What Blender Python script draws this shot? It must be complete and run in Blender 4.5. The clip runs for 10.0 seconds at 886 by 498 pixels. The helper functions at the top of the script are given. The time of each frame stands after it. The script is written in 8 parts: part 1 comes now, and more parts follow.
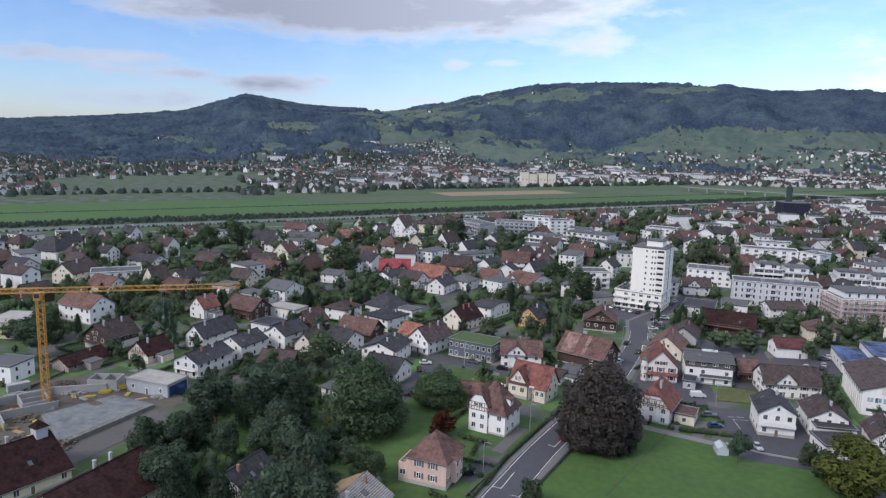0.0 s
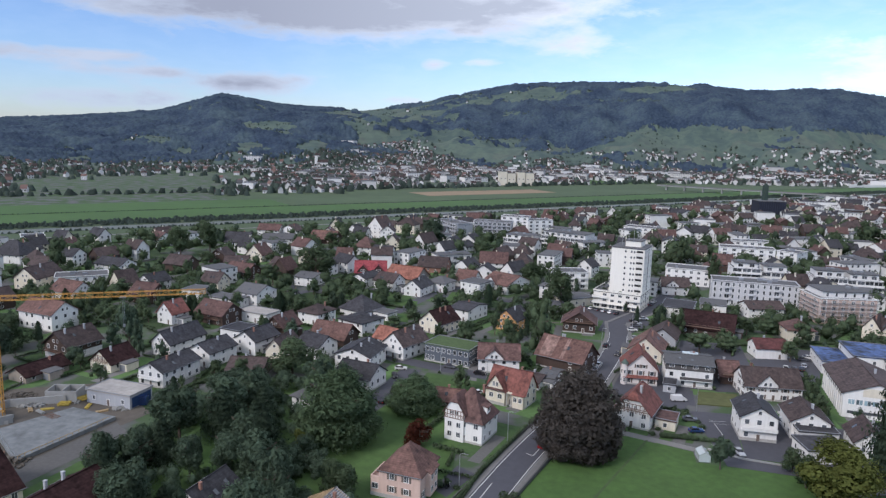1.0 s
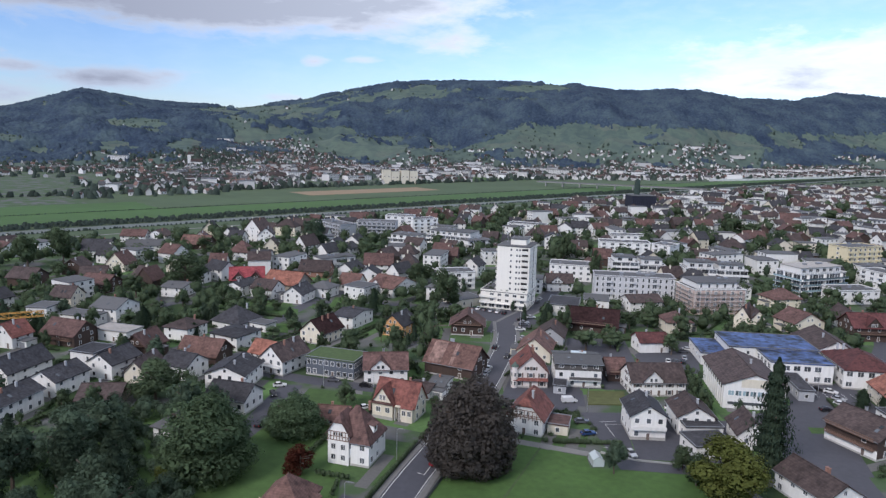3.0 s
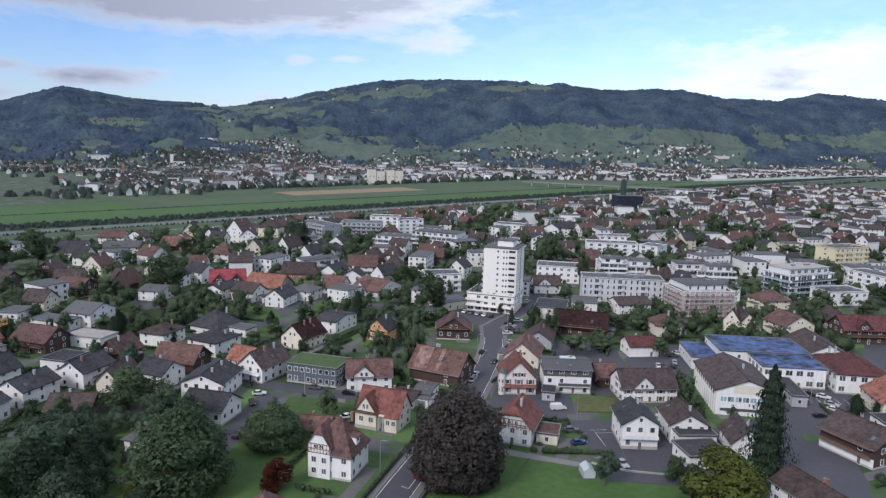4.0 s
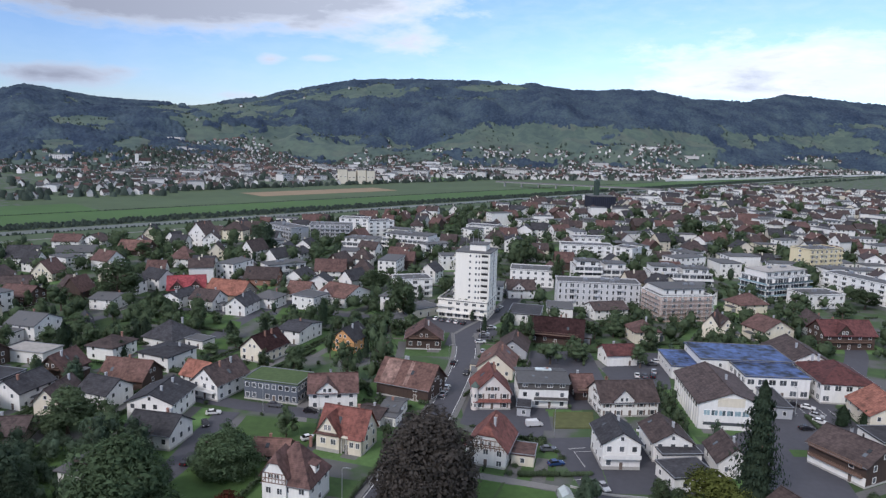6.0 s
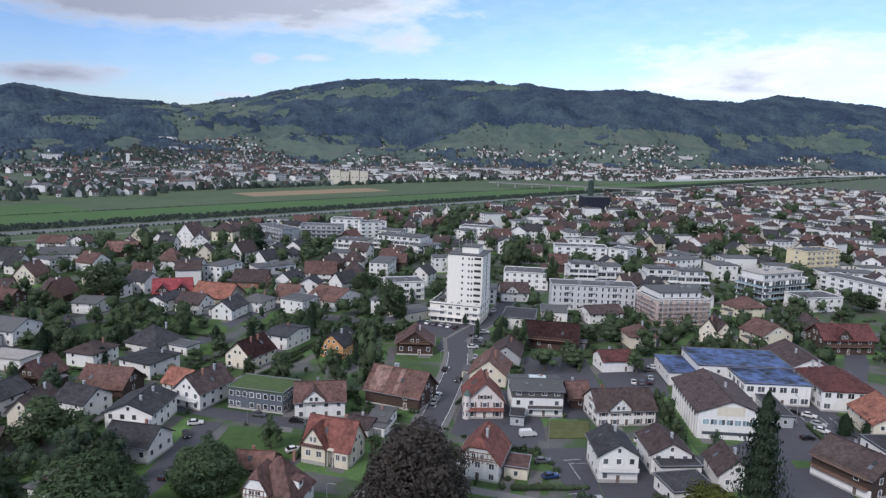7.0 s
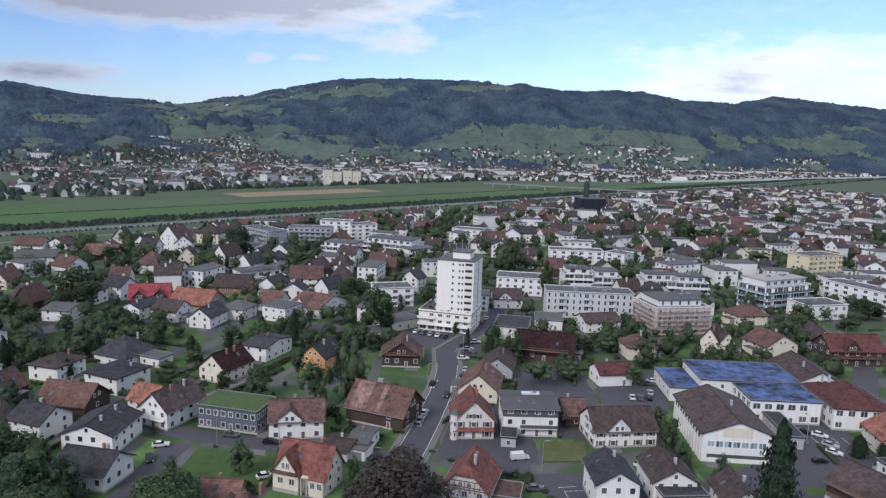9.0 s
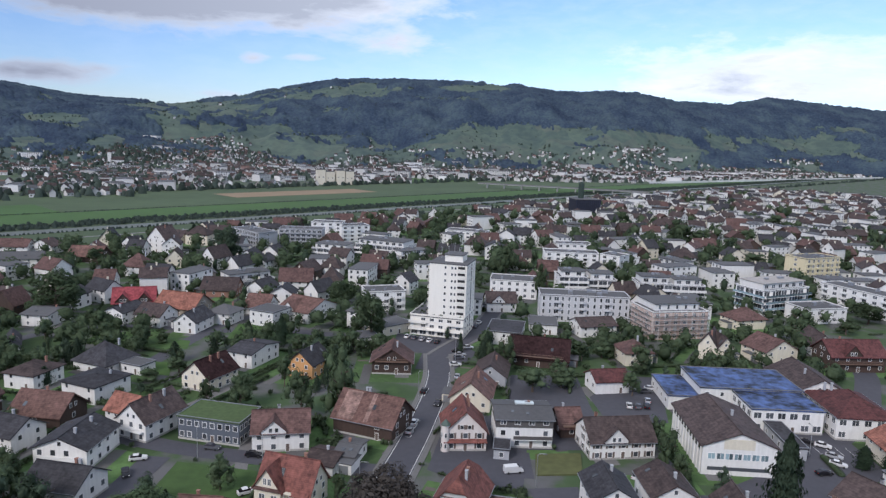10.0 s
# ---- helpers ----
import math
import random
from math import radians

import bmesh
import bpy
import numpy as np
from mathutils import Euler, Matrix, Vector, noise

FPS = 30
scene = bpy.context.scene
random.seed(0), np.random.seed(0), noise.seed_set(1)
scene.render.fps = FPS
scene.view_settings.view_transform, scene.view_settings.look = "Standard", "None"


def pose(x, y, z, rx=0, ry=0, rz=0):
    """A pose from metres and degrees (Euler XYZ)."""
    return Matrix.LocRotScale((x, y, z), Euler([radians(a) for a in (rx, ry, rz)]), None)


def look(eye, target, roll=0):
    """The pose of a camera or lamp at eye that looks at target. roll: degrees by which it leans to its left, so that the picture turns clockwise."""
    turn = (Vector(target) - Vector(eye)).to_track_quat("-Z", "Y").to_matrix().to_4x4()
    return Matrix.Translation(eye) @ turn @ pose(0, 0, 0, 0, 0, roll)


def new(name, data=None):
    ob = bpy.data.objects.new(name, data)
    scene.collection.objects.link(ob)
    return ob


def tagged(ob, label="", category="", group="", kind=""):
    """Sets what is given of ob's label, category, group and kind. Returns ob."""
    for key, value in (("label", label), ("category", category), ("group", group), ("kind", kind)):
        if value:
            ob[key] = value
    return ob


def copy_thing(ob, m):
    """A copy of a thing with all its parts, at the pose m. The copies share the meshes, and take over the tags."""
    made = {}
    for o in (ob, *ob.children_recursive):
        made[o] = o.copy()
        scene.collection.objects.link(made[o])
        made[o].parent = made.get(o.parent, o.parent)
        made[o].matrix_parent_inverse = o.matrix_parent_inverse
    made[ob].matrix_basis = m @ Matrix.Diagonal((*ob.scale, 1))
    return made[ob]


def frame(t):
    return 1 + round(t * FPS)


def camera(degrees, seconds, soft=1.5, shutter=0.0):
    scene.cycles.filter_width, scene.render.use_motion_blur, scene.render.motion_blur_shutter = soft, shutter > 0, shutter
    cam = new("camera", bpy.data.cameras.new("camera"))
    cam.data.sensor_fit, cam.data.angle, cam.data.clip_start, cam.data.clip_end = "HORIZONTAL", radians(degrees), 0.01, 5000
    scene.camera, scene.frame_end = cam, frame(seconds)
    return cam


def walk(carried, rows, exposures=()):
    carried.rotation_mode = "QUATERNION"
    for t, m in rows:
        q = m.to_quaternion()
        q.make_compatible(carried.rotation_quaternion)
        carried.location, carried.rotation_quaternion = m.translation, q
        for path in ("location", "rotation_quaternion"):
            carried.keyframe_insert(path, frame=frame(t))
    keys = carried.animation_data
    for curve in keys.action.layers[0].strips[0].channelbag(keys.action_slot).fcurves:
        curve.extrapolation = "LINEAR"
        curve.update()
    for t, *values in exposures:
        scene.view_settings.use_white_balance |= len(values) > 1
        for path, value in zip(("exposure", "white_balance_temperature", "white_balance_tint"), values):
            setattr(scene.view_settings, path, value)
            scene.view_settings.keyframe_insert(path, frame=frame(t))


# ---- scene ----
cam = camera(65.6, 10.0, 1.35)
PATH = [
    (0, (1.139, -11.029, 80.072), (0.537, -9.149, 79.751), 1.6),
    (0.5, (0.888, -7.635, 80.071), (0.309, -5.747, 79.75), 1.5),
    (1, (0.625, -4.362, 80.045), (0.08, -2.465, 79.724), 1.5),
    (1.5, (0.267, -1.15, 80.033), (-0.174, 0.775, 79.714), 1.4),
    (2, (-0.213, 2.009, 80.017), (-0.561, 3.953, 79.698), 1.4),
    (2.5, (-0.702, 5.27, 79.993), (-0.971, 7.226, 79.674), 1.4),
    (4, (-1.666, 15.33, 79.912), (-1.847, 17.296, 79.593), 1.5),
    (4.5, (-1.761, 18.679, 79.908), (-1.92, 20.647, 79.59), 1.6),
    (5, (-1.736, 21.956, 79.899), (-1.876, 23.926, 79.581), 1.6),
    (5.5, (-1.634, 25.275, 79.907), (-1.754, 27.246, 79.589), 1.6),
    (7, (-0.937, 35.448, 79.948), (-1.023, 37.421, 79.631), 1.7),
    (7.5, (-0.572, 38.843, 79.95), (-0.658, 40.816, 79.633), 1.8),
    (8, (-0.131, 42.341, 79.954), (-0.218, 44.314, 79.637), 1.8),
    (8.5, (0.335, 45.856, 79.962), (0.25, 47.829, 79.646), 1.8),
    (9, (0.769, 49.374, 79.965), (0.697, 51.347, 79.649), 1.9),
    (9.5, (1.16, 53.01, 79.965), (1.103, 54.984, 79.65), 1.9),
    (10, (1.485, 56.521, 79.972), (1.429, 58.495, 79.657), 2.0),
]
walk(cam, [(t, look(eye, target, roll)) for t, eye, target, roll in PATH], exposures=[(0, 0.4, 6050, 15), (10, 0.29, 6050, 15)])

# ---------------------------------------------------------------- world and sun
world = bpy.data.worlds.new("sky")
scene.world = world
world.use_nodes = True
wn, wl = world.node_tree.nodes, world.node_tree.links
wn.clear()


def wmath(op, a, b=None, clamp=False):
    n = wn.new("ShaderNodeMath")
    n.operation, n.use_clamp = op, clamp
    for i, v in enumerate((a, b)):
        if v is None:
            continue
        if isinstance(v, (int, float)):
            n.inputs[i].default_value = v
        else:
            wl.new(v, n.inputs[i])
    return n.outputs[0]


def wmix(fac, a, b):
    n = wn.new("ShaderNodeMix")
    n.data_type = "RGBA"
    for i, v in ((0, fac), (6, a), (7, b)):
        if isinstance(v, tuple):
            n.inputs[i].default_value = (*v, 1)
        elif isinstance(v, (int, float)):
            n.inputs[i].default_value = v
        else:
            wl.new(v, n.inputs[i])
    return n.outputs[2]


def wnoise(vec, scale, detail, rough=0.6, distortion=0.0):
    n = wn.new("ShaderNodeTexNoise")
    n.inputs["Scale"].default_value, n.inputs["Detail"].default_value = scale, detail
    n.inputs["Roughness"].default_value, n.inputs["Distortion"].default_value = rough, distortion
    wl.new(vec, n.inputs["Vector"])
    return n.outputs["Fac"]


SUN_EL, SUN_AZ = 38.0, 215.0   # degrees; azimuth clockwise from +y
coords = wn.new("ShaderNodeTexCoord")
xyz = wn.new("ShaderNodeSeparateXYZ")
wl.new(coords.outputs["Generated"], xyz.inputs[0])
az = wmath("MULTIPLY", wmath("ARCTAN2", xyz.outputs[0], xyz.outputs[1]), 57.2958)
el = wmath("MULTIPLY", wmath("ARCSINE", xyz.outputs[2]), 57.2958)
flat_dir = wn.new("ShaderNodeCombineXYZ")
wl.new(wmath("MULTIPLY", az, 0.02), flat_dir.inputs[0])
wl.new(wmath("MULTIPLY", el, 0.06), flat_dir.inputs[1])
shape = wnoise(flat_dir.outputs[0], 5.5, 9, 0.62, 0.25)
fine = wnoise(flat_dir.outputs[0], 16.0, 6, 0.6, 0.3)
long_dir = wn.new("ShaderNodeCombineXYZ")
wl.new(wmath("MULTIPLY", az, 0.02), long_dir.inputs[0])
wl.new(wmath("MULTIPLY", el, 0.085), long_dir.inputs[1])
streaks = wnoise(long_dir.outputs[0], 9.0, 7, 0.6, 0.4)


def puff(a, e, wide, high, gain):
    """A cloud that gathers round a place of the sky."""
    u = wmath("DIVIDE", wmath("SUBTRACT", az, a), wide)
    v = wmath("DIVIDE", wmath("SUBTRACT", el, e), high)
    g = wmath("EXPONENT", wmath("MULTIPLY", wmath("ADD", wmath("MULTIPLY", u, u), wmath("MULTIPLY", v, v)), -1.0))
    return wmath("MULTIPLY", g, gain)


bank = wmath("ADD", puff(-25.5, 9.6, 17.5, 2.2, 0.62), puff(-32.0, 3.8, 5.5, 1.0, 0.42))
bias = bank
for spot in ((-41, 8.6, 4, 0.5, 0.16), (-50, 7.3, 3, 0.5, 0.12), (-41.5, 5.3, 2.6, 0.5, 0.34), (-38.5, 4.3, 2.4, 0.5, 0.34), (-17.2, 5.75, 1.2, 0.6, 0.40), (-13, 5.95, 2.2, 0.4, 0.30),
             (-5.3, 7.3, 3.2, 1.0, 0.30), (23, 6.3, 12, 2.2, 0.36), (21, 4.4, 13, 0.9, 0.30), (-48, 5.0, 6, 0.8, 0.3),
             (-19.7, 2.8, 3, 0.5, 0.3), (-42, 2.2, 8, 1.0, 0.3), (-43, 4.2, 3, 0.4, 0.2), (-10, 10.6, 9, 1.2, 0.25)):
    bias = wmath("ADD", bias, puff(*spot))
bias = wmath("ADD", bias, wmath("MULTIPLY", wmath("SUBTRACT", el, 11.0), 0.03, True))
field = wmath("ADD", wmath("ADD", wmath("MULTIPLY", shape, 0.75), wmath("MULTIPLY", fine, 0.25)), bias)
cover = wmath("MULTIPLY", wmath("SUBTRACT", field, 0.66), 5.0, True)
thick = wmath("MULTIPLY", wmath("SUBTRACT", field, 0.74), 3.6, True)
veil = wmath("MULTIPLY", wmath("SUBTRACT", fine, 0.40), 0.7, True)

sky = wn.new("ShaderNodeTexSky")
sky.sky_type, sky.sun_disc = "NISHITA", False
sky.sun_elevation, sky.sun_rotation = radians(SUN_EL), radians(SUN_AZ)
sky.air_density, sky.dust_density, sky.ozone_density = 1.0, 0.4, 2.6
left_dark = wmath("MULTIPLY", wmath("SUBTRACT", 9.0, az), 0.024, True)
lit = wmix(left_dark, (6.6, 6.95, 7.3), (3.4, 3.85, 4.5))
shade = wmix(left_dark, (4.1, 4.5, 5.0), (2.25, 2.45, 2.95))
cloud = wmix(wmath("MULTIPLY", thick, wmath("ADD", wmath("ADD", wmath("SUBTRACT", 0.44, wmath("MULTIPLY", left_dark, 0.22)), wmath("MULTIPLY", wmath("SUBTRACT", streaks, 0.47), 3.4)), wmath("MULTIPLY", bank, 1.8)), True), lit, shade)
tint = wn.new("ShaderNodeMix")
tint.data_type, tint.blend_type = "RGBA", "MULTIPLY"
tint.inputs[0].default_value = 1.0
wl.new(wmix(left_dark, (0.88, 0.95, 1.10), (0.66, 0.73, 0.89)), tint.inputs[7])
wl.new(sky.outputs[0], tint.inputs[6])
hazy = wmix(wmath("MULTIPLY", veil, wmath("SUBTRACT", 0.85, wmath("MULTIPLY", left_dark, 0.65))), tint.outputs[2], (6.0, 6.5, 7.2))
background = wn.new("ShaderNodeBackground")
background.inputs["Strength"].default_value = 0.13
wl.new(wmix(cover, hazy, cloud), background.inputs["Color"])
world_out = wn.new("ShaderNodeOutputWorld")
wl.new(background.outputs[0], world_out.inputs["Surface"])

sun = new("sun", bpy.data.lights.new("sun", "SUN"))
sun.data.energy, sun.data.angle, sun.data.color = 2.25, radians(20), (1.0, 0.93, 0.85)
a, e = radians(SUN_AZ), radians(SUN_EL)
sun.matrix_world = look((math.sin(a) * math.cos(e) * 50, math.cos(a) * math.cos(e) * 50, math.sin(e) * 50 + 100), (0, 0, 100))


# ---------------------------------------------------------------- materials
def mat(name, col, rough=0.85, var=0.3, scale=1.0, big=0.15, bump=0.0, rand=0.12, metal=0.0, rows=0.0, streak=0.0, island=0.0, spec=0.4, far=0.04):
    """A procedural surface: col varied by a fine and a broad noise, by object and by piece; rows: height of tile courses in metres."""
    m = bpy.data.materials.new(name)
    m.use_nodes = True
    nt = m.node_tree
    bsdf = nt.nodes["Principled BSDF"]
    pos = nt.nodes.new("ShaderNodeNewGeometry")

    def noise_at(s, detail, stretch=None):
        n = nt.nodes.new("ShaderNodeTexNoise")
        n.inputs["Scale"].default_value, n.inputs["Detail"].default_value = s, detail
        src = pos.outputs["Position"]
        if stretch:
            mp = nt.nodes.new("ShaderNodeMapping")
            mp.inputs["Scale"].default_value = stretch
            nt.links.new(src, mp.inputs["Vector"])
            src = mp.outputs[0]
        nt.links.new(src, n.inputs["Vector"])
        return n.outputs["Fac"]

    def calc(op, x, y):
        n = nt.nodes.new("ShaderNodeMath")
        n.operation = op
        for i, v in enumerate((x, y)):
            if isinstance(v, (int, float)):
                n.inputs[i].default_value = v
            else:
                nt.links.new(v, n.inputs[i])
        return n.outputs[0]

    value = calc("ADD", 1.0, calc("MULTIPLY", calc("SUBTRACT", noise_at(scale, 6), 0.5), 2 * var))
    value = calc("ADD", value, calc("MULTIPLY", calc("SUBTRACT", noise_at(far, 3), 0.5), 2 * big))
    if streak:
        value = calc("ADD", value, calc("MULTIPLY", calc("SUBTRACT", noise_at(1.3, 4, (1, 1, 0.12)), 0.5), 2 * streak))
    if rand:
        info = nt.nodes.new("ShaderNodeObjectInfo")
        value = calc("MULTIPLY", value, calc("ADD", 1 - rand, calc("MULTIPLY", info.outputs["Random"], 2 * rand)))
    if island:
        value = calc("MULTIPLY", value, calc("ADD", 1 - island, calc("MULTIPLY", pos.outputs["Random Per Island"], 2 * island)))
    if rows:
        stain = nt.nodes.new("ShaderNodeMath")
        stain.operation, stain.use_clamp = "MULTIPLY", True
        stain.inputs[1].default_value = 5.0
        nt.links.new(calc("SUBTRACT", noise_at(0.5, 5), 0.5), stain.inputs[0])
        value = calc("MULTIPLY", value, calc("SUBTRACT", 1.08, calc("MULTIPLY", stain.outputs[0], 0.45)))
        sep = nt.nodes.new("ShaderNodeSeparateXYZ")
        nt.links.new(pos.outputs["Position"], sep.inputs[0])
        saw = calc("FRACT", calc("DIVIDE", sep.outputs[2], rows), 0.0)
        value = calc("MULTIPLY", value, calc("ADD", 0.86, calc("MULTIPLY", saw, 0.22)))
    tint = nt.nodes.new("ShaderNodeMix")
    tint.data_type, tint.blend_type = "RGBA", "MULTIPLY"
    tint.inputs[0].default_value = 1.0
    tint.inputs[6].default_value = (*col, 1)
    nt.links.new(value, tint.inputs[7])
    nt.links.new(tint.outputs[2], bsdf.inputs["Base Color"])
    bsdf.inputs["Roughness"].default_value, bsdf.inputs["Metallic"].default_value = rough, metal
    bsdf.inputs["Specular IOR Level"].default_value = spec
    if bump:
        b = nt.nodes.new("ShaderNodeBump")
        b.inputs["Strength"].default_value, b.inputs["Distance"].default_value = bump, 0.05
        nt.links.new(noise_at(scale * 3, 4) if not rows else value, b.inputs["Height"])
        nt.links.new(b.outputs[0], bsdf.inputs["Normal"])
    return m


ROOF = {k: mat("roof_" + k, c, 0.8, 0.7, 1.1, 0.55, 0.6, 0.18, rows=0.34, streak=0.5, spec=0.3, far=0.22) for k, c in {
    "red": (0.155, 0.060, 0.049), "brightred": (0.22, 0.045, 0.052), "deepred": (0.088, 0.032, 0.031), "redbrown": (0.094, 0.053, 0.047), "rust": (0.120, 0.066, 0.055),
    "orange": (0.20, 0.084, 0.060), "brown": (0.057, 0.041, 0.039), "dark": (0.036, 0.035, 0.040), "bare": (0.16, 0.155, 0.165)}.items()}
ROOF["maroon"] = mat("roof_maroon", (0.030, 0.016, 0.016), 0.9, 0.7, 1.1, 0.5, 0.6, 0.15, rows=0.34, streak=0.5, spec=0.08, far=0.22)
ROOF["weathered"] = mat("roof_weathered_tiles", (0.20, 0.125, 0.105), 0.85, 0.8, 1.1, 0.5, 0.6, 0.1, rows=0.34, streak=0.5, far=0.3)
ROOF["pale"] = mat("roof_pale_concrete", (0.30, 0.28, 0.26), 0.9, 0.25, 0.8, 0.3, 0.2, far=0.2)
ROOF["grey"] = mat("roof_gravel", (0.088, 0.088, 0.092), 0.9, 0.25, 1.2, 0.25, 0.3)
ROOF["blue"] = mat("roof_blue_film", (0.038, 0.062, 0.145), 0.55, 2.6, 0.45, 1.6, 0.1, 0.0, spec=0.25, far=0.16)
ROOF["green"] = mat("roof_sedum", (0.052, 0.080, 0.028), 0.95, 0.4, 0.8, 0.3, 0.5)
WALL = {k: mat("wall_" + k, c, 0.9, 0.08, 1.5, 0.08, 0.15, 0.07, streak=0.16) for k, c in {
    "white": (0.64, 0.63, 0.61), "flat": (0.67, 0.665, 0.65), "cream": (0.60, 0.55, 0.45), "blush": (0.63, 0.575, 0.54), "graphite": (0.085, 0.080, 0.078), "pink": (0.53, 0.385, 0.33), "orange": (0.55, 0.30, 0.13),
    "concrete": (0.48, 0.48, 0.49), "grey": (0.34, 0.35, 0.37), "slate": (0.10, 0.115, 0.14), "yellow": (0.58, 0.51, 0.34), "black": (0.016, 0.018, 0.030), "navy": (0.022, 0.027, 0.048)}.items()}
WALL["wood"] = mat("wall_weathered_boards", (0.29, 0.25, 0.21), 0.85, 0.25, 2.5, 0.2, 0.4, 0.15, streak=0.3)
WALL["darkwood"] = mat("wall_dark_boards", (0.056, 0.036, 0.029), 0.8, 0.25, 2.5, 0.2, 0.4, 0.15, streak=0.3)
WALL["shell"] = mat("wall_bare_shell", (0.50, 0.37, 0.31), 0.9, 0.2, 1.0, 0.3, 0.3)
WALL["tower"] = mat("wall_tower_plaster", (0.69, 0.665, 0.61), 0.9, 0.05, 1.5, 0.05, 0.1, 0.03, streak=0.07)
WALL["brick"] = mat("wall_brick", (0.24, 0.13, 0.10), 0.9, 0.25, 3.0, 0.15, 0.4)
M = {
    "frame": mat("window_frame_paint", (0.72, 0.71, 0.69), 0.5, 0.05, 4, 0.03),
    "shutter": mat("shutter_paint", (0.13, 0.10, 0.085), 0.7, 0.15, 4, 0.05),
    "beam": mat("timber_beam", (0.16, 0.10, 0.075), 0.8, 0.2, 4, 0.1),
    "stone": mat("plinth_stone", (0.36, 0.35, 0.33), 0.9, 0.2, 1.5, 0.1, 0.4),
    "asphalt": mat("asphalt", (0.060, 0.060, 0.072), 0.85, 0.2, 0.6, 0.2, 0.2, 0.0),
    "paving": mat("paving", (0.17, 0.165, 0.16), 0.9, 0.2, 0.8, 0.2, 0.2, 0.05),
    "kerb": mat("kerb_stone", (0.15, 0.15, 0.15), 0.9, 0.15, 1.0, 0.1),
    "marking": mat("road_paint", (0.62, 0.62, 0.60), 0.7, 0.2, 2.0, 0.1),
    "concrete": mat("concrete", (0.28, 0.28, 0.27), 0.9, 0.2, 0.5, 0.2, 0.2),
    "cast": mat("cast_slab", (0.14, 0.15, 0.155), 0.9, 0.6, 0.5, 0.4, 0.2, 0.0, far=0.12),
    "earth": mat("bare_earth", (0.095, 0.083, 0.070), 0.95, 0.35, 0.5, 0.25, 0.5),
    "metal": mat("galvanised_steel", (0.45, 0.46, 0.47), 0.45, 0.1, 2, 0.05, 0, 0.05, 0.7),
    "tin": mat("tin_trim", (0.26, 0.27, 0.29), 0.5, 0.1, 2, 0.05, 0, 0.05, 0.5),
    "crane": mat("crane_yellow", (0.46, 0.24, 0.05), 0.55, 0.15, 1.0, 0.1),
    "dark": mat("gap_shade_and_panes", (0.02, 0.02, 0.022), 0.8, 0.2, 2, 0.1),
    "rubber": mat("tyre_rubber", (0.02, 0.02, 0.02), 0.8, 0.1, 5, 0.05),
    "timber": mat("fresh_timber", (0.30, 0.215, 0.115), 0.8, 0.2, 3, 0.1),
    "copper": mat("copper_patina", (0.07, 0.10, 0.085), 0.7, 0.2, 2, 0.1),
    "green_clad": mat("dark_green_cladding", (0.030, 0.048, 0.040), 0.7, 0.2, 1, 0.1),
    "track": mat("worn_track", (0.046, 0.074, 0.026), 0.95, 0.35, 0.6, 0.3, 0.4, 0.0),
    "formwork": mat("formwork_yellow", (0.38, 0.29, 0.06), 0.7, 0.2, 2, 0.1),
    "rust_steel": mat("rusty_steel", (0.14, 0.075, 0.05), 0.8, 0.3, 3, 0.1),
    "bark": mat("bark", (0.09, 0.07, 0.055), 0.95, 0.3, 3, 0.1, 0.5),
    "grass": mat("meadow_grass", (0.047, 0.094, 0.021), 0.95, 0.35, 0.5, 0.3, 0.6, 0.0, far=0.07),
    "lawn": mat("lawn_grass", (0.048, 0.090, 0.024), 0.95, 0.35, 0.4, 0.3, 0.6, 0.1),
    "plot_lawn": mat("garden_lawn", (0.056, 0.103, 0.032), 0.95, 0.4, 0.7, 0.3, 0.5, 0.0, island=0.5, far=0.12),
    "drive": mat("paved_drive", (0.105, 0.102, 0.100), 0.9, 0.25, 1.2, 0.2, 0.2, 0.0, island=0.4),
    "roughgrass": mat("rough_grass", (0.078, 0.085, 0.032), 0.95, 0.4, 0.5, 0.3, 0.6, 0.05),
    "field": mat("field_grass", (0.046, 0.096, 0.024), 0.95, 0.16, 0.06, 0.2, 0.0, 0.0, far=0.008),
    "field_dull": mat("field_pasture", (0.052, 0.078, 0.036), 0.95, 0.25, 0.05, 0.25, 0.0, 0.1, far=0.008),
    "plough": mat("ploughed_field", (0.22, 0.16, 0.10), 0.95, 0.15, 0.05, 0.2, 0.0, 0.0, far=0.01),
    "water": mat("river_water", (0.11, 0.12, 0.105), 0.5, 0.1, 0.05, 0.1, 0.0, 0.0, spec=0.2),
    "glasshouse": mat("greenhouse_glass", (0.45, 0.5, 0.5), 0.2, 0.1, 1, 0.05),
}
# "far" has the bluish cast of distance haze put into its leaf colour
LEAF = {k: mat("leaf_" + k, c, 0.8, 0.42, 0.9, 0.35, 0.0, 0.2, island=0.22, spec=0.06, far=0.16) for k, c in {
    "linden": (0.118, 0.172, 0.095), "broad": (0.092, 0.127, 0.072), "lime": (0.150, 0.172, 0.050), "round": (0.088, 0.126, 0.085), "beech": (0.088, 0.078, 0.070),
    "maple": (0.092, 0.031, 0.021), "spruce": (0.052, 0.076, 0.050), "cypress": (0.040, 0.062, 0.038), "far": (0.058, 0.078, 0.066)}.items()}


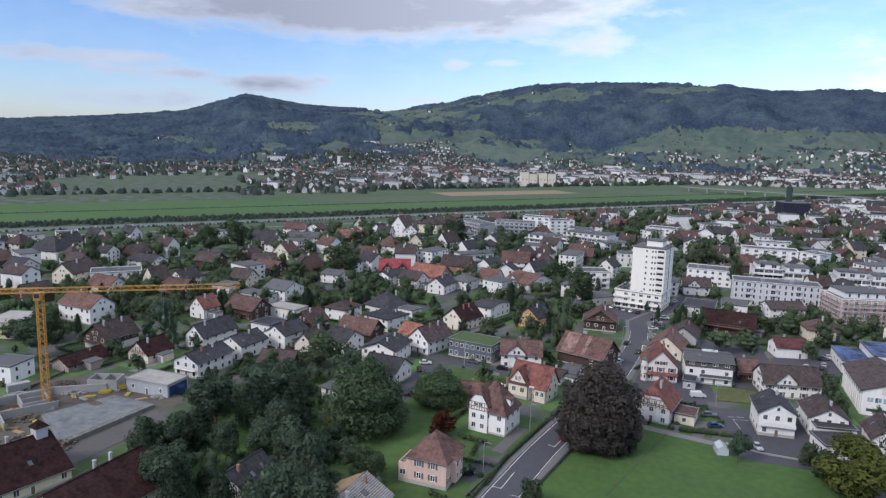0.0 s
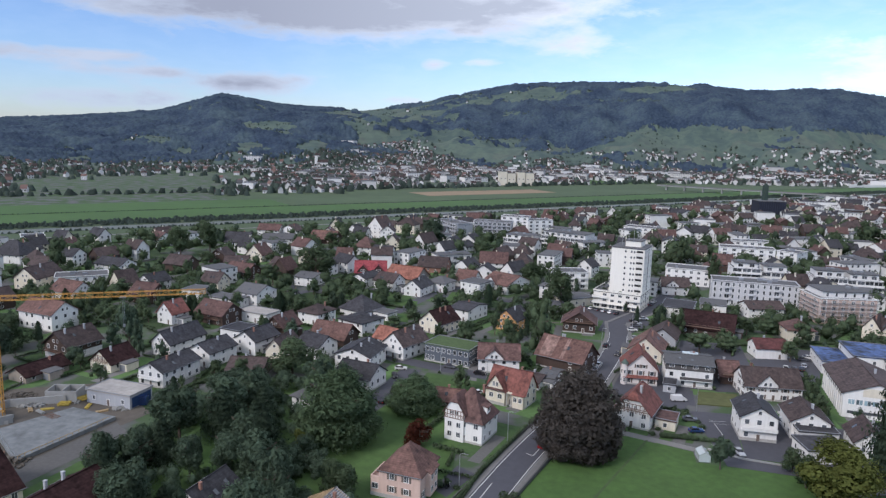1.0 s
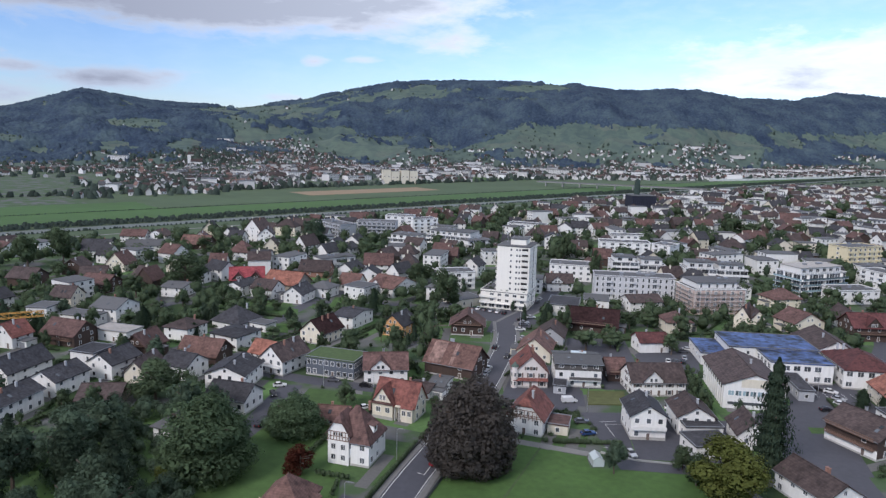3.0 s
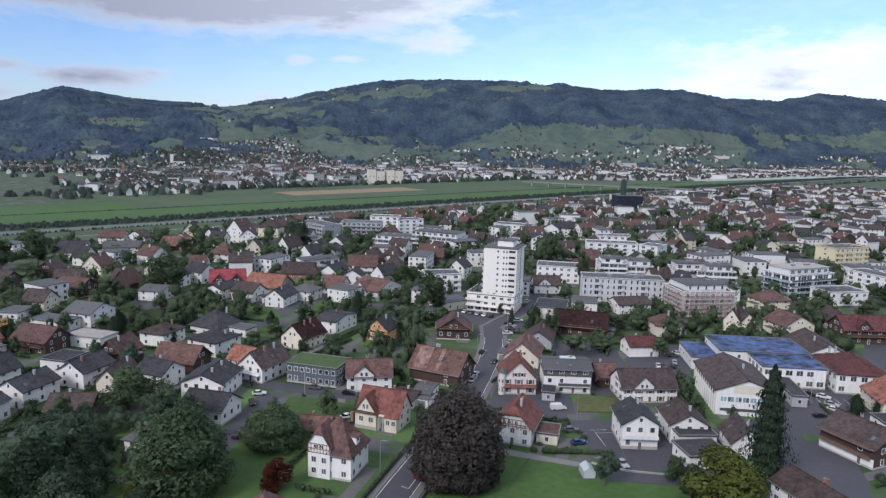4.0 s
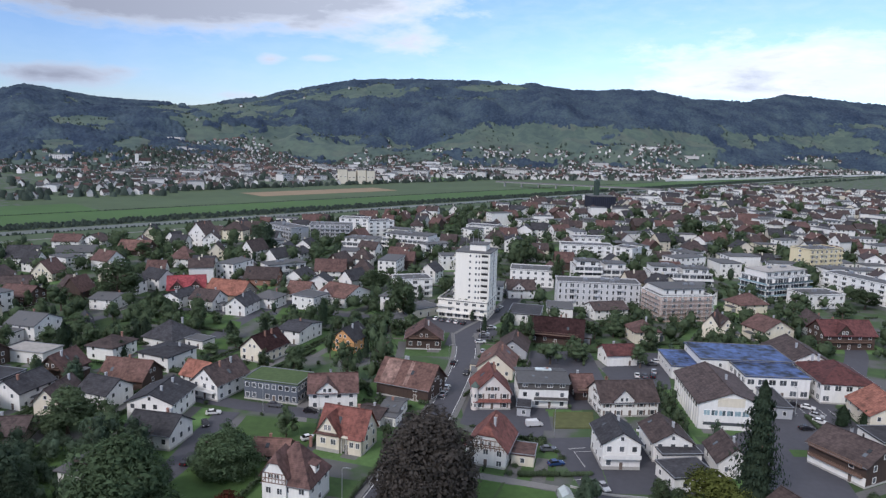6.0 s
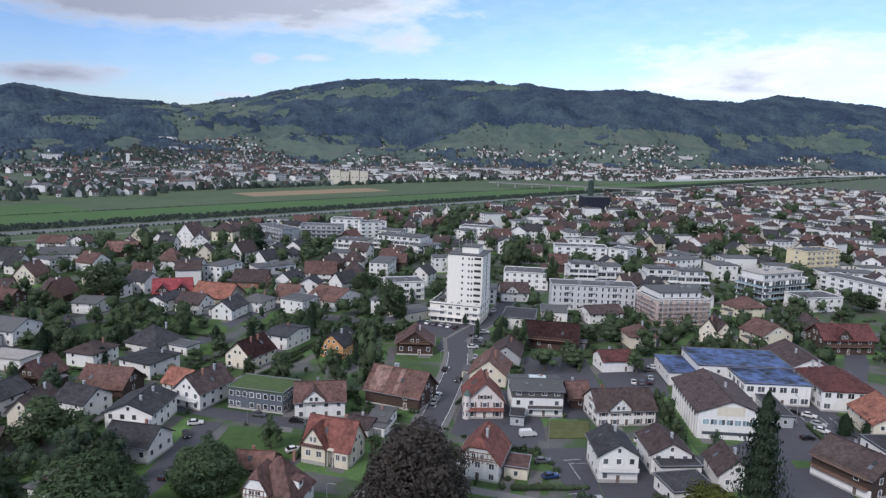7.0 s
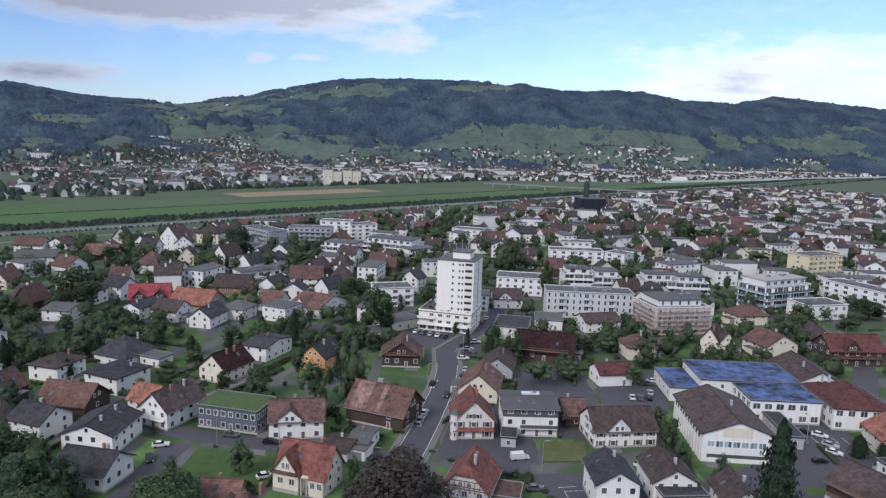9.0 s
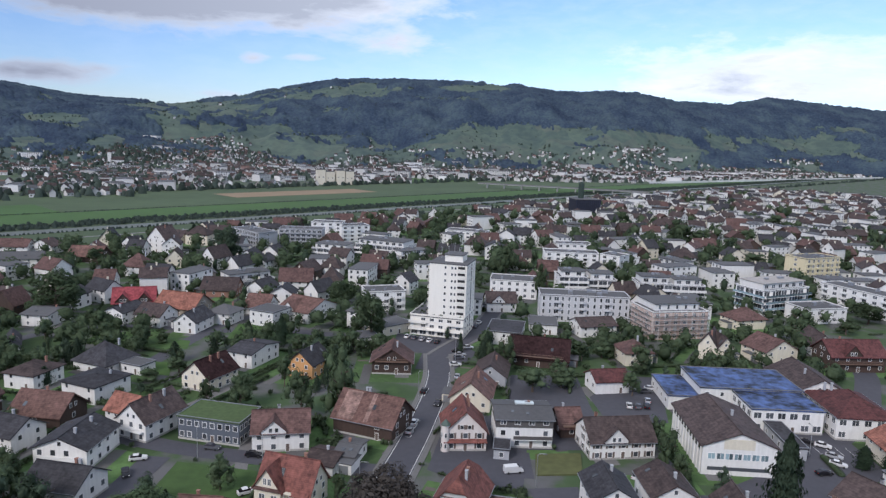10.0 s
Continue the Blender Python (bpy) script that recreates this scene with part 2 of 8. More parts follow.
def let_light_through(m, share):
    """Thin leaves: part of the light goes through them."""
    nt = m.node_tree
    bsdf, out = nt.nodes["Principled BSDF"], nt.nodes["Material Output"]
    through_leaf, both = nt.nodes.new("ShaderNodeBsdfTranslucent"), nt.nodes.new("ShaderNodeMixShader")
    nt.links.new(bsdf.inputs["Base Color"].links[0].from_socket, through_leaf.inputs["Color"])
    both.inputs[0].default_value = share
    nt.links.new(bsdf.outputs[0], both.inputs[1])
    nt.links.new(through_leaf.outputs[0], both.inputs[2])
    nt.links.new(both.outputs[0], out.inputs["Surface"])


for leaf in LEAF.values():
    let_light_through(leaf, 0.45)


def glass_mat(name, col, rough):
    m = bpy.data.materials.new(name)
    m.use_nodes = True
    b = m.node_tree.nodes["Principled BSDF"]
    b.inputs["Base Color"].default_value = (*col, 1)
    b.inputs["Roughness"].default_value = rough
    b.inputs["Specular IOR Level"].default_value = 0.4
    info = m.node_tree.nodes.new("ShaderNodeObjectInfo")
    ramp = m.node_tree.nodes.new("ShaderNodeValToRGB")
    ramp.color_ramp.elements[0].color, ramp.color_ramp.elements[1].color = (*[c * 0.5 for c in col], 1), (*[c * 2.2 for c in col], 1)
    m.node_tree.links.new(info.outputs["Random"], ramp.inputs[0])
    m.node_tree.links.new(ramp.outputs[0], b.inputs["Base Color"])
    return m


GLASS = glass_mat("window_glass", (0.050, 0.055, 0.062), 0.12)
BALCONY_GLASS = glass_mat("balcony_glass", (0.13, 0.18, 0.20), 0.1)
CARGLASS = glass_mat("car_glass", (0.02, 0.02, 0.025), 0.05)


# ---------------------------------------------------------------- mesh helpers
def box(bm, x0, y0, z0, x1, y1, z1, slot=0):
    v = [bm.verts.new(p) for p in ((x0, y0, z0), (x1, y0, z0), (x1, y1, z0), (x0, y1, z0), (x0, y0, z1), (x1, y0, z1), (x1, y1, z1), (x0, y1, z1))]
    for q in ((3, 2, 1, 0), (4, 5, 6, 7), (0, 1, 5, 4), (1, 2, 6, 5), (2, 3, 7, 6), (3, 0, 4, 7)):
        bm.faces.new([v[i] for i in q]).material_index = slot
    return v


def beam(bm, p, q, r):
    """A square bar from p to q."""
    p, q = Vector(p), Vector(q)
    d = (q - p).normalized()
    s = d.cross(Vector((0, 0, 1)) if abs(d.z) < 0.9 else Vector((1, 0, 0))).normalized() * r
    t = d.cross(s).normalized() * r
    a = [bm.verts.new(p + i * s + j * t) for i, j in ((-1, -1), (1, -1), (1, 1), (-1, 1))]
    b = [bm.verts.new(q + i * s + j * t) for i, j in ((-1, -1), (1, -1), (1, 1), (-1, 1))]
    bm.faces.new(a[::-1]), bm.faces.new(b)
    for i in range(4):
        bm.faces.new((a[i], a[(i + 1) % 4], b[(i + 1) % 4], b[i]))


def prism(bm, profile, axis, lo, hi):
    """A profile extruded along the axis: for "x" its points are (y, z), for "y" (x, z), for "z" (x, y)."""
    def at(p, s):
        return {"x": (s, *p), "y": (p[0], s, p[1]), "z": (*p, s)}[axis]
    a, b = [bm.verts.new(at(p, lo)) for p in profile], [bm.verts.new(at(p, hi)) for p in profile]
    bm.faces.new(a), bm.faces.new(b[::-1])
    for i in range(len(a)):
        j = (i + 1) % len(a)
        bm.faces.new((a[i], b[i], b[j], a[j]))


def skin(bm, verts, faces, thick):
    """A top surface given thickness downwards."""
    top = [bm.verts.new(v) for v in verts]
    low = [bm.verts.new((v[0], v[1], v[2] - thick)) for v in verts]
    edges = {}
    for f in faces:
        bm.faces.new([top[i] for i in f]), bm.faces.new([low[i] for i in reversed(f)])
        for i, j in zip(f, (*f[1:], f[0])):
            edges[(i, j)] = True
    for i, j in edges:
        if (j, i) not in edges:
            bm.faces.new((top[j], top[i], low[i], low[j]))


def mesh(name, bm, *materials):
    bmesh.ops.recalc_face_normals(bm, faces=bm.faces)
    me = bpy.data.meshes.new(name)
    bm.to_mesh(me)
    bm.free()
    for m in materials:
        me.materials.append(m)
    return me


def part(name, bm, material, parent, label="", at=None):
    """One mesh object under a thing or a part; bm may be a bmesh or a mesh that is shared."""
    me = mesh(name, bm, *(material if isinstance(material, tuple) else (material,))) if isinstance(bm, bmesh.types.BMesh) else bm
    ob = new(name, me)
    ob.parent = parent
    if at is not None:
        ob.matrix_basis = at
    return tagged(ob, label)


def thing(name, x, y, turn, label, category, group="", z=0.0):
    ob = new(name)
    ob.empty_display_size = 0.5
    ob.matrix_basis = pose(x, y, z, 0, 0, turn)
    return tagged(ob, label, category, group)


def solid(name, bm, material, label, category, kind="", group=""):
    return tagged(new(name, mesh(name, bm, *(material if isinstance(material, tuple) else (material,)))), label, category, group, kind)


SHARED = {}
OCC = []   # ground already taken: x, y, radius
PLOTS = []   # houses that want a garden round them: x, y, turn, width, depth


def window_mesh(w, h, pane_apart, light=False):
    """A window that stands 7 cm proud of its wall: one frame round two recessed lights, and the shape of a pane."""
    key = ("win", w, h, pane_apart, light)
    if key not in SHARED:
        bm = bmesh.new()
        f = 0.1
        two = pane_apart or w > 1.5
        xs, zs = (-w / 2, -w / 2 + f, -0.04, 0.04, w / 2 - f, w / 2) if two else (-w / 2, -w / 2 + f, w / 2 - f, w / 2), (-h / 2, -h / 2 + f, h / 2 - f, h / 2)
        g = [[bm.verts.new((x, -0.07, z)) for x in xs] for z in zs]
        last = len(xs) - 1
        for i in range(last):
            for j in range(3):
                ring = [g[j][i], g[j][i + 1], g[j + 1][i + 1], g[j + 1][i]]
                if j == 1 and i % 2:
                    deep = [bm.verts.new((v.co.x, -0.02, v.co.z)) for v in ring]
                    for k in range(4):
                        bm.faces.new((ring[k], ring[(k + 1) % 4], deep[(k + 1) % 4], deep[k]))
                    bm.faces.new(deep).material_index = 1
                else:
                    bm.faces.new(ring)
        rim = g[0] + [g[1][last], g[2][last]] + g[3][::-1] + [g[2][0], g[1][0]]
        back = [bm.verts.new((v.co.x, 0.0, v.co.z)) for v in rim]
        for k in range(len(rim)):
            j = (k + 1) % len(rim)
            bm.faces.new((rim[k], back[k], back[j], rim[j]))
        pane = None
        if pane_apart:
            gl = bmesh.new()
            half = (w / 2 - f - 0.04) / 2
            box(gl, -half, -0.035, -h / 2 + f, half, -0.022, h / 2 - f)
            pane = mesh("pane", gl, BALCONY_GLASS if light else GLASS)
        SHARED[key] = (mesh("window", bm, M["frame"], GLASS), pane)
    return SHARED[key]


def window(parent, at, w=1.1, h=1.35, apart=False, shutters=False, light=False):
    frame_me, pane_me = window_mesh(w, h, apart, light)
    ob = part("window", frame_me, None, parent, at=at)
    if pane_me:
        for s in (-1, 1):
            part("pane", pane_me, None, ob, at=pose(s * (w / 4 - 0.03), 0, 0))
    if shutters:
        if ("shutter", h) not in SHARED:
            bm = bmesh.new()
            box(bm, -0.27, -0.05, -h / 2, 0.27, 0.0, h / 2)
            bmesh.ops.bevel(bm, geom=bm.edges[:], offset=0.015, segments=1, affect="EDGES")
            SHARED[("shutter", h)] = mesh("shutter", bm, M["shutter"])
        for s in (-1, 1):
            part("shutter", SHARED[("shutter", h)], None, ob, at=pose(s * (w / 2 + 0.3), 0, 0))
    return ob


def door_mesh():
    if "door" not in SHARED:
        bm = bmesh.new()
        box(bm, -0.55, -0.06, 0, 0.55, 0, 2.15)
        box(bm, -0.43, -0.08, 0.1, 0.43, -0.06, 2.0, 1)
        SHARED["door"] = mesh("door", bm, M["frame"], M["shutter"])
    return SHARED["door"]


# ---------------------------------------------------------------- houses
WORD = {"maroon": "dark purplish-brown tiled", "pale": "pale concrete", "red": "red-tiled", "brightred": "bright red", "deepred": "deep red", "redbrown": "reddish-brown tiled", "rust": "weathered rust-red", "orange": "orange-red tiled", "brown": "dark brown tiled",
        "dark": "dark slate-grey", "grey": "grey gravelled", "blue": "blue-sheeted", "green": "planted green", "bare": "half-tiled, battened"}
WALLWORD = {"white": "white rendered", "cream": "cream rendered", "blush": "pinkish-white rendered", "pink": "pale pink rendered", "orange": "orange rendered", "concrete": "grey concrete", "grey": "grey rendered",
            "wood": "weathered boarded", "darkwood": "dark boarded", "brick": "brown brick", "slate": "slate-grey clad", "yellow": "pale yellow rendered"}
FORM = {"a": "gable roof", "g": "gable roof", "hip": "hipped roof", "half": "half-hipped roof", "flat": "flat roof"}


def roof_top(form, w, d, eave, ridge, over):
    """The vertices and faces of a roof's top; the front looks to -y."""
    if form == "flat":
        x, y = w / 2 + 0.3, d / 2 + 0.3
        return [(-x, -y, ridge), (x, -y, ridge), (x, y, ridge), (-x, y, ridge)], [(0, 1, 2, 3)]
    if form == "hip":
        s = 2 * (ridge - eave) / min(w, d)
        x, y, low, cap = w / 2 + over, d / 2 + over, eave - s * over, max(abs(w - d) / 2, 0.6)
        if w >= d:
            top = [(-x, -y, low), (x, -y, low), (x, y, low), (-x, y, low), (-cap, 0, ridge), (cap, 0, ridge)]
            return top, [(0, 1, 5, 4), (1, 2, 5), (2, 3, 4, 5), (3, 0, 4)]
        top = [(-x, -y, low), (x, -y, low), (x, y, low), (-x, y, low), (0, -cap, ridge), (0, cap, ridge)]
        return top, [(0, 1, 4), (1, 2, 5, 4), (2, 3, 5), (3, 0, 4, 5)]
    if form == "a":
        s = 2 * (ridge - eave) / d
        x, y, low = w / 2 + over * 0.8, d / 2 + over, eave - s * over
        return [(-x, -y, low), (x, -y, low), (x, 0, ridge), (-x, 0, ridge), (x, y, low), (-x, y, low)], [(0, 1, 2, 3), (3, 2, 4, 5)]
    s = 2 * (ridge - eave) / w
    x, y, low = w / 2 + over, d / 2 + over * 0.8, eave - s * over
    if form == "g":
        return [(-x, -y, low), (0, -y, ridge), (0, y, ridge), (-x, y, low), (x, -y, low), (x, y, low)], [(0, 1, 2, 3), (1, 4, 5, 2)]
    cut, drop = 0.42 * (ridge - eave), 0.2 * d
    xc, zc = cut / s, ridge - cut
    top = [(-x, -y, low), (-xc, -y, zc), (0, -y + drop, ridge), (0, y - drop, ridge), (-xc, y, zc), (-x, y, low),
           (x, -y, low), (xc, -y, zc), (xc, y, zc), (x, y, low)]
    return top, [(0, 1, 2, 3, 4, 5), (2, 7, 6, 9, 8, 3), (1, 7, 2), (4, 3, 8)]


def house_walls(form, w, d, eave, ridge):
    bm = bmesh.new()
    e = eave - 0.06
    if form == "a":
        prism(bm, [(-d / 2, 0), (d / 2, 0), (d / 2, e), (0, ridge - 0.1), (-d / 2, e)], "x", -w / 2, w / 2)
    elif form == "g":
        prism(bm, [(-w / 2, 0), (w / 2, 0), (w / 2, e), (0, ridge - 0.1), (-w / 2, e)], "y", -d / 2, d / 2)
    elif form == "half":
        xc, zc = 0.42 * w / 2, ridge - 0.42 * (ridge - eave) - 0.1
        prism(bm, [(-w / 2, 0), (w / 2, 0), (w / 2, e), (xc, zc), (-xc, zc), (-w / 2, e)], "y", -d / 2, d / 2)
    else:
        box(bm, -w / 2, -d / 2, 0, w / 2, d / 2, e)
    return bm


def facade(k, w, d):
    """The pose of the middle of a facade's foot (0 front, 1 right, 2 back, 3 left) and its length."""
    return (pose(0, -d / 2, 0), pose(w / 2, 0, 0, 0, 0, 90), pose(0, d / 2, 0, 0, 0, 180), pose(-w / 2, 0, 0, 0, 0, -90))[k], (w, d, w, d)[k]


def house(x, y, turn, w, d, eave, ridge, form, roof, wall, fine=0, shutters=0, timber=0, cross=0, hall=0, clad=0, skirt=0, dormers=1, gabled=0, name="house", label="", sides=(0, 1, 2, 3), glazing=(1.35, 1.55)):
    """A house with walls, roof, chimney, windows and a door. fine: panes of their own, gutters, dormers and a plinth."""
    OCC.append((x, y, max(w, d) * 0.62))
    PLOTS.append((x, y, turn, w, d))
    if not fine and len(sides) == 4:
        sides = (0, 1, 3)
    rng = random.Random(int(abs(x * 31 + y * 17)) + 1)
    apart = bool(fine) and math.hypot(x, y - 30) < 165
    barn = wall in ("wood", "darkwood") and roof in ("rust", "brown") and not label
    label = label or f"{WALLWORD[wall]} {'barn' if barn else 'house'} with a {WORD[roof]} {FORM[form]}"
    h = thing(name, x, y, turn, label, "barn" if barn else "house", "houses of the town")
    part("wall", house_walls(form, w, d, eave, ridge), WALL[wall], h)
    bm = bmesh.new()
    over = 0.9 if wall in ("wood", "darkwood") else 0.45 if form == "hip" and fine else 0.65
    verts, faces = roof_top(form, w, d, eave, ridge, over)
    skin(bm, verts, faces, 0.3)
    rf = part("roof", bm, ROOF[roof], h)
    if form == "flat":
        bm = bmesh.new()
        X, Y = w / 2 + 0.3, d / 2 + 0.3
        for q in ((-X, -Y, X, -Y + 0.18), (-X, Y - 0.18, X, Y), (-X, -Y + 0.18, -X + 0.18, Y - 0.18), (X - 0.18, -Y + 0.18, X, Y - 0.18)):
            box(bm, q[0], q[1], ridge + 0.004, q[2], q[3], ridge + 0.2)
        part("parapet", bm, M["kerb"] if roof == "blue" else M["tin"], rf)
    # ridge capping and gutters
    if form != "flat":
        bm = bmesh.new()
        if form == "a":
            beam(bm, (-w / 2 - over * 0.8, 0, ridge + 0.02), (w / 2 + over * 0.8, 0, ridge + 0.02), 0.12)
        elif form == "g":
            beam(bm, (0, -d / 2 - over * 0.8, ridge + 0.02), (0, d / 2 + over * 0.8, ridge + 0.02), 0.12)
        elif form == "half":
            beam(bm, (0, -d * 0.3, ridge + 0.02), (0, d * 0.3, ridge + 0.02), 0.12)
        else:
            cap = max(abs(w - d) / 2, 0.6)
            beam(bm, (-cap, 0, ridge + 0.02) if w >= d else (0, -cap, ridge + 0.02), (cap, 0, ridge + 0.02) if w >= d else (0, cap, ridge + 0.02), 0.12)
        part("ridge_cap", bm, ROOF[roof], rf)
        if fine:
            low = min(v[2] for v in verts)
            for s in (-1, 1):
                bm = bmesh.new()
                if form in ("a", "hip"):
                    beam(bm, (-w / 2 - 0.5, s * (d / 2 + over), low - 0.1), (w / 2 + 0.5, s * (d / 2 + over), low - 0.1), 0.09)
                else:
                    beam(bm, (s * (w / 2 + over), -d / 2 - 0.5, low - 0.1), (s * (w / 2 + over), d / 2 + 0.5, low - 0.1), 0.09)
                part("gutter", bm, M["tin"], rf)
        # chimney
        for k in range(0 if wall == "pink" else 2 if fine and w * d > 120 else 1):
            cx, cy = (rng.uniform(-0.3, 0.3) * w, 0.12 * d) if form == "a" else (0.12 * w, rng.uniform(-0.3, 0.3) * d)
            if form == "hip":
                cx, cy = w * 0.22, 0.2 * d + 2 * k
            bm = bmesh.new()
            box(bm, cx - 0.28, cy - 0.28, ridge - 1.6, cx + 0.28, cy + 0.28, ridge + 0.6)
            box(bm, cx - 0.36, cy - 0.36, ridge + 0.6, cx + 0.36, cy + 0.36, ridge + 0.72)
            part("chimney", bm, WALL[rng.choice(("grey", "grey", "brick"))], rf)
    # roof windows
    if form in ("a", "g") and not hall and roof != "bare" and (fine or rng.random() < 0.55) and not cross:
        run = (d if form == "a" else w) / 2
        s = (ridge - eave) / run
        for k in range(rng.choice((1, 1, 2, 2))):
            side, t = rng.choice((-1, -1, 1)), rng.uniform(0.35, 0.6) * run
            v = rng.uniform(-0.38, 0.38) * (w if form == "a" else d)
            quad = []
            for q_, e_ in ((-0.45, 0.0), (0.45, 0.0), (0.45, 1.1), (-0.45, 1.1)):
                c_ = side * (t + e_)
                quad.append((v + q_, c_, ridge - s * (t + e_) + 0.12) if form == "a" else (c_, v + q_, ridge - s * (t + e_) + 0.12))
            bm = bmesh.new()
            skin(bm, quad, [(0, 1, 2, 3)], 0.1)
            part("roof_window", bm, GLASS, rf)
    # windows
    floors = max(1, round((eave - 0.4) / 2.8)) - (1 if clad else 0)
    storey = (eave - (2.6 if clad else 0)) / floors
    for k in sides:
        m, length = facade(k, w, d)
        if hall and k == 0:
            for i in range(7):
                window(h, m @ pose((i - 3) * 2.15 - 0.3, 0, 5.0), 1.9, 1.7, True, light=True)
            # dark glass strip stands in for the shade of a long lower recess
            bm = bmesh.new()
            box(bm, -length * 0.42, -0.05, 1.3, length * 0.42, 0, 2.2)
            part("lower_window_band", bm, GLASS, h, at=m)
            bm = bmesh.new()
            box(bm, -3.9, -0.06, 6.9, 3.6, 0, 9.5)
            part("gable_panel", bm, WALL["cream"], h, "plain beige panel", at=m)
            continue
        if hall:
            bm = bmesh.new()
            box(bm, -length * 0.46, -0.06, 5.6, length * 0.46, 0, 7.0)
            part("window_band", bm, GLASS, h, at=m)
            for i in range(11):
                bm = bmesh.new()
                u = (i - 5) * length / 11
                box(bm, u - 0.2, -0.25, 0, u + 0.2, 0, 7.3)
                part("pilaster", bm, WALL["white"], h, at=m)
            continue
        n = max(1, int(length / (2.2 if wall == "slate" else 3.1 if fine else 4.0)))
        if barn:
            n = max(1, n // 2)
        for f in range(floors):
            for i in range(n):
                if k == 0 and f == 0 and i == n // 2 and n > 1:
                    part("door", door_mesh(), None, h, at=m @ pose((i + 0.5) * length / n - length / 2, 0, 0.02))
                    continue
                if rng.random() < (0.12 if not barn else 0.3):
                    continue
                window(h, m @ pose((i + 0.5) * length / n - length / 2, 0, storey * (f + 0.52)), glazing[0] if fine else 1.15, glazing[1] if fine else 1.4, apart, bool(shutters))
        gable_end = (form in ("g", "half") and k in (0, 2)) or (form == "a" and k in (1, 3))
        if gable_end and ridge - eave > 2.3:
            span = 2 if ridge - eave > 3.6 and length > 8 else 1
            for i in range(span):
                window(h, m @ pose((i - (span - 1) / 2) * 2.0, 0, eave + 0.95), 1.0, 1.2, apart, bool(shutters))
        if timber == 2 and k in (0, 1, 3):
            bm = bmesh.new()
            for z in (eave - 2.4, eave - 1.2, eave - 0.25):
                beam(bm, (-length / 2, -0.04, z), (length / 2, -0.04, z), 0.08)
            for i in range(10):
                u = -length / 2 + length * i / 9
                beam(bm, (u, -0.04, eave - 2.4), (u, -0.04, eave - 0.25), 0.07)
            for i in range(0, 9, 2):
                u = -length / 2 + length * i / 9
                beam(bm, (u, -0.035, eave - 2.4), (u + length / 9, -0.035, eave - 1.2), 0.05)
            part("timber_frame", bm, M["beam"], h, "dark half-timbering", at=m)
        if timber == 1 and gable_end:
            bm = bmesh.new()
            for z in (eave - 0.1, eave + 0.45, eave + 1.75):
                half = length / 2 * max(0.0, 1 - max(0.0, z - eave) / (ridge - eave)) - 0.1
                beam(bm, (-half, -0.04, z), (half, -0.04, z), 0.09)
            for i in range(9):
                u = (i - 4) * length / 9
                top = min(eave + 1.75, eave + (ridge - eave) * (1 - abs(u) * 2 / length))
                beam(bm, (u, -0.04, eave - 0.9), (u, -0.04, top), 0.08)
            for i in range(8):
                u = (i - 3.5) * length / 9
                if abs(u) < length * 0.3:
                    beam(bm, (u - 0.45, -0.035, eave - 0.8), (u + 0.45, -0.035, eave + 0.4), 0.06)
            part("timber_frame", bm, M["beam"], h, "dark half-timbering", at=m)
    for c_ in range(cross):
        # a gable that stands across the front slope
        cw, ch = min(6.2, w * 0.5), min(ridge - 0.6, eave + 3.8)
        ox = -w * 0.12 if cross == 1 else (c_ - (cross - 1) / 2) * w / cross
        bm = bmesh.new()
        prism(bm, [(ox - cw / 2, eave - 1.0), (ox + cw / 2, eave - 1.0), (ox + cw / 2, eave + 0.5), (ox, ch), (ox - cw / 2, eave + 0.5)], "y", -d / 2 - 0.5, -0.2)
        g = part("cross_gable", bm, WALL[wall], h)
        s = 2 * (ch - eave - 0.5) / cw
        X = cw / 2 + 0.45
        bm = bmesh.new()
        skin(bm, [(ox - X, -d / 2 - 0.9, eave + 0.5 - s * 0.45), (ox, -d / 2 - 0.9, ch + 0.12), (ox, 0, ch + 0.12), (ox - X, 0, eave + 0.5 - s * 0.45),
                  (ox + X, -d / 2 - 0.9, eave + 0.5 - s * 0.45), (ox + X, 0, eave + 0.5 - s * 0.45)], [(0, 1, 2, 3), (1, 4, 5, 2)], 0.22)
        part("gable_roof", bm, ROOF[roof], g)
        for i in (-1, 1):
            window(g, pose(ox + i * 0.75, -d / 2 - 0.5, eave + 0.55), 1.0, 1.3)
    if fine and dormers and form in ("a", "hip") and not cross and not barn and ridge - eave > 2.8:
        s = 2 * (ridge - eave) / d
        for i in (-1, 1):
            ux, uy = i * w * 0.2, -d * 0.3
            z = eave + s * (d * 0.2)
            bm = bmesh.new()
            box(bm, ux - 0.7, uy - 0.5, z - 0.5, ux + 0.7, uy + 1.4, z + 0.95)
            dm = part("dormer", bm, WALL[wall], rf)
            bm = bmesh.new()
            skin(bm, [(ux - 0.95, uy - 0.75, z + 0.95), (ux + 0.95, uy - 0.75, z + 0.95), (ux + 0.95, uy + 1.9, z + 1.4), (ux - 0.95, uy + 1.9, z + 1.4)], [(0, 1, 2, 3)], 0.15)
            part("dormer_roof", bm, ROOF[roof], dm)
            bm = bmesh.new()
            box(bm, ux - 0.5, uy - 0.53, z + 0.05, ux + 0.5, uy - 0.5, z + 0.8)
            part("dormer_window", bm, GLASS, dm)
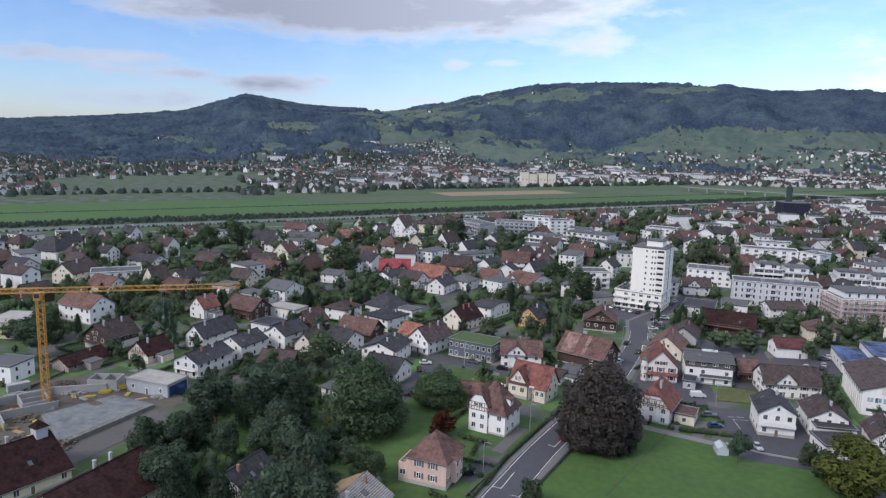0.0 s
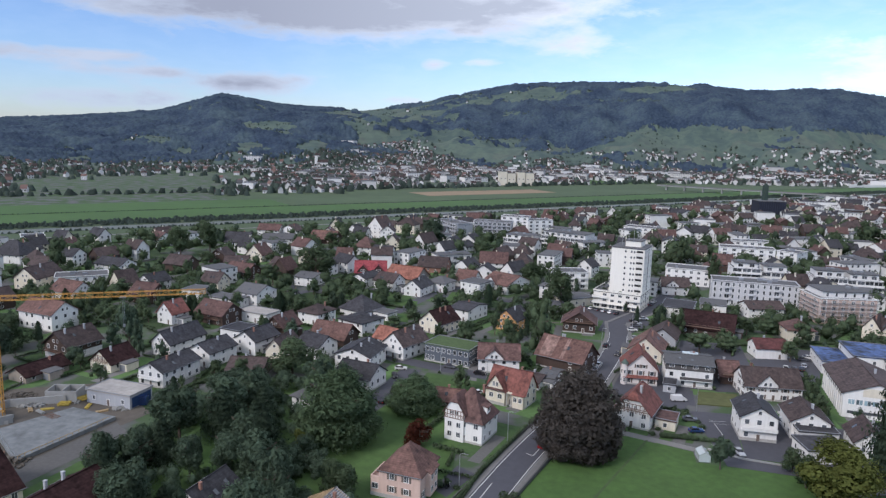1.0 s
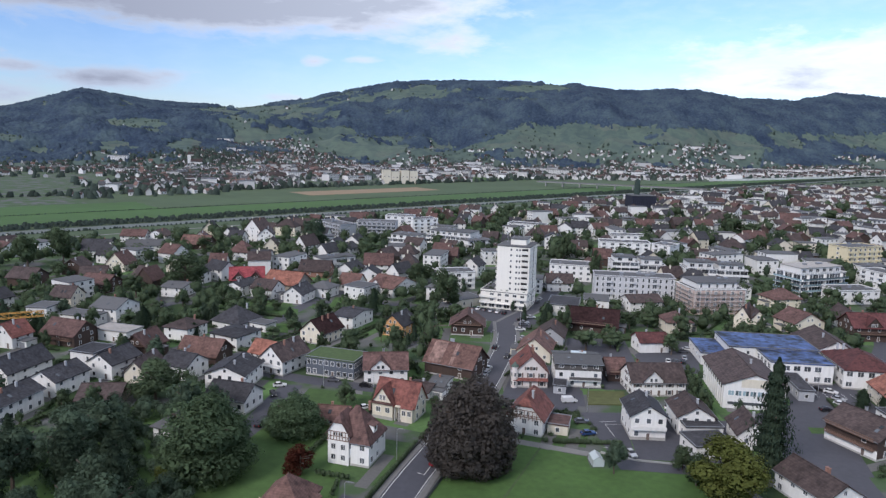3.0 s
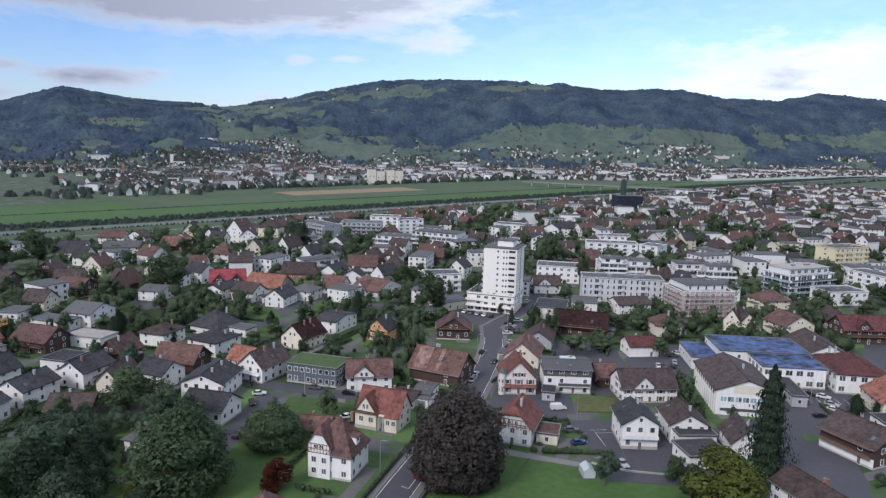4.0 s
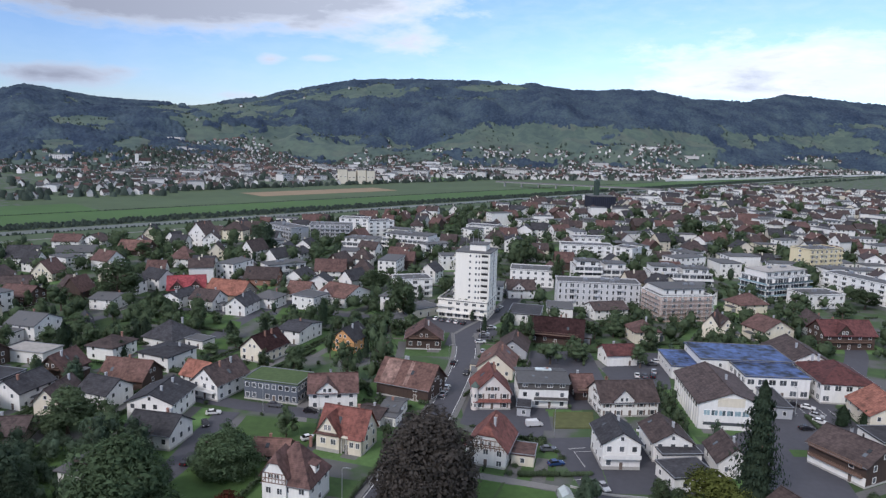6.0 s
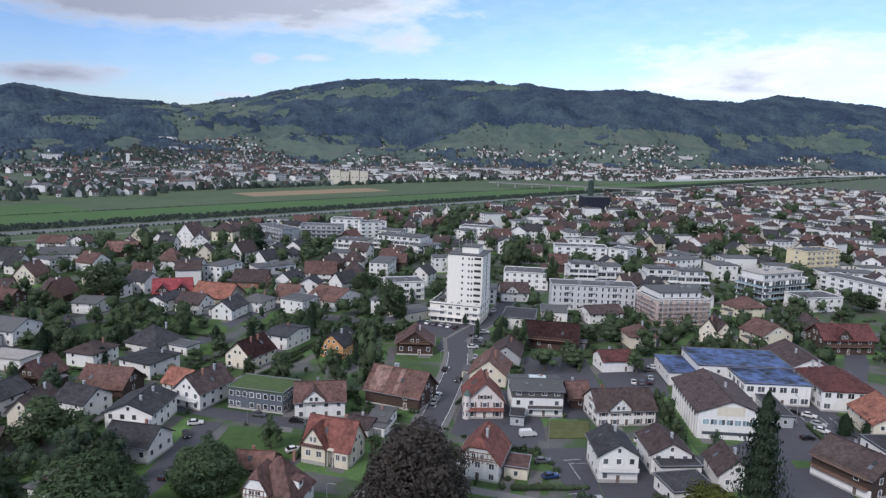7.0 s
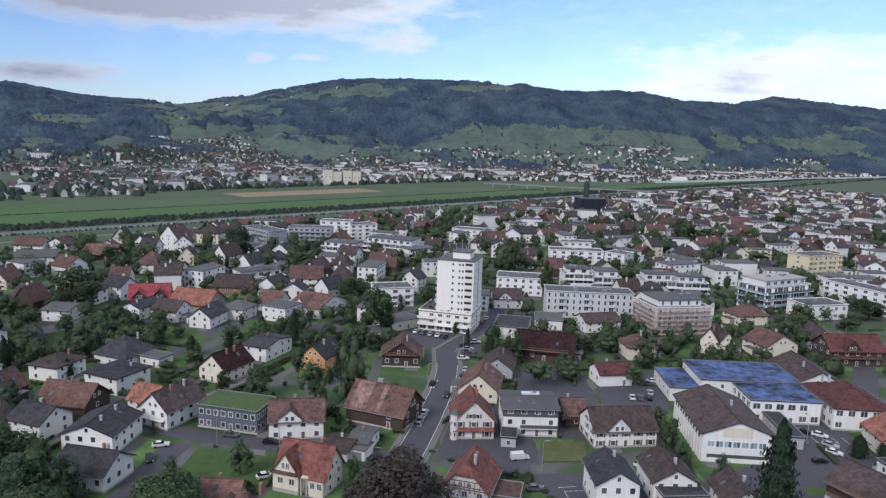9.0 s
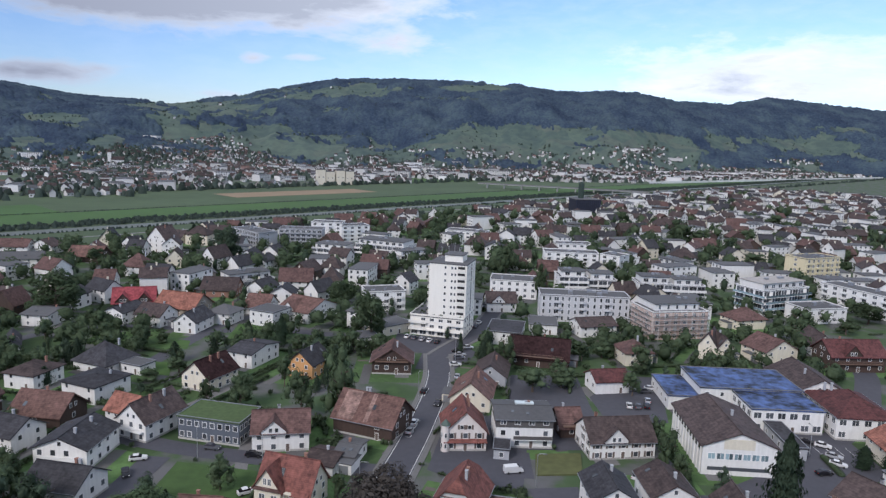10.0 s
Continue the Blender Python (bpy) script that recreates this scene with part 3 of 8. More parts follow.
    if clad:
        for k in range(4):
            m, length = facade(k, w, d)
            bm = bmesh.new()
            box(bm, -length / 2 - (0.06 if k % 2 else 0), -0.06, eave - 2.5, length / 2 + (0.06 if k % 2 else 0), 0.0, eave - 0.1)
            part("cladding", bm, WALL["graphite"], h, "dark grey fibre-cement cladding", at=m)
            for i in range(4 if k % 2 == 0 else 2):
                c_ = 4 if k % 2 == 0 else 2
                window(h, m @ pose((i + 0.5) * length / c_ - length / 2, -0.07, eave - 1.1), 1.6, 1.1, True)
        bm = bmesh.new()
        box(bm, -w * 0.2, -d / 2 - 1.3, 2.7, w * 0.48, -d / 2, 2.9)
        bal = part("balcony", bm, WALL["white"], h)
        bm = bmesh.new()
        box(bm, -w * 0.2, -d / 2 - 1.3, 2.9, w * 0.48, -d / 2 - 1.2, 3.85)
        part("railing", bm, WALL["graphite"], bal)
        bm = bmesh.new()
        box(bm, -w * 0.12, 0.6, ridge - 0.3, w * 0.22, 2.4, ridge + 0.35)
        part("roof_light", bm, M["glasshouse"], rf)
    if skirt:
        z = storey + 0.1
        bm = bmesh.new()
        skin(bm, [(-w / 2 - 0.2, -d / 2 - 0.9, z - 0.25), (w / 2 + 0.2, -d / 2 - 0.9, z - 0.25), (w / 2, -d / 2, z + 0.5), (-w / 2, -d / 2, z + 0.5)], [(0, 1, 2, 3)], 0.12)
        part("pent_roof", bm, ROOF[roof], h)
    if roof == "bare":
        s = 2 * (ridge - eave) / (w if form == "g" else d)
        half = (w if form == "g" else d) / 2 + 0.5
        for side in (-1, 1):
            for i in range(15):
                u = half * (i + 0.5) / 15
                z = ridge - s * u + 0.07
                lo, hi = -d / 2 - 0.4, d / 2 + 0.4
                bm = bmesh.new()
                beam(bm, (side * u, lo, z), (side * u, hi, z), 0.06)
                part("batten", bm, M["timber"] if side < 0 else M["stone"], rf)
            for i in range(9):
                v = -d / 2 + d * i / 8
                bm = bmesh.new()
                beam(bm, (0, v, ridge + 0.02), (side * half, v, ridge - s * half + 0.02), 0.07)
                part("rafter", bm, M["timber"], rf)
    if fine:
        bm = bmesh.new()
        for q in ((-w / 2 - 0.05, -d / 2 - 0.05, w / 2 + 0.05, -d / 2), (-w / 2 - 0.05, d / 2, w / 2 + 0.05, d / 2 + 0.05), (-w / 2 - 0.05, -d / 2, -w / 2, d / 2), (w / 2, -d / 2, w / 2 + 0.05, d / 2)):
            box(bm, q[0], q[1], 0, q[2], q[3], 0.55)
        part("plinth", bm, M["stone"], h)
    if not fine and not hall and form != "flat" and not barn and len(sides) == 3 and rng.random() < 0.6:
        sx = rng.choice((-1, 1))
        aw, ad = rng.uniform(3, 4.5), rng.uniform(4, 6)
        bm = bmesh.new()
        x0 = sx * (w / 2 + aw / 2 + 0.02)
        box(bm, x0 - aw / 2, -ad / 2, 0, x0 + aw / 2, ad / 2, 2.7)
        an = part("annex", bm, WALL[wall], h)
        bm = bmesh.new()
        skin(bm, [(x0 - aw / 2 - 0.25, -ad / 2 - 0.3, 2.95), (x0 + aw / 2 + 0.25, -ad / 2 - 0.3, 2.85), (x0 + aw / 2 + 0.25, ad / 2 + 0.3, 2.85), (x0 - aw / 2 - 0.25, ad / 2 + 0.3, 2.95)], [(0, 1, 2, 3)], 0.2)
        part("annex_roof", bm, ROOF["grey"], an)
        bm = bmesh.new()
        box(bm, x0 - 1.2, -ad / 2 - 0.04, 0.05, x0 + 1.2, -ad / 2, 2.2)
        part("garage_door", bm, M["tin"], an)
    if wall == "darkwood" and not barn or fine and form == "g" and wall == "white" and w > 8:
        bm = bmesh.new()
        z = storey + 0.05 if floors > 1 else eave + 0.1
        box(bm, -w * 0.42, -d / 2 - 1.2, z - 0.15, w * 0.42, -d / 2, z)
        for i in range(int(w * 0.84 / 0.5) + 1):
            u = min(-w * 0.42 + 0.5 * i, w * 0.42 - 0.06)
            box(bm, u, -d / 2 - 1.2, z, u + 0.06, -d / 2 - 1.14, z + 0.95)
        box(bm, -w * 0.42, -d / 2 - 1.23, z + 0.95, w * 0.42, -d / 2 - 1.1, z + 1.03)
        part("balcony", bm, M["beam"] if wall == "darkwood" else M["frame"], h)
    return h


# ---------------------------------------------------------------- flats
def block(x, y, turn, w, d, high, kind):
    """A block of flats: body, roof edge, recessed or banded balconies, windows, a set-back top storey."""
    OCC.append((x - w * 0.25 * math.cos(radians(turn)), y - w * 0.25 * math.sin(radians(turn)), max(w * 0.35, d * 0.6)))
    OCC.append((x + w * 0.25 * math.cos(radians(turn)), y + w * 0.25 * math.sin(radians(turn)), max(w * 0.35, d * 0.6)))
    wall = {"yel": "yellow", "par": "white", "sca": "shell", "slab": "grey", "tall": "concrete"}.get(kind, "flat")
    words = {"blk": "white block of flats with small balconies and a flat roof", "ter": "white terraced flats with long balcony bands and a flat roof",
             "gls": "white flats with glass balcony bands and a set-back top storey", "yel": "pale yellow block of flats with recessed balconies",
             "slab": "grey concrete block of flats with rows of recessed loggias", "tall": "new white block of flats with tall narrow windows", "par": "low white commercial building with a flat gravelled roof", "sca": "unfinished brick block of flats wrapped in scaffolding"}
    b = thing("apartment_building" if kind != "par" else "commercial_building", x, y, turn, words[kind], "building", "flat-roofed blocks")
    floors = max(2, round(high / 2.9))
    top = high if kind in ("par", "blk", "yel", "slab", "tall") else high * (floors - 1) / floors
    st = high / floors
    bm = bmesh.new()
    box(bm, -w / 2, -d / 2, 0, w / 2, d / 2, top)
    part("wall", bm, WALL[wall], b)
    bm = bmesh.new()
    box(bm, -w / 2 - 0.25, -d / 2 - 0.25, top, w / 2 + 0.25, d / 2 + 0.25, top + 0.2)
    rf = part("roof", bm, ROOF["grey"], b)
    bm = bmesh.new()
    X, Y = w / 2 + 0.25, d / 2 + 0.25
    for q in ((-X, -Y, X, -Y + 0.25), (-X, Y - 0.25, X, Y), (-X, -Y + 0.25, -X + 0.25, Y - 0.25), (X - 0.25, -Y + 0.25, X, Y - 0.25)):
        box(bm, q[0], q[1], top + 0.2, q[2], q[3], top + 0.6)
    part("parapet", bm, WALL[wall if kind != "sca" else "white"], rf)
    rng = random.Random(int(abs(x) * 7 + abs(y)))
    if kind in ("ter", "gls", "sca"):
        bm = bmesh.new()
        side, front = (2.6, 3.2) if kind == "sca" else (1.5, 2.2)
        box(bm, -w / 2 + side, -d / 2 + front, top + 0.2, w / 2 - side, d / 2 - 1.0, high + 0.1)
        ph = part("top_storey", bm, WALL["white"], b)
        bm = bmesh.new()
        box(bm, -w / 2 + side - 0.5, -d / 2 + front - 0.7, high + 0.1, w / 2 - side + 0.5, d / 2 - 0.6, high + 0.4)
        part("top_roof", bm, ROOF["grey"] if kind != "gls" else ROOF["pale"], ph)
        for i in range(max(1, int((w - 3) / 4.5))):
            window(ph, pose((i + 0.5) * (w - 2 * side) / max(1, int((w - 3) / 4.5)) - w / 2 + side, -d / 2 + front, top + 1.6), 2.6 if kind != "sca" else 1.2, 1.9)
        for i in range(1 + int(w / 14)):
            bm = bmesh.new()
            u = rng.uniform(-0.35, 0.35) * w
            box(bm, u - 0.9, 0, high + 0.4, u + 0.9, 1.6, high + 1.3)
            part("roof_box", bm, M["tin"], ph)
    else:
        for i in range(1 + int(w / 9)):
            u, v = rng.uniform(-0.4, 0.4) * w, rng.uniform(-0.3, 0.3) * d
            bm = bmesh.new()
            s = rng.uniform(0.5, 1.4)
            box(bm, u - s, v - s * 0.7, top + 0.2, u + s, v + s * 0.7, top + 0.2 + rng.uniform(0.5, 1.6))
            part("roof_box", bm, M["tin"], rf)
    n = max(2, int(w / {"blk": 5.0, "tall": 2.7, "slab": 3.6}.get(kind, 4.0)))
    for f in range(floors if top == high else floors - 1):
        z = st * f
        for i in range(n):
            u = (i + 0.5) * w / n - w / 2
            wide = round(w / n * 0.95, 1) if kind in ("ter", "gls") else {"blk": 2.4, "tall": 1.1, "slab": 2.7}.get(kind, 1.6)
            if kind == "tall" and i % 4 == 2:
                wide = 2.2
            window(b, pose(u, -d / 2, z + st * 0.55), wide, 2.4 if kind in ("ter", "gls") else 2.0 if kind in ("tall", "slab") else 1.7)
        for k in (1, 3):
            m, length = facade(k, w, d)
            c = max(1, int(length / 9))
            for i in range(c):
                window(b, m @ pose((i + 0.5) * length / c - length / 2, 0, z + st * 0.55), 1.8, 1.5)
        if kind == "gls" and f:
            # the balconies run on round the side
            bm = bmesh.new()
            box(bm, -w / 2 - 1.7, -d / 2 - 1.9, z - 0.12, -w / 2 - 0.3, d / 2, z + 0.1)
            bal = part("side_balcony", bm, WALL["flat"], b)
            bm = bmesh.new()
            box(bm, -w / 2 - 1.7, -d / 2 - 1.9, z + 0.1, -w / 2 - 1.55, d / 2, z + 1.0)
            part("balustrade", bm, BALCONY_GLASS, bal)
            for i in range(3):
                window(b, pose(-w / 2, (i - 1) * d / 3, z + st * 0.55, 0, 0, -90), 4.6, 2.4)
        if kind in ("ter", "gls") and f:
            bm = bmesh.new()
            o = 1.9
            box(bm, -w / 2 - 0.3, -d / 2 - o, z - 0.12, w / 2 + 0.3, -d / 2, z + 0.1)
            bal = part("balcony", bm, WALL["flat"], b)
            bm = bmesh.new()
            box(bm, -w / 2 - 0.3, -d / 2 - o, z + 0.1, w / 2 + 0.3, -d / 2 - o + 0.15, z + 1.15)
            part("balustrade", bm, WALL["white"] if kind == "ter" else BALCONY_GLASS, bal)
            for i in range(1, n, 3):
                bm = bmesh.new()
                u = i * w / n - w / 2
                box(bm, u - 0.1, -d / 2 - o + 0.15, z + 0.1, u + 0.1, -d / 2, z + st - 0.12)
                part("screen", bm, WALL["white"], bal)
        elif kind in ("blk", "yel", "slab", "tall") and f:
            for i in range(2 if kind == "tall" else 0, n, {"slab": 1, "tall": 4}.get(kind, 2)):
                u = (i + 0.5) * w / n - w / 2
                bm = bmesh.new()
                box(bm, u - 1.5, -d / 2 - 1.2, z - 0.1, u + 1.5, -d / 2, z + 0.08)
                box(bm, u - 1.5, -d / 2 - 1.2, z + 0.08, u + 1.5, -d / 2 - 1.08, z + 0.95)
                for s in (-1, 1):
                    box(bm, u + s * 1.5 - 0.06, -d / 2 - 1.08, z + 0.08, u + s * 1.5 + 0.06, -d / 2, z + 0.95)
                part("balcony", bm, WALL[wall], b)
    if kind == "sca":
        s = thing("scaffold", x, y, turn, "steel scaffolding with boarded decks round a brick shell", "scaffold")
        lift = 2.0
        for k in (0, 1, 3):
            m, length = facade(k, w, d)
            cols = int(length / 2.4)
            for i in range(cols + 1):
                bm = bmesh.new()
                u = -length / 2 + i * length / cols
                for o in (-0.35, -1.15):
                    beam(bm, (u, o, 0), (u, o, top + 1.0), 0.04)
                part("standard", bm, M["frame"], s, at=m)
            for j in range(1, int(top / lift) + 1):
                bm = bmesh.new()
                box(bm, -length / 2, -1.15, j * lift, length / 2, -0.45, j * lift + 0.1)
                part("deck", bm, M["kerb"], s, at=m)
                bm = bmesh.new()
                for g in (0.5, 1.0):
                    beam(bm, (-length / 2, -1.2, j * lift + g), (length / 2, -1.2, j * lift + g), 0.035)
                part("guard_rail", bm, M["metal"], s, at=m)
    return b


# ---------------------------------------------------------------- the lie of the land
AZ = (-180, -90, -60, -50, -45, -39, -34, -30, -23, -17, -12, -8.5, -1, 4, 7, 10, 13, 16, 20, 22.5, 30, 45, 70, 90, 180)
RISE = (0, 0.6, 0.8, 0.5, 0.9, 1.45, 3.0, 2.4, 2.1, 3.15, 4.2, 4.6, 4.75, 4.6, 4.15, 4.2, 4.2, 3.6, 3.35, 3.9, 3.0, 2.4, 1.5, 0.6, 0)
FAR_AZ, FOOT, RIDGE = (-180, -60, -45, -34, -22, -8, 5, 12, 25, 45, 180), (1900, 1700, 1500, 1550, 1680, 1760, 1880, 2060, 2700, 2900, 2900), (3900, 3900, 3900, 3700, 3500, 3300, 3100, 3000, 3650, 3900, 3900)


def fbm(x, y, size, octaves=4):
    return noise.fractal(Vector((x / size, y / size, 0.37)), 1.0, 2.0, octaves)


def hill(x, y):
    """Height of the ground, and how far up the slope it lies (0 at the foot, 1 on the ridge)."""
    th, r = math.degrees(math.atan2(x, y - 20)), math.hypot(x, y - 20)
    foot, ridge = float(np.interp(th, FAR_AZ, FOOT)), float(np.interp(th, FAR_AZ, RIDGE))
    foot += 90 * fbm(x + 900, y, 500, 2)
    u = (r - foot) / (ridge - foot)
    if u <= 0:
        return 0.0, u
    top = 80 + ridge * math.tan(radians(float(np.interp(th, AZ, RISE)))) - 12
    if u < 1:
        z = top * (0.35 * u + 0.65 * u * u * (3 - 2 * u))
        # spurs and gullies that run down the slope
        gully = abs(fbm(th * 50, u * 260, 210, 2))
        z += top * 4 * u * (1 - u) ** 1.5 * (0.03 - 0.15 * gully + 0.34 * fbm(x, y, 520, 5) + 0.10 * fbm(x + 70, y, 170, 3)) + 3 * u * fbm(x, y, 90, 3)
    else:
        z = top * (1 - 0.35 * (u - 1)) + 6 * fbm(x, y, 200, 3)
    return max(z, 0.0), u


# clearings and pastures of the slopes: bearing, angle of sight, half width and half height in degrees
HIGH_PASTURE = [(9.0, -1.3, 6.0, 0.6), (22.0, -1.7, 6.0, 0.4), (-25.2, 1.63, 1.5, 0.23), (-22.0, 1.85, 1.4, 0.33), (-36.8, 1.69, 0.5, 0.18), (-31.2, 2.02, 0.6, 0.18), (-23.0, 0.9, 1.5, 0.33), (-20.4, 1.86, 1.5, 0.3), (-8.8, 3.96, 0.6, 0.33), (-13.4, 2.82, 1.1, 0.2), (-10.2, 2.01, 1.5, 0.2), (-7.9, 3.22, 2.3, 0.28), (-0.4, 3.98, 1.5, 0.25), (1.4, 4.08, 1.0, 0.2), (-1.3, 3.32, 2.3, 0.18), (5.2, 0.94, 3.0, 0.34), (8.6, 0.75, 2.6, 0.40), (27.2, 1.69, 1.5, 0.18), (-18.4, 1.74, 3.0, 0.45), (-12.8, 3.18, 2.4, 0.3), (0.8, 4.13, 2.2, 0.3), (-5.3, 3.81, 1.8, 0.24), (-17.4, 2.75, 2.6, 0.24), (-8.7, 3.7, 1.4, 0.26)]
LOW_PASTURE = [(-44.5, -1.95, 1.5, 0.81), (-40.1, -0.84, 2.0, 0.33), (-36.6, -1.7, 1.0, 0.51), (-32.7, -1.26, 1.5, 0.56), (-30.5, 0.37, 2.0, 0.35), (-27.1, -0.95, 0.9, 0.46), (-29.7, 0.51, 2.0, 0.3), (-26.7, -1.13, 0.8, 0.46), (-22.2, 0.37, 1.0, 0.56), (-20.0, -0.7, 2.8, 0.35), (-14.7, -1.2, 4.3, 0.76), (-10.7, -1.49, 3.0, 0.71), (0.1, 0.01, 3.0, 0.81), (5.6, -0.11, 4.8, 0.71), (13.5, 0.61, 1.5, 0.46), (-4.9, -1.9, 2.3, 0.33), (0.4, -0.27, 2.8, 0.86), (13.7, 0.7, 2.5, 0.33), (21.4, 0.73, 3.5, 0.25), (27.2, 0.31, 3.0, 0.66), (-17.5, 0.0, 3.8, 0.8), (16.0, -0.03, 4.0, 0.45), (-10.2, -1.3, 5.0, 0.4)]

# hamlets on the lower slopes: bearing, angle of sight, half width and half height in degrees
HAMLETS = ((12.8, -0.75, 2.6, 0.5), (6.0, -1.05, 2.6, 0.35), (1.5, -1.2, 2.2, 0.4), (5.6, 0.15, 1.4, 0.12), (14.6, -0.2, 1.2, 0.15), (17.6, -1.1, 1.2, 0.35), (25.0, -0.8, 2.0, 0.2), (-6.8, -0.75, 1.2, 0.14), (-4.4, -1.0, 1.0, 0.14))


def wooded(x, y, u, z):
    """Above zero where the slope is forest."""
    th, r = math.degrees(math.atan2(x, y - 20)), math.hypot(x, y - 20)
    rise = math.degrees(math.atan2(z - 80, r))
    th += 0.9 * fbm(x + 300, y - 700, 160, 2)
    rise += 0.16 * fbm(x - 200, y + 100, 160, 2)
    v = 0.45 + 0.62 * fbm(x + 50, y + 900, 110, 3)
    # tree lines between the meadows
    if abs(fbm(x + 700, y - 300, 170, 2)) < 0.05:
        v += 0.5
    for a, e, wa, we in [*HIGH_PASTURE, *LOW_PASTURE, *HAMLETS]:
        d = ((th - a) / wa) ** 2 + ((rise - e) / we) ** 2
        if d < 6:
            v -= 1.0 * math.exp(-0.8 * d)
    return v - 1.6 * max(0.0, 0.13 - u) / 0.13


spokes = [*range(-180, -64, 5), *np.arange(-64, 64.1, 0.4), *range(65, 180, 5)]
rings = [0.5, 60, 120, 250, 400, 600, 800, 1000, 1200, *range(1320, 4560, 34)]
verts, wood = [], []
for r in rings:
    for th in spokes:
        x, y = r * math.sin(radians(th)), 20 + r * math.cos(radians(th))
        z, u = hill(x, y)
        verts.append((x, y, z))
        wood.append(wooded(x, y, u, z) if u > 0 else -1.0)
n = len(spokes)
faces = [(i * n + j, i * n + (j + 1) % n, (i + 1) * n + (j + 1) % n, (i + 1) * n + j) for i in range(len(rings) - 1) for j in range(n)]
me = bpy.data.meshes.new("ground")
me.from_pydata(verts, [], [f[::-1] for f in faces])
me.polygons.foreach_set("use_smooth", [True] * len(me.polygons))
attr = me.attributes.new("wood", "FLOAT", "POINT")
attr.data.foreach_set("value", [float(v) for v in wood])

gm = bpy.data.materials.new("ground_cover")
gm.use_nodes = True
gt = gm.node_tree
gb = gt.nodes["Principled BSDF"]
gpos = gt.nodes.new("ShaderNodeNewGeometry")


def gnoise(s, detail):
    k = gt.nodes.new("ShaderNodeTexNoise")
    k.inputs["Scale"].default_value, k.inputs["Detail"].default_value = s, detail
    gt.links.new(gpos.outputs["Position"], k.inputs["Vector"])
    return k.outputs["Fac"]


def gramp(src, *stops):
    k = gt.nodes.new("ShaderNodeValToRGB")
    ramp = k.color_ramp
    while len(ramp.elements) < len(stops):
        ramp.elements.new(0.5)
    for el_, (p, c) in zip(ramp.elements, stops):
        el_.position, el_.color = p, (*c, 1)
    gt.links.new(src, k.inputs[0])
    return k.outputs[0]


def gmix(fac, p, q):
    k = gt.nodes.new("ShaderNodeMix")
    k.data_type = "RGBA"
    gt.links.new(fac, k.inputs[0]), gt.links.new(p, k.inputs[6]), gt.links.new(q, k.inputs[7])
    return k.outputs[2]


town_green = gramp(gnoise(0.07, 7), (0.36, (0.110, 0.109, 0.112)), (0.46, (0.086, 0.094, 0.082)), (0.52, (0.060, 0.092, 0.046)), (0.62, (0.050, 0.082, 0.036)), (0.72, (0.064, 0.110, 0.040)))
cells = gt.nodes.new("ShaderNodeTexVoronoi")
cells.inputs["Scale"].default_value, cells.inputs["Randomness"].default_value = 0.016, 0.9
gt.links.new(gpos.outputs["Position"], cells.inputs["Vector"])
# hill pastures and wood floor: blue-grey distance haze is mixed into these colours
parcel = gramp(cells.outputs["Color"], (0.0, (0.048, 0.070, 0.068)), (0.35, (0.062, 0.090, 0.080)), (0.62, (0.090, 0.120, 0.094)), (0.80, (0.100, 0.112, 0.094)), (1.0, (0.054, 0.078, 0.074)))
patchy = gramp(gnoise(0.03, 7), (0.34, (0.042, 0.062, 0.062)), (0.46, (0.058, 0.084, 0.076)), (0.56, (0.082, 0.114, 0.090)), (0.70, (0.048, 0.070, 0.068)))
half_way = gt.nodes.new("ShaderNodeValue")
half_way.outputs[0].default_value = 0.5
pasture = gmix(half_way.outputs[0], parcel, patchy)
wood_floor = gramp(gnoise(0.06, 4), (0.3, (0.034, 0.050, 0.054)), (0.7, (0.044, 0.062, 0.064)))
attr_node = gt.nodes.new("ShaderNodeAttribute")
attr_node.attribute_name = "wood"
edge = gramp(attr_node.outputs["Fac"], (0.0, (0, 0, 0)), (0.06, (1, 1, 1)))
gsep = gt.nodes.new("ShaderNodeSeparateXYZ")
gt.links.new(gpos.outputs["Position"], gsep.inputs[0])
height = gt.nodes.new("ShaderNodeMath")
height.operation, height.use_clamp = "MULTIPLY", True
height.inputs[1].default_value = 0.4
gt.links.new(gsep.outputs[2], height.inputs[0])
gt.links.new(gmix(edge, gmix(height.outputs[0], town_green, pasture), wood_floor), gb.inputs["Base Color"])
gb.inputs["Roughness"].default_value = 0.95
gb.inputs["Specular IOR Level"].default_value = 0.2
me.materials.append(gm)
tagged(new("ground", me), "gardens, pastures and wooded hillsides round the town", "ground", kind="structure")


CLEAR = []   # outlines of lawns and yards that stay free of plants


def inside(pts, x, y):
    """Whether a place lies within an outline."""
    odd = False
    for (x0, y0), (x1, y1) in zip(pts, (*pts[1:], pts[0])):
        if (y0 > y) != (y1 > y) and x < x0 + (y - y0) / (y1 - y0) * (x1 - x0):
            odd = not odd
    return odd


def sheet(name, pts, z, material, label, category, kind="structure", thick=0.0):
    """A flat polygon of ground cover; thick gives it an edge."""
    if name in ("lawn", "yard", "meadow", "forecourt", "car_park", "junction", "garden", "school_yard") and z > 0.043:
        CLEAR.append(pts)
    bm = bmesh.new()
    if thick:
        prism(bm, pts, "z", 0.0, z)
    else:
        bm.faces.new([bm.verts.new((px, py, z)) for px, py in pts])
    return solid(name, bm, material, label, category, kind)


def plain(t, s):
    """A place on the plain: t metres along the river, s metres beyond it."""
    return -188 + 0.665 * t - 0.747 * s, 734 + 0.747 * t + 0.665 * s


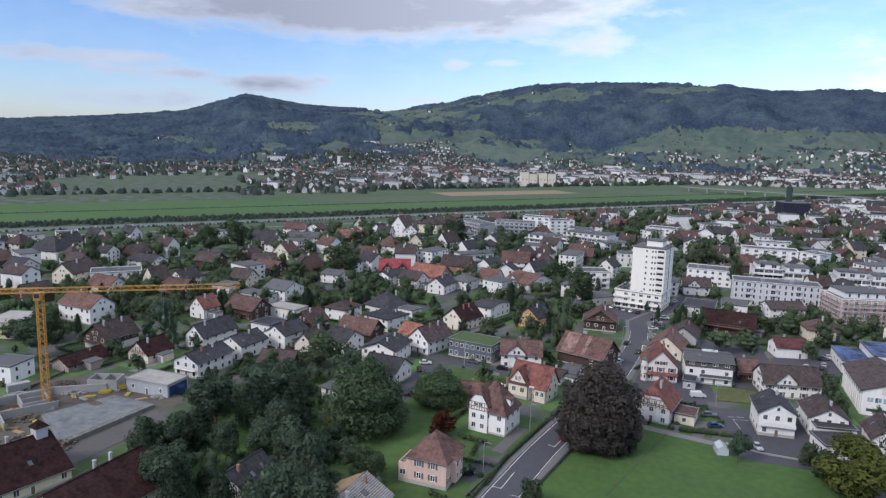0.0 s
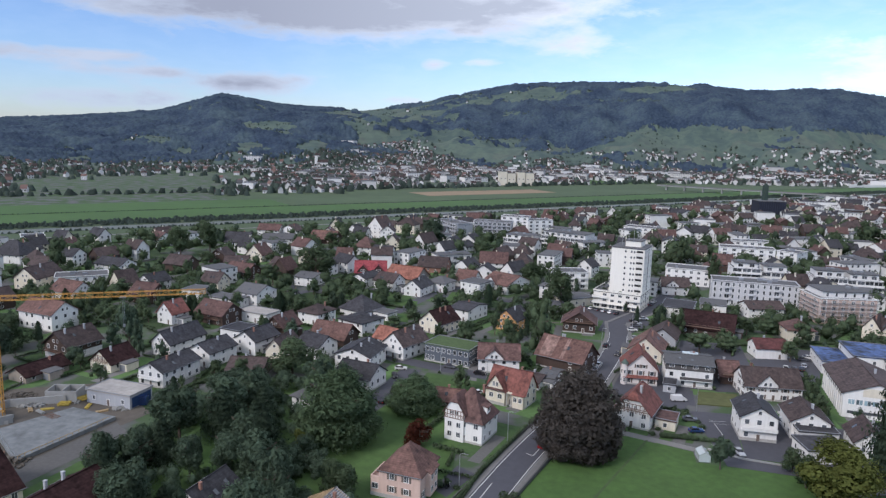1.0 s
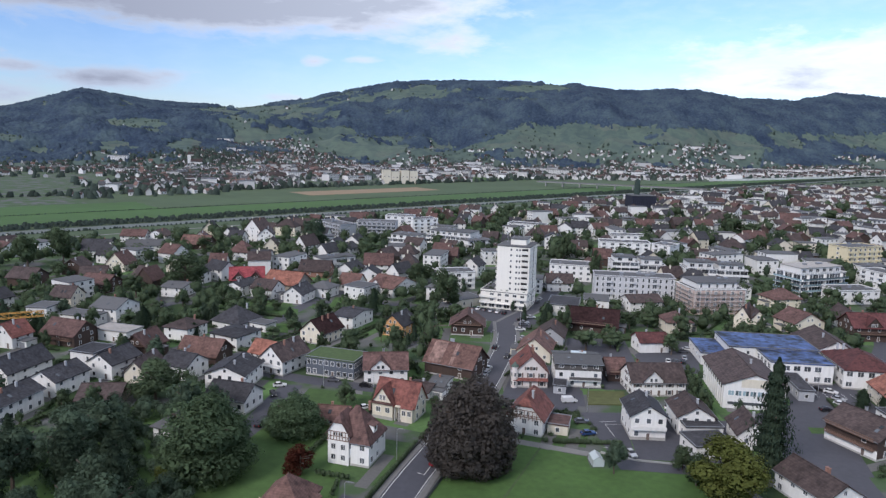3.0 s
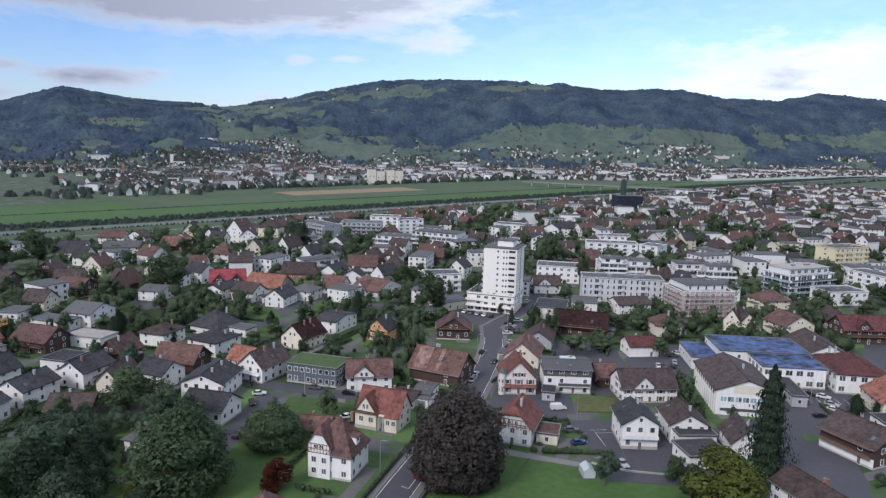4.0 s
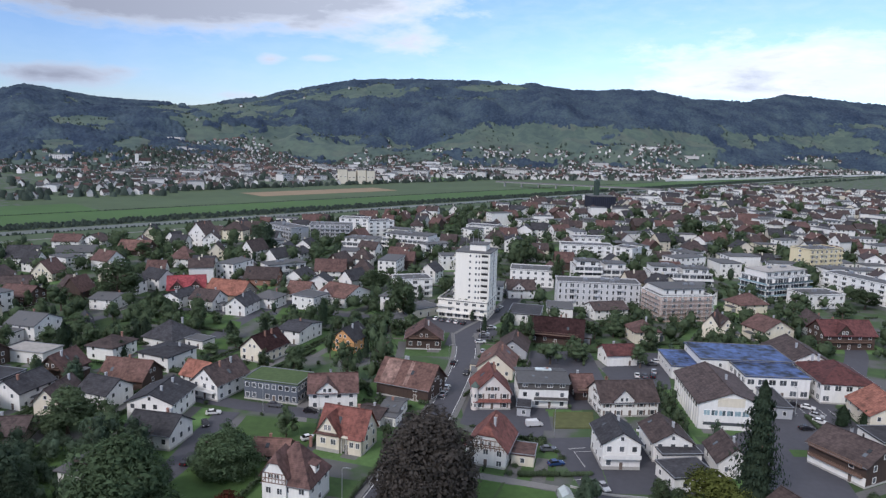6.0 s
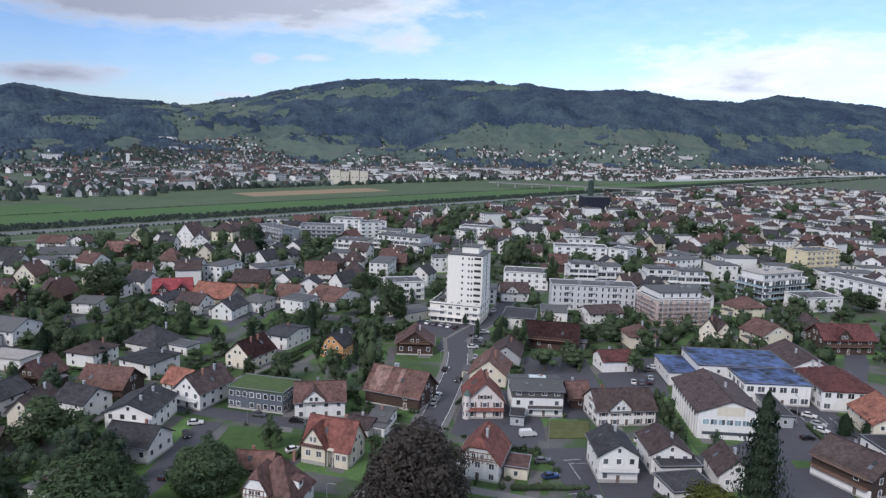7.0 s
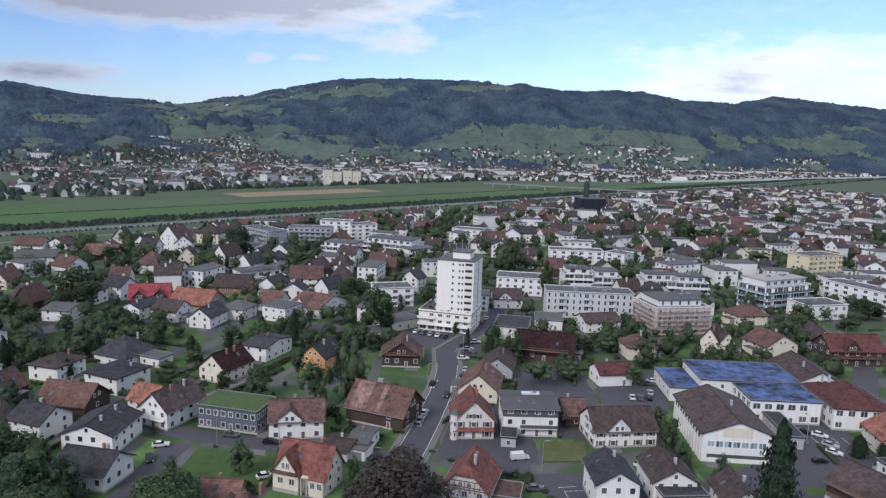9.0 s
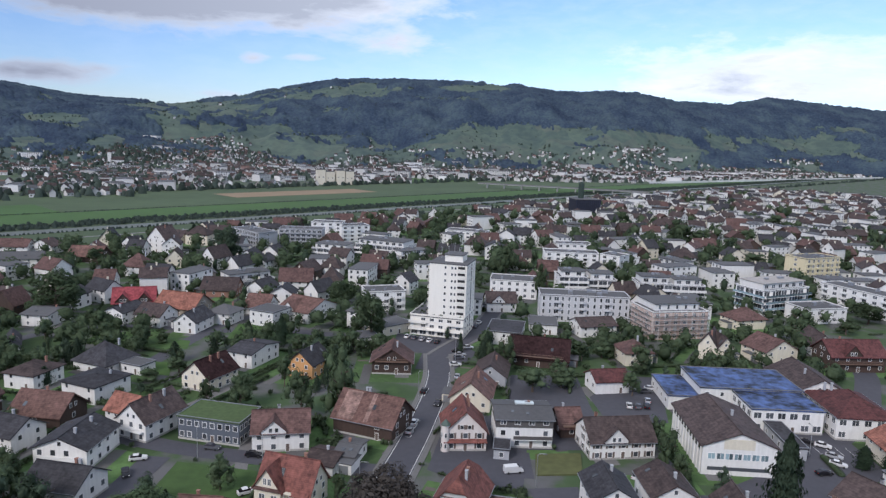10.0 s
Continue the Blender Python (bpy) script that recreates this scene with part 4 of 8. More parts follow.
def along(x, y):
    """The t and s of a place."""
    return 0.665 * (x + 188) + 0.747 * (y - 734), -0.747 * (x + 188) + 0.665 * (y - 734)


def strip(name, t0, t1, s0, s1, z, material, label, category):
    return sheet(name, [plain(t0, s0), plain(t1, s0), plain(t1, s1), plain(t0, s1)], z, material, label, category)


strip("pasture", -1200, 2700, -86, -60, 0.06, M["field_dull"], "mown green strip along the river dyke", "grass")
strip("river_path", -1200, 2700, -59.8, -56, 0.12, M["paving"], "pale gravel path on the river bank", "path")
strip("pasture", -1200, 2700, -55.8, -27, 0.06, M["field_dull"], "mown green strip along the river dyke", "grass")
strip("water", -1200, 2700, -25, -5, 0.10, M["water"], "calm grey-green river between grassy dykes", "river")
strip("pasture", -1200, 2700, -4.5, 32.5, 0.05, M["field_dull"], "rough grass under the bushes of the river dyke", "grass")
strip("pasture", -1200, 2700, 33, 104, 0.07, M["field"], "bright green mown meadow on the river plain", "meadow")
strip("pasture", -1200, -160, 104.5, 190, 0.08, M["field"], "bright green mown meadow on the river plain", "meadow")
strip("pasture", -159, 900, 108, 190, 0.08, M["field_dull"], "dull green pasture on the river plain", "meadow")
strip("pasture", -208, 800, 190.5, 300, 0.07, M["field_dull"], "dull green pasture on the river plain", "meadow")
strip("field", 60, 290, 176, 236, 0.14, M["plough"], "brown ploughed field on the river plain", "field")
strip("pasture", 500, 1000, 300.5, 420, 0.07, M["field"], "bright green mown meadow on the river plain", "meadow")


# ---------------------------------------------------------------- trees
def soft(outward, rng):
    """Leaf normals that follow the swell of the crown."""
    k = outward + rng.normal(size=outward.shape) * 0.42
    return k / (np.linalg.norm(k, axis=1)[:, None] + 1e-9)


def ball(level):
    """Vertices and triangles of a round body of radius one."""
    bm = bmesh.new()
    bmesh.ops.create_icosphere(bm, subdivisions=level, radius=1.0)
    bm.verts.index_update()
    out = np.array([v.co[:] for v in bm.verts]), np.array([[v.index for v in f.verts] for f in bm.faces])
    bm.free()
    return out


BALLS = {1: ball(1), 2: ball(2)}


def cores(centres, radii, level, rng, rough=0.16):
    """Uneven round bodies of foliage, one at each centre; radii may be one number or three a body."""
    bv, bf = BALLS[level]
    centres, radii = np.asarray(centres, float), np.asarray(radii, float)
    if radii.ndim == 1:
        radii = np.repeat(radii[:, None], 3, 1)
    n = len(centres)
    v = bv[None] * (1 + rng.normal(size=(n, len(bv), 1)) * rough) * radii[:, None] + centres[:, None]
    return v.reshape(-1, 3), (bf[None] + (np.arange(n) * len(bv))[:, None, None]).reshape(-1, 3), np.tile(bv, (n, 1))


def leaf_mesh(name, pts, normals, size, material, rng, swell=None, inner=None):
    """Small leaf sheaves, each a bent four-cornered blade facing its normal, over an inner body of dense foliage."""
    n = len(pts)
    tang = np.cross(normals, rng.normal(size=(n, 3)))
    tang /= np.linalg.norm(tang, axis=1)[:, None] + 1e-9
    bit = np.cross(normals, tang)
    s = size * rng.uniform(0.5, 1.3, (n, 1))
    v = np.stack([pts - tang * s, pts - bit * s * 0.6 + normals * s * 0.3, pts + tang * s, pts + bit * s * 0.6 + normals * s * 0.3], 1).reshape(-1, 3)
    faces = (np.arange(n)[:, None] * 4 + np.arange(4)).tolist()
    nor = np.repeat(soft(normals if swell is None else swell, rng), 4, 0)
    if inner is not None:
        faces += (inner[1] + len(v)).tolist()
        v, nor = np.vstack([v, inner[0]]), np.vstack([nor, inner[2]])
    me_ = bpy.data.meshes.new(name)
    me_.from_pydata(v.tolist(), [], faces)
    me_.materials.append(material)
    if swell is not None or inner is not None:
        me_.polygons.foreach_set("use_smooth", [True] * len(me_.polygons))
        me_.normals_split_custom_set_from_vertices(nor.tolist())
    return me_


def crown_mesh(kind, seed, near):
    """A crown one metre high and wide; near: of more and smaller leaves."""
    rng = np.random.default_rng(seed)
    if kind in ("spruce", "cypress"):
        n = 5600 if near else 1100
        t = rng.uniform(0, 1, n) ** 0.8
        if kind == "spruce":
            tier = 0.78 + 0.22 * np.sin(t * 62 + rng.uniform(0, 0.9, n))
            rad = 0.5 * np.minimum(1, 0.72 + 2.2 * t) * (1 - t) ** 0.72 * tier * rng.uniform(0.35, 1.12, n) + 0.012
            low = 0.06
        else:
            rad = 0.5 * np.minimum(1, 2.2 * (1 - t)) * np.minimum(1, 0.6 + 3 * t) * rng.uniform(0.6, 1.0, n)
            low = 0.03
        ang = rng.uniform(0, 2 * np.pi, n)
        rad *= 1 + 0.2 * np.sin(3 * ang + 11 * t) + 0.12 * np.sin(7 * ang + 23 * t)
        p = np.stack([rad * np.cos(ang), rad * np.sin(ang), low + (1 - low) * t], 1)
        nor = np.stack([np.cos(ang), np.sin(ang), rng.uniform(-0.1, 0.9, n)], 1) + rng.normal(size=(n, 3)) * 0.35
        nor /= np.linalg.norm(nor, axis=1)[:, None]
        tiers = np.linspace(0.1, 0.9, 9)
        wide = 0.5 * np.minimum(1, 0.72 + 2.2 * tiers) * (1 - tiers) ** 0.72 * 0.62 if kind == "spruce" else 0.36 * np.minimum(1, 2.2 * (1 - tiers)) * np.minimum(1, 0.6 + 3 * tiers)
        inner = cores(np.stack([tiers * 0, tiers * 0, low + (1 - low) * tiers], 1), np.stack([wide, wide, tiers * 0 + 0.085], 1), 1, rng, 0.12)
        return leaf_mesh("crown", p, nor, 0.022 if near else 0.036, LEAF[kind], rng, np.stack([np.cos(ang), np.sin(ang), 0.35 + 0.5 * np.sin(t * 62)], 1), inner)
    blobs = 13 if kind != "round" else 9
    cen, rads = [], []
    for i in range(blobs):
        a_ = rng.uniform(0, 2 * np.pi)
        zz = rng.uniform(0.17, 0.82)
        reach = 0.34 * np.sin(np.pi * min(1, 0.12 + zz * 0.86)) * rng.uniform(0.35, 1.0)
        cen.append((reach * np.cos(a_), reach * np.sin(a_), zz))
        rads.append(rng.uniform(0.13, 0.21))
    cen.append((0, 0, 0.52)), rads.append(0.30)
    if kind in ("beech", "linden"):
        cen += [(0.27 * math.cos(k * 0.7), 0.27 * math.sin(k * 0.7), 0.22) for k in range(9)] + [(0.17 * math.cos(k * 1.05), 0.17 * math.sin(k * 1.05), 0.55) for k in range(6)] + [(0, 0, 0.74)]
        rads += [0.21] * 9 + [0.24] * 6 + [0.22]
        if kind == "beech":
            cen = [(q_ * math.cos(k * 6.283 / m_ + z_ * 9), q_ * math.sin(k * 6.283 / m_ + z_ * 9), z_ + 0.03 * math.sin(k * 2.4)) for z_, q_, m_, r_ in ((0.15, 0.31, 13, 0), (0.36, 0.31, 10, 0), (0.59, 0.24, 7, 0), (0.78, 0.12, 4, 0)) for k in range(m_)] + [(0, 0, 0.4)]
            rads = [0.15] * 13 + [0.18] * 10 + [0.2] * 7 + [0.19] * 4 + [0.3]
    cen, rads = np.array(cen), np.array(rads)
    inner = None if near else cores(cen, rads * 0.62, 1, rng, 0.12)
    old = cen, rads
    # boughs: small clumps that stand out of the large ones
    m = 230 if kind in ("beech", "linden") else 90 if near else 34
    pick = rng.choice(len(cen), m, p=rads**2 / (rads**2).sum())
    d_ = rng.normal(size=(m, 3))
    d_ /= np.linalg.norm(d_, axis=1)[:, None]
    cen, rads = np.vstack([cen, cen[pick] + d_ * (rads[pick] * rng.uniform(0.72, 0.98, m))[:, None]]), np.r_[rads * 0.93, rng.uniform(0.04, 0.085, m)]
    n = 48000 if kind == "beech" else 30000 if kind == "linden" else 12000 if kind == "lime" and near else 6200 if near else 820
    share = rads**1.6
    pick = rng.choice(len(cen), n, p=share / share.sum())
    d_ = rng.normal(size=(n, 3))
    d_ /= np.linalg.norm(d_, axis=1)[:, None]
    p = cen[pick] + d_ * (rads[pick] * rng.uniform(0.70, 1.12, n))[:, None] * (1, 1, 0.95)
    size = np.full((n, 1), 0.0097 if kind == "beech" else 0.0109 if kind == "linden" else 0.0130 if kind == "lime" and near else 0.0168 if near else 0.0315)
    if near:
        k = n // 5
        pick = rng.choice(len(old[0]), k)
        p[:k] = old[0][pick] + d_[:k] * (old[1][pick] * rng.uniform(0.6, 0.9, k))[:, None]
        size[:k] *= 2.6
    p[:, 2] = np.clip(p[:, 2], 0.02 + 0.05 * rng.random(n), 1.0)
    nor = d_ + rng.normal(size=(n, 3)) * 0.45 + (0, 0, 0.25)
    nor /= np.linalg.norm(nor, axis=1)[:, None]
    return leaf_mesh("crown", p, nor, size, LEAF[kind], rng, d_ + (p - (0, 0, 0.4)) * 1.4 + (0, 0, 0.15), inner)


def trunk_mesh(kind, seed):
    """A tapered trunk with limbs, for a tree one metre high and wide."""
    rng = random.Random(seed)
    bm = bmesh.new()
    r0, top = (0.022, 0.95) if kind in ("spruce", "cypress") else (0.03, 0.62)
    rows = []
    for i in range(5):
        t = i / 4
        rows.append([bm.verts.new((r0 * (1 - 0.75 * t) * math.cos(k * math.pi / 3) + 0.015 * math.sin(4 * t), r0 * (1 - 0.75 * t) * math.sin(k * math.pi / 3), top * t)) for k in range(6)])
    for p, q in zip(rows, rows[1:]):
        for k in range(6):
            bm.faces.new((p[k], p[(k + 1) % 6], q[(k + 1) % 6], q[k]))
    bm.faces.new(rows[0][::-1]), bm.faces.new(rows[-1])
    for i in range(7):
        a_, z = rng.uniform(0, 6.28), rng.uniform(0.2, 0.58)
        reach = rng.uniform(0.15, 0.3) * (0.6 if kind in ("spruce", "cypress") else 1)
        beam(bm, (0, 0, z), (reach * math.cos(a_), reach * math.sin(a_), z + rng.uniform(0.08, 0.22)), 0.007)
    return mesh("trunk", bm, M["bark"])


TREES = {}
TREEWORD = {"broad": "dense dark green leafy garden tree", "lime": "bright yellow-green leafy tree in a garden", "round": "dark green round-crowned tree", "linden": "big dense green linden with a domed crown", "beech": "huge dark purple copper beech by the road",
            "maple": "small red-leaved maple on a lawn", "spruce": "tall dark green spruce with drooping boughs", "cypress": "slim dark green columnar conifer"}


def tree(x, y, high, wide, kind):
    rng = random.Random(int(abs(x) * 13 + abs(y) * 7))
    near = math.hypot(x, y) < 195 or wide > 17 and math.hypot(x, y) < 520
    key = (kind, rng.randrange(4 if kind == "broad" else 2), near)
    OCC.append((x, y, wide * 0.4))
    spin = rng.uniform(0, 360)
    if key not in TREES:
        t = new("tree")
        tagged(t, TREEWORD[kind], "tree", "trees of the town")
        part("trunk", trunk_mesh(kind, key[1]), None, t)
        part("crown", crown_mesh(kind, 50 + key[1] + len(kind), near), None, t)
        t.matrix_basis = pose(x, y, 0, 0, 0, spin) @ Matrix.Diagonal((wide, wide, high, 1))
        TREES[key] = t
        return t
    base = TREES[key]
    sc = base.scale
    return copy_thing(base, pose(x, y, 0, 0, 0, spin) @ Matrix.Diagonal((wide / sc[0], wide / sc[1], high / sc[2], 1)))


# ---------------------------------------------------------------- far woods, hedges and the town across the river
def clump_shapes():
    v = np.array([(0.95, 0, -0.75), (0.3, 0.9, -0.7), (-0.77, 0.56, -0.75), (-0.77, -0.56, -0.7), (0.3, -0.9, -0.75), (0.45, 0.25, 0.65), (-0.4, 0.3, 0.8), (-0.1, -0.45, 0.75)])
    f = np.array([(0, 1, 5), (1, 2, 6), (1, 6, 5), (2, 3, 6), (3, 7, 6), (3, 4, 7), (4, 0, 5), (4, 5, 7), (5, 6, 7)])
    return v, f


CV, CF = clump_shapes()


def clumps(name, places, label, category, material, seed):
    """Tree crowns far off, joined: each place is x, y, z, radius, height."""
    rng = np.random.default_rng(seed)
    pl = np.array(places)
    n = len(pl)
    v = CV[None] * rng.uniform(0.62, 1.25, (n, len(CV), 1))
    v = v * np.stack([pl[:, 3], pl[:, 3], pl[:, 4] * 0.5], 1)[:, None]
    ang = rng.uniform(0, 6.28, n)
    c, s = np.cos(ang)[:, None], np.sin(ang)[:, None]
    v = np.stack([v[..., 0] * c - v[..., 1] * s, v[..., 0] * s + v[..., 1] * c, v[..., 2]], -1)
    v += np.stack([pl[:, 0], pl[:, 1], pl[:, 2] + pl[:, 4] * 0.4], 1)[:, None]
    f = CF[None] + (np.arange(n) * len(CV))[:, None, None]
    me_ = bpy.data.meshes.new(name)
    me_.from_pydata(v.reshape(-1, 3).tolist(), [], f.reshape(-1, 3).tolist())
    me_.polygons.foreach_set("use_smooth", [True] * len(me_.polygons))
    me_.materials.append(material)
    return tagged(new(name, me_), label, category, kind="stuff")


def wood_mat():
    """Mixed forest: dark conifers and lighter broadleaved stands in drifts, with distant haze put into the colours."""
    m_ = bpy.data.materials.new("hazed_hill_forest")
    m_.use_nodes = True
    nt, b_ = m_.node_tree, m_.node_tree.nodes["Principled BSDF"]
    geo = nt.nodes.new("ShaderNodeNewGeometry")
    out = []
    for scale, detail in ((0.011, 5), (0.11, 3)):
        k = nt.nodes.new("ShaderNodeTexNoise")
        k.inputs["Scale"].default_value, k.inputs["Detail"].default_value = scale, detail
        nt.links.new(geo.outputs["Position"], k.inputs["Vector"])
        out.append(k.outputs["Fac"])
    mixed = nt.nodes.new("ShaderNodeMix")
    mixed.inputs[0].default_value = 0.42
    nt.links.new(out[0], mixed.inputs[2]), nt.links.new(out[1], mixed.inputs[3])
    # all three stops carry the blue of distance haze
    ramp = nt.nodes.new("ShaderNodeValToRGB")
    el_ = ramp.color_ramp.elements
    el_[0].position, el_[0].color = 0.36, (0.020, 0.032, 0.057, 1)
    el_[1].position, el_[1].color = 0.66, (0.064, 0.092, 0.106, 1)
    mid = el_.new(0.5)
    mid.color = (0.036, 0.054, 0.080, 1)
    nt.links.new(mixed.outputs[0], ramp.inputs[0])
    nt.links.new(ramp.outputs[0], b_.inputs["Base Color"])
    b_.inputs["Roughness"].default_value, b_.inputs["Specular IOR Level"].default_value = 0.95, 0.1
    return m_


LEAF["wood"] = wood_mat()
rng = random.Random(4)
# the forest canopy: an uneven blanket of tree tops over the wooded slopes
across, back = np.arange(-54, 46.1, 0.14), range(1500, 4080, 13)
verts, grown = [], []
for r in back:
    for th in across:
        th, rr = th + rng.uniform(-0.055, 0.055), r + rng.uniform(-4, 4)
        x, y = rr * math.sin(radians(th)), 20 + rr * math.cos(radians(th))
        z, u = hill(x, y)
        w_ = wooded(x, y, u, z) if 0.03 < u < 1.12 else -1.0
        if w_ > 0:
            z += min(1.0, w_ / 0.06) * (8 + 3.5 * fbm(x, y, 60, 3) + rng.choice((-3.6, -2, 0, 1.5, 4.2)) + rng.uniform(-1, 1)) - 0.5
        else:
            z -= 1.0
        verts.append((x, y, z))
        grown.append(w_ > 0)
n = len(across)
faces = []
for i in range(len(back) - 1):
    for j in range(n - 1):
        q_ = (i * n + j, (i + 1) * n + j, (i + 1) * n + j + 1, i * n + j + 1)
        if grown[q_[0]] or grown[q_[1]] or grown[q_[2]] or grown[q_[3]]:
            faces.append(q_[::-1])
me = bpy.data.meshes.new("woods")
me.from_pydata(verts, [], faces)
bm = bmesh.new()
bm.from_mesh(me)
bmesh.ops.delete(bm, geom=[v for v in bm.verts if not v.link_faces], context="VERTS")
bm.to_mesh(me)
bm.free()
me.polygons.foreach_set("use_smooth", [True] * len(me.polygons))
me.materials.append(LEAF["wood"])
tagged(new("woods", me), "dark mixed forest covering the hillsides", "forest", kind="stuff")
# single trees and copses on the pastures
places = []
while len(places) < 4200:
    th, r = rng.uniform(-56, 52), math.sqrt(rng.uniform(1500**2, 4000**2))
    x, y = r * math.sin(radians(th)), 20 + r * math.cos(radians(th))
    z, u = hill(x, y)
    if not 0.02 < u < 1.05:
        continue
    w_ = wooded(x, y, u, z)
    if -0.22 < w_ < 0.1 and rng.random() < 0.6 or fbm(x, y, 90, 2) > 0.22 and rng.random() < 0.5 or rng.random() < 0.012:
        k = rng.uniform(2.0, 4.6)
        places.append((x, y, z - 0.5, k, k * 1.7))
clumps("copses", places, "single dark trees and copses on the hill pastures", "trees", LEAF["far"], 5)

places = []
for line, wide, gap, size in ((14, 15, 0.5, 1.9), (-27, 0.8, 3, 1.3), (106, 0.8, 1.3, 0.7), (302, 7, 8, 5), (-88, 4, 14, 4)):
    t = -1100
    while t < 2500:
        t += rng.uniform(0.4, 1.6) * gap
        x, y = plain(t, line + rng.uniform(-wide, wide))
        k = rng.uniform(0.6, 1.4)
        places.append((x, y, 0, size * k, size * 1.5 * k))
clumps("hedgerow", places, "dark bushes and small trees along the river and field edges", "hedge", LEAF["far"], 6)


def far_spot(rng):
    """A place in the town beyond the river, or None."""
    th = rng.uniform(-52, 40)
    r = math.sqrt(rng.uniform(900**2, 3100**2))
    x, y = r * math.sin(radians(th)), 20 + r * math.cos(radians(th))
    t, s = along(x, y)
    z, u = hill(x, y)
    near_edge = 195 if t < -160 else (255 if t < -28 else 305 if t < 500 else max(425 - 0.6 * (t - 500), 130 - 0.11 * (t - 1000)))
    if u > 0.34:
        return (x, y, z, th, u) if rng.random() < 0.003 and u < 0.8 and wooded(x, y, u, z) < 0 else None
    if s < near_edge:
        return None
    dense = (0.22 if th > -26 else 0.06) + 0.6 * fbm(x, y, 260, 3)
    if u > 0:
        dense = 2.2 * max(0.0, 1 - abs(th + 20.5) / 9.0 - u * 2.0) + 0.8 * (th > -12) * max(0.0, 1 - u / (0.07 + 0.13 * max(0.0, fbm(x, y, 330, 2) + 0.25))) + 0.35 * (th > 0) * (u < 0.09) + 0.16 * (u < 0.12) + 1.2 * (abs(th + 6.0) < 2.4) * (0.07 < u < 0.13)
        rise = math.degrees(math.atan2(z - 80, r))
        for a, e, wa, we in HAMLETS:
            dense += 0.7 * math.exp(-((th - a) / wa) ** 2 - ((rise - e) / we) ** 2)
    elif r > 1250:
        dense += 0.25 if th > -30 else 0.1
    return (x, y, z, th, u) if rng.random() < dense else None


def far_town(name, count, label, seed):
    rng = random.Random(seed)
    vs, fs, mi, spots = [], [], [], []
    while len(spots) < count:
        p = far_spot(rng)
        if p is None:
            continue
        x, y, z, th, u = p
        if any(abs(x - q[0]) < 9 and abs(y - q[1]) < 9 for q in spots[-500:]):
            continue
        spots.append(p)
        big = rng.random() < (0.06 if u <= 0 and th > -24 else 0.015 if u <= 0 else 0.01)
        w, d, e = (rng.uniform(22, 55), rng.uniform(14, 24), rng.uniform(6, 13)) if big else (rng.uniform(6.5, 10.5), rng.uniform(6, 8.5), rng.uniform(3.4, 6.2)) if u <= 0 else (rng.uniform(6.0, 9.5), rng.uniform(5, 7), rng.uniform(2.6, 4.0))
        top = e + (0.4 if big else rng.uniform(2.5, 5))
        turn = radians(-th + rng.choice((0, 90)) + rng.gauss(0, 18))
        c, s = math.cos(turn), math.sin(turn)
        base = len(vs)
        o = 0.5
        local = [(-w / 2, -d / 2, -3), (w / 2, -d / 2, -3), (w / 2, d / 2, -3), (-w / 2, d / 2, -3), (-w / 2, -d / 2, e), (w / 2, -d / 2, e), (w / 2, d / 2, e), (-w / 2, d / 2, e),
                 (-w / 2, 0, top), (w / 2, 0, top)]
        roof = base + len(local)
        local += [(-w / 2 - o, -d / 2 - o, e - 0.2), (w / 2 + o, -d / 2 - o, e - 0.2), (w / 2 + o, d / 2 + o, e - 0.2), (-w / 2 - o, d / 2 + o, e - 0.2), (-w / 2 - o, 0, top + 0.2), (w / 2 + o, 0, top + 0.2)]
        vs += [(x + px * c - py * s, y + px * s + py * c, z + pz) for px, py, pz in local]
        fs += [tuple(base + i for i in q) for q in ((0, 1, 5, 4), (2, 3, 7, 6), (1, 2, 6, 9, 5), (3, 0, 4, 8, 7))]
        mi += [0] * 4
        fs += [tuple(roof + i for i in q) for q in ((0, 1, 5, 4), (2, 3, 4, 5))]
        mi += [3 if big else rng.choice((1, 2, 2, 2, 3))] * 2
        if not big or rng.random() < 0.9:
            rows_ = max(1, int(e / 3))
            for f in range(rows_):
                for i in range(max(2, int(w / 4))):
                    px, pz = (i + 0.5) * w / max(2, int(w / 4)) - w / 2, (f + 0.3) * e / rows_
                    b0 = len(vs)
                    for qx, qz in ((-0.7, 0), (0.7, 0), (0.7, 1.5), (-0.7, 1.5)):
                        lx, ly = px + qx, -d / 2 - 0.05
                        vs.append((x + lx * c - ly * s, y + lx * s + ly * c, z + pz + qz))
                    fs.append((b0, b0 + 1, b0 + 2, b0 + 3))
                    mi.append(4)
    me_ = bpy.data.meshes.new(name)
    me_.from_pydata(vs, [], fs)
    for m_ in (FARWALL, FARROOF, ROOF["brown"], ROOF["grey"], M["dark"]):
        me_.materials.append(m_)
    me_.polygons.foreach_set("material_index", mi)
    tagged(new(name, me_), label, "town", kind="stuff")
    return spots


FARWALL = mat("far_wall", (0.54, 0.53, 0.52), 0.9, 0.05, 1, 0.05, 0, 0, island=0.3)
FARROOF = mat("far_roof", (0.12, 0.075, 0.065), 0.9, 0.1, 1, 0.1, 0, 0, island=0.4)
spots = far_town("far_town", 3700, "white houses with brown roofs across the river plain", 11)
places = []
for x, y, z, th, u in spots:
    for k in range(rng.choice((0, 1, 1, 2)) + (2 if th < -24 else 0)):
        px, py = x + rng.uniform(-22, 22), y + rng.uniform(-22, 22)
        size = rng.uniform(3, 7)
        places.append((px, py, hill(px, py)[0] - 0.5, size, size * 1.9))
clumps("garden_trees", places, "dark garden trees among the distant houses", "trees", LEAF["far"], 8)


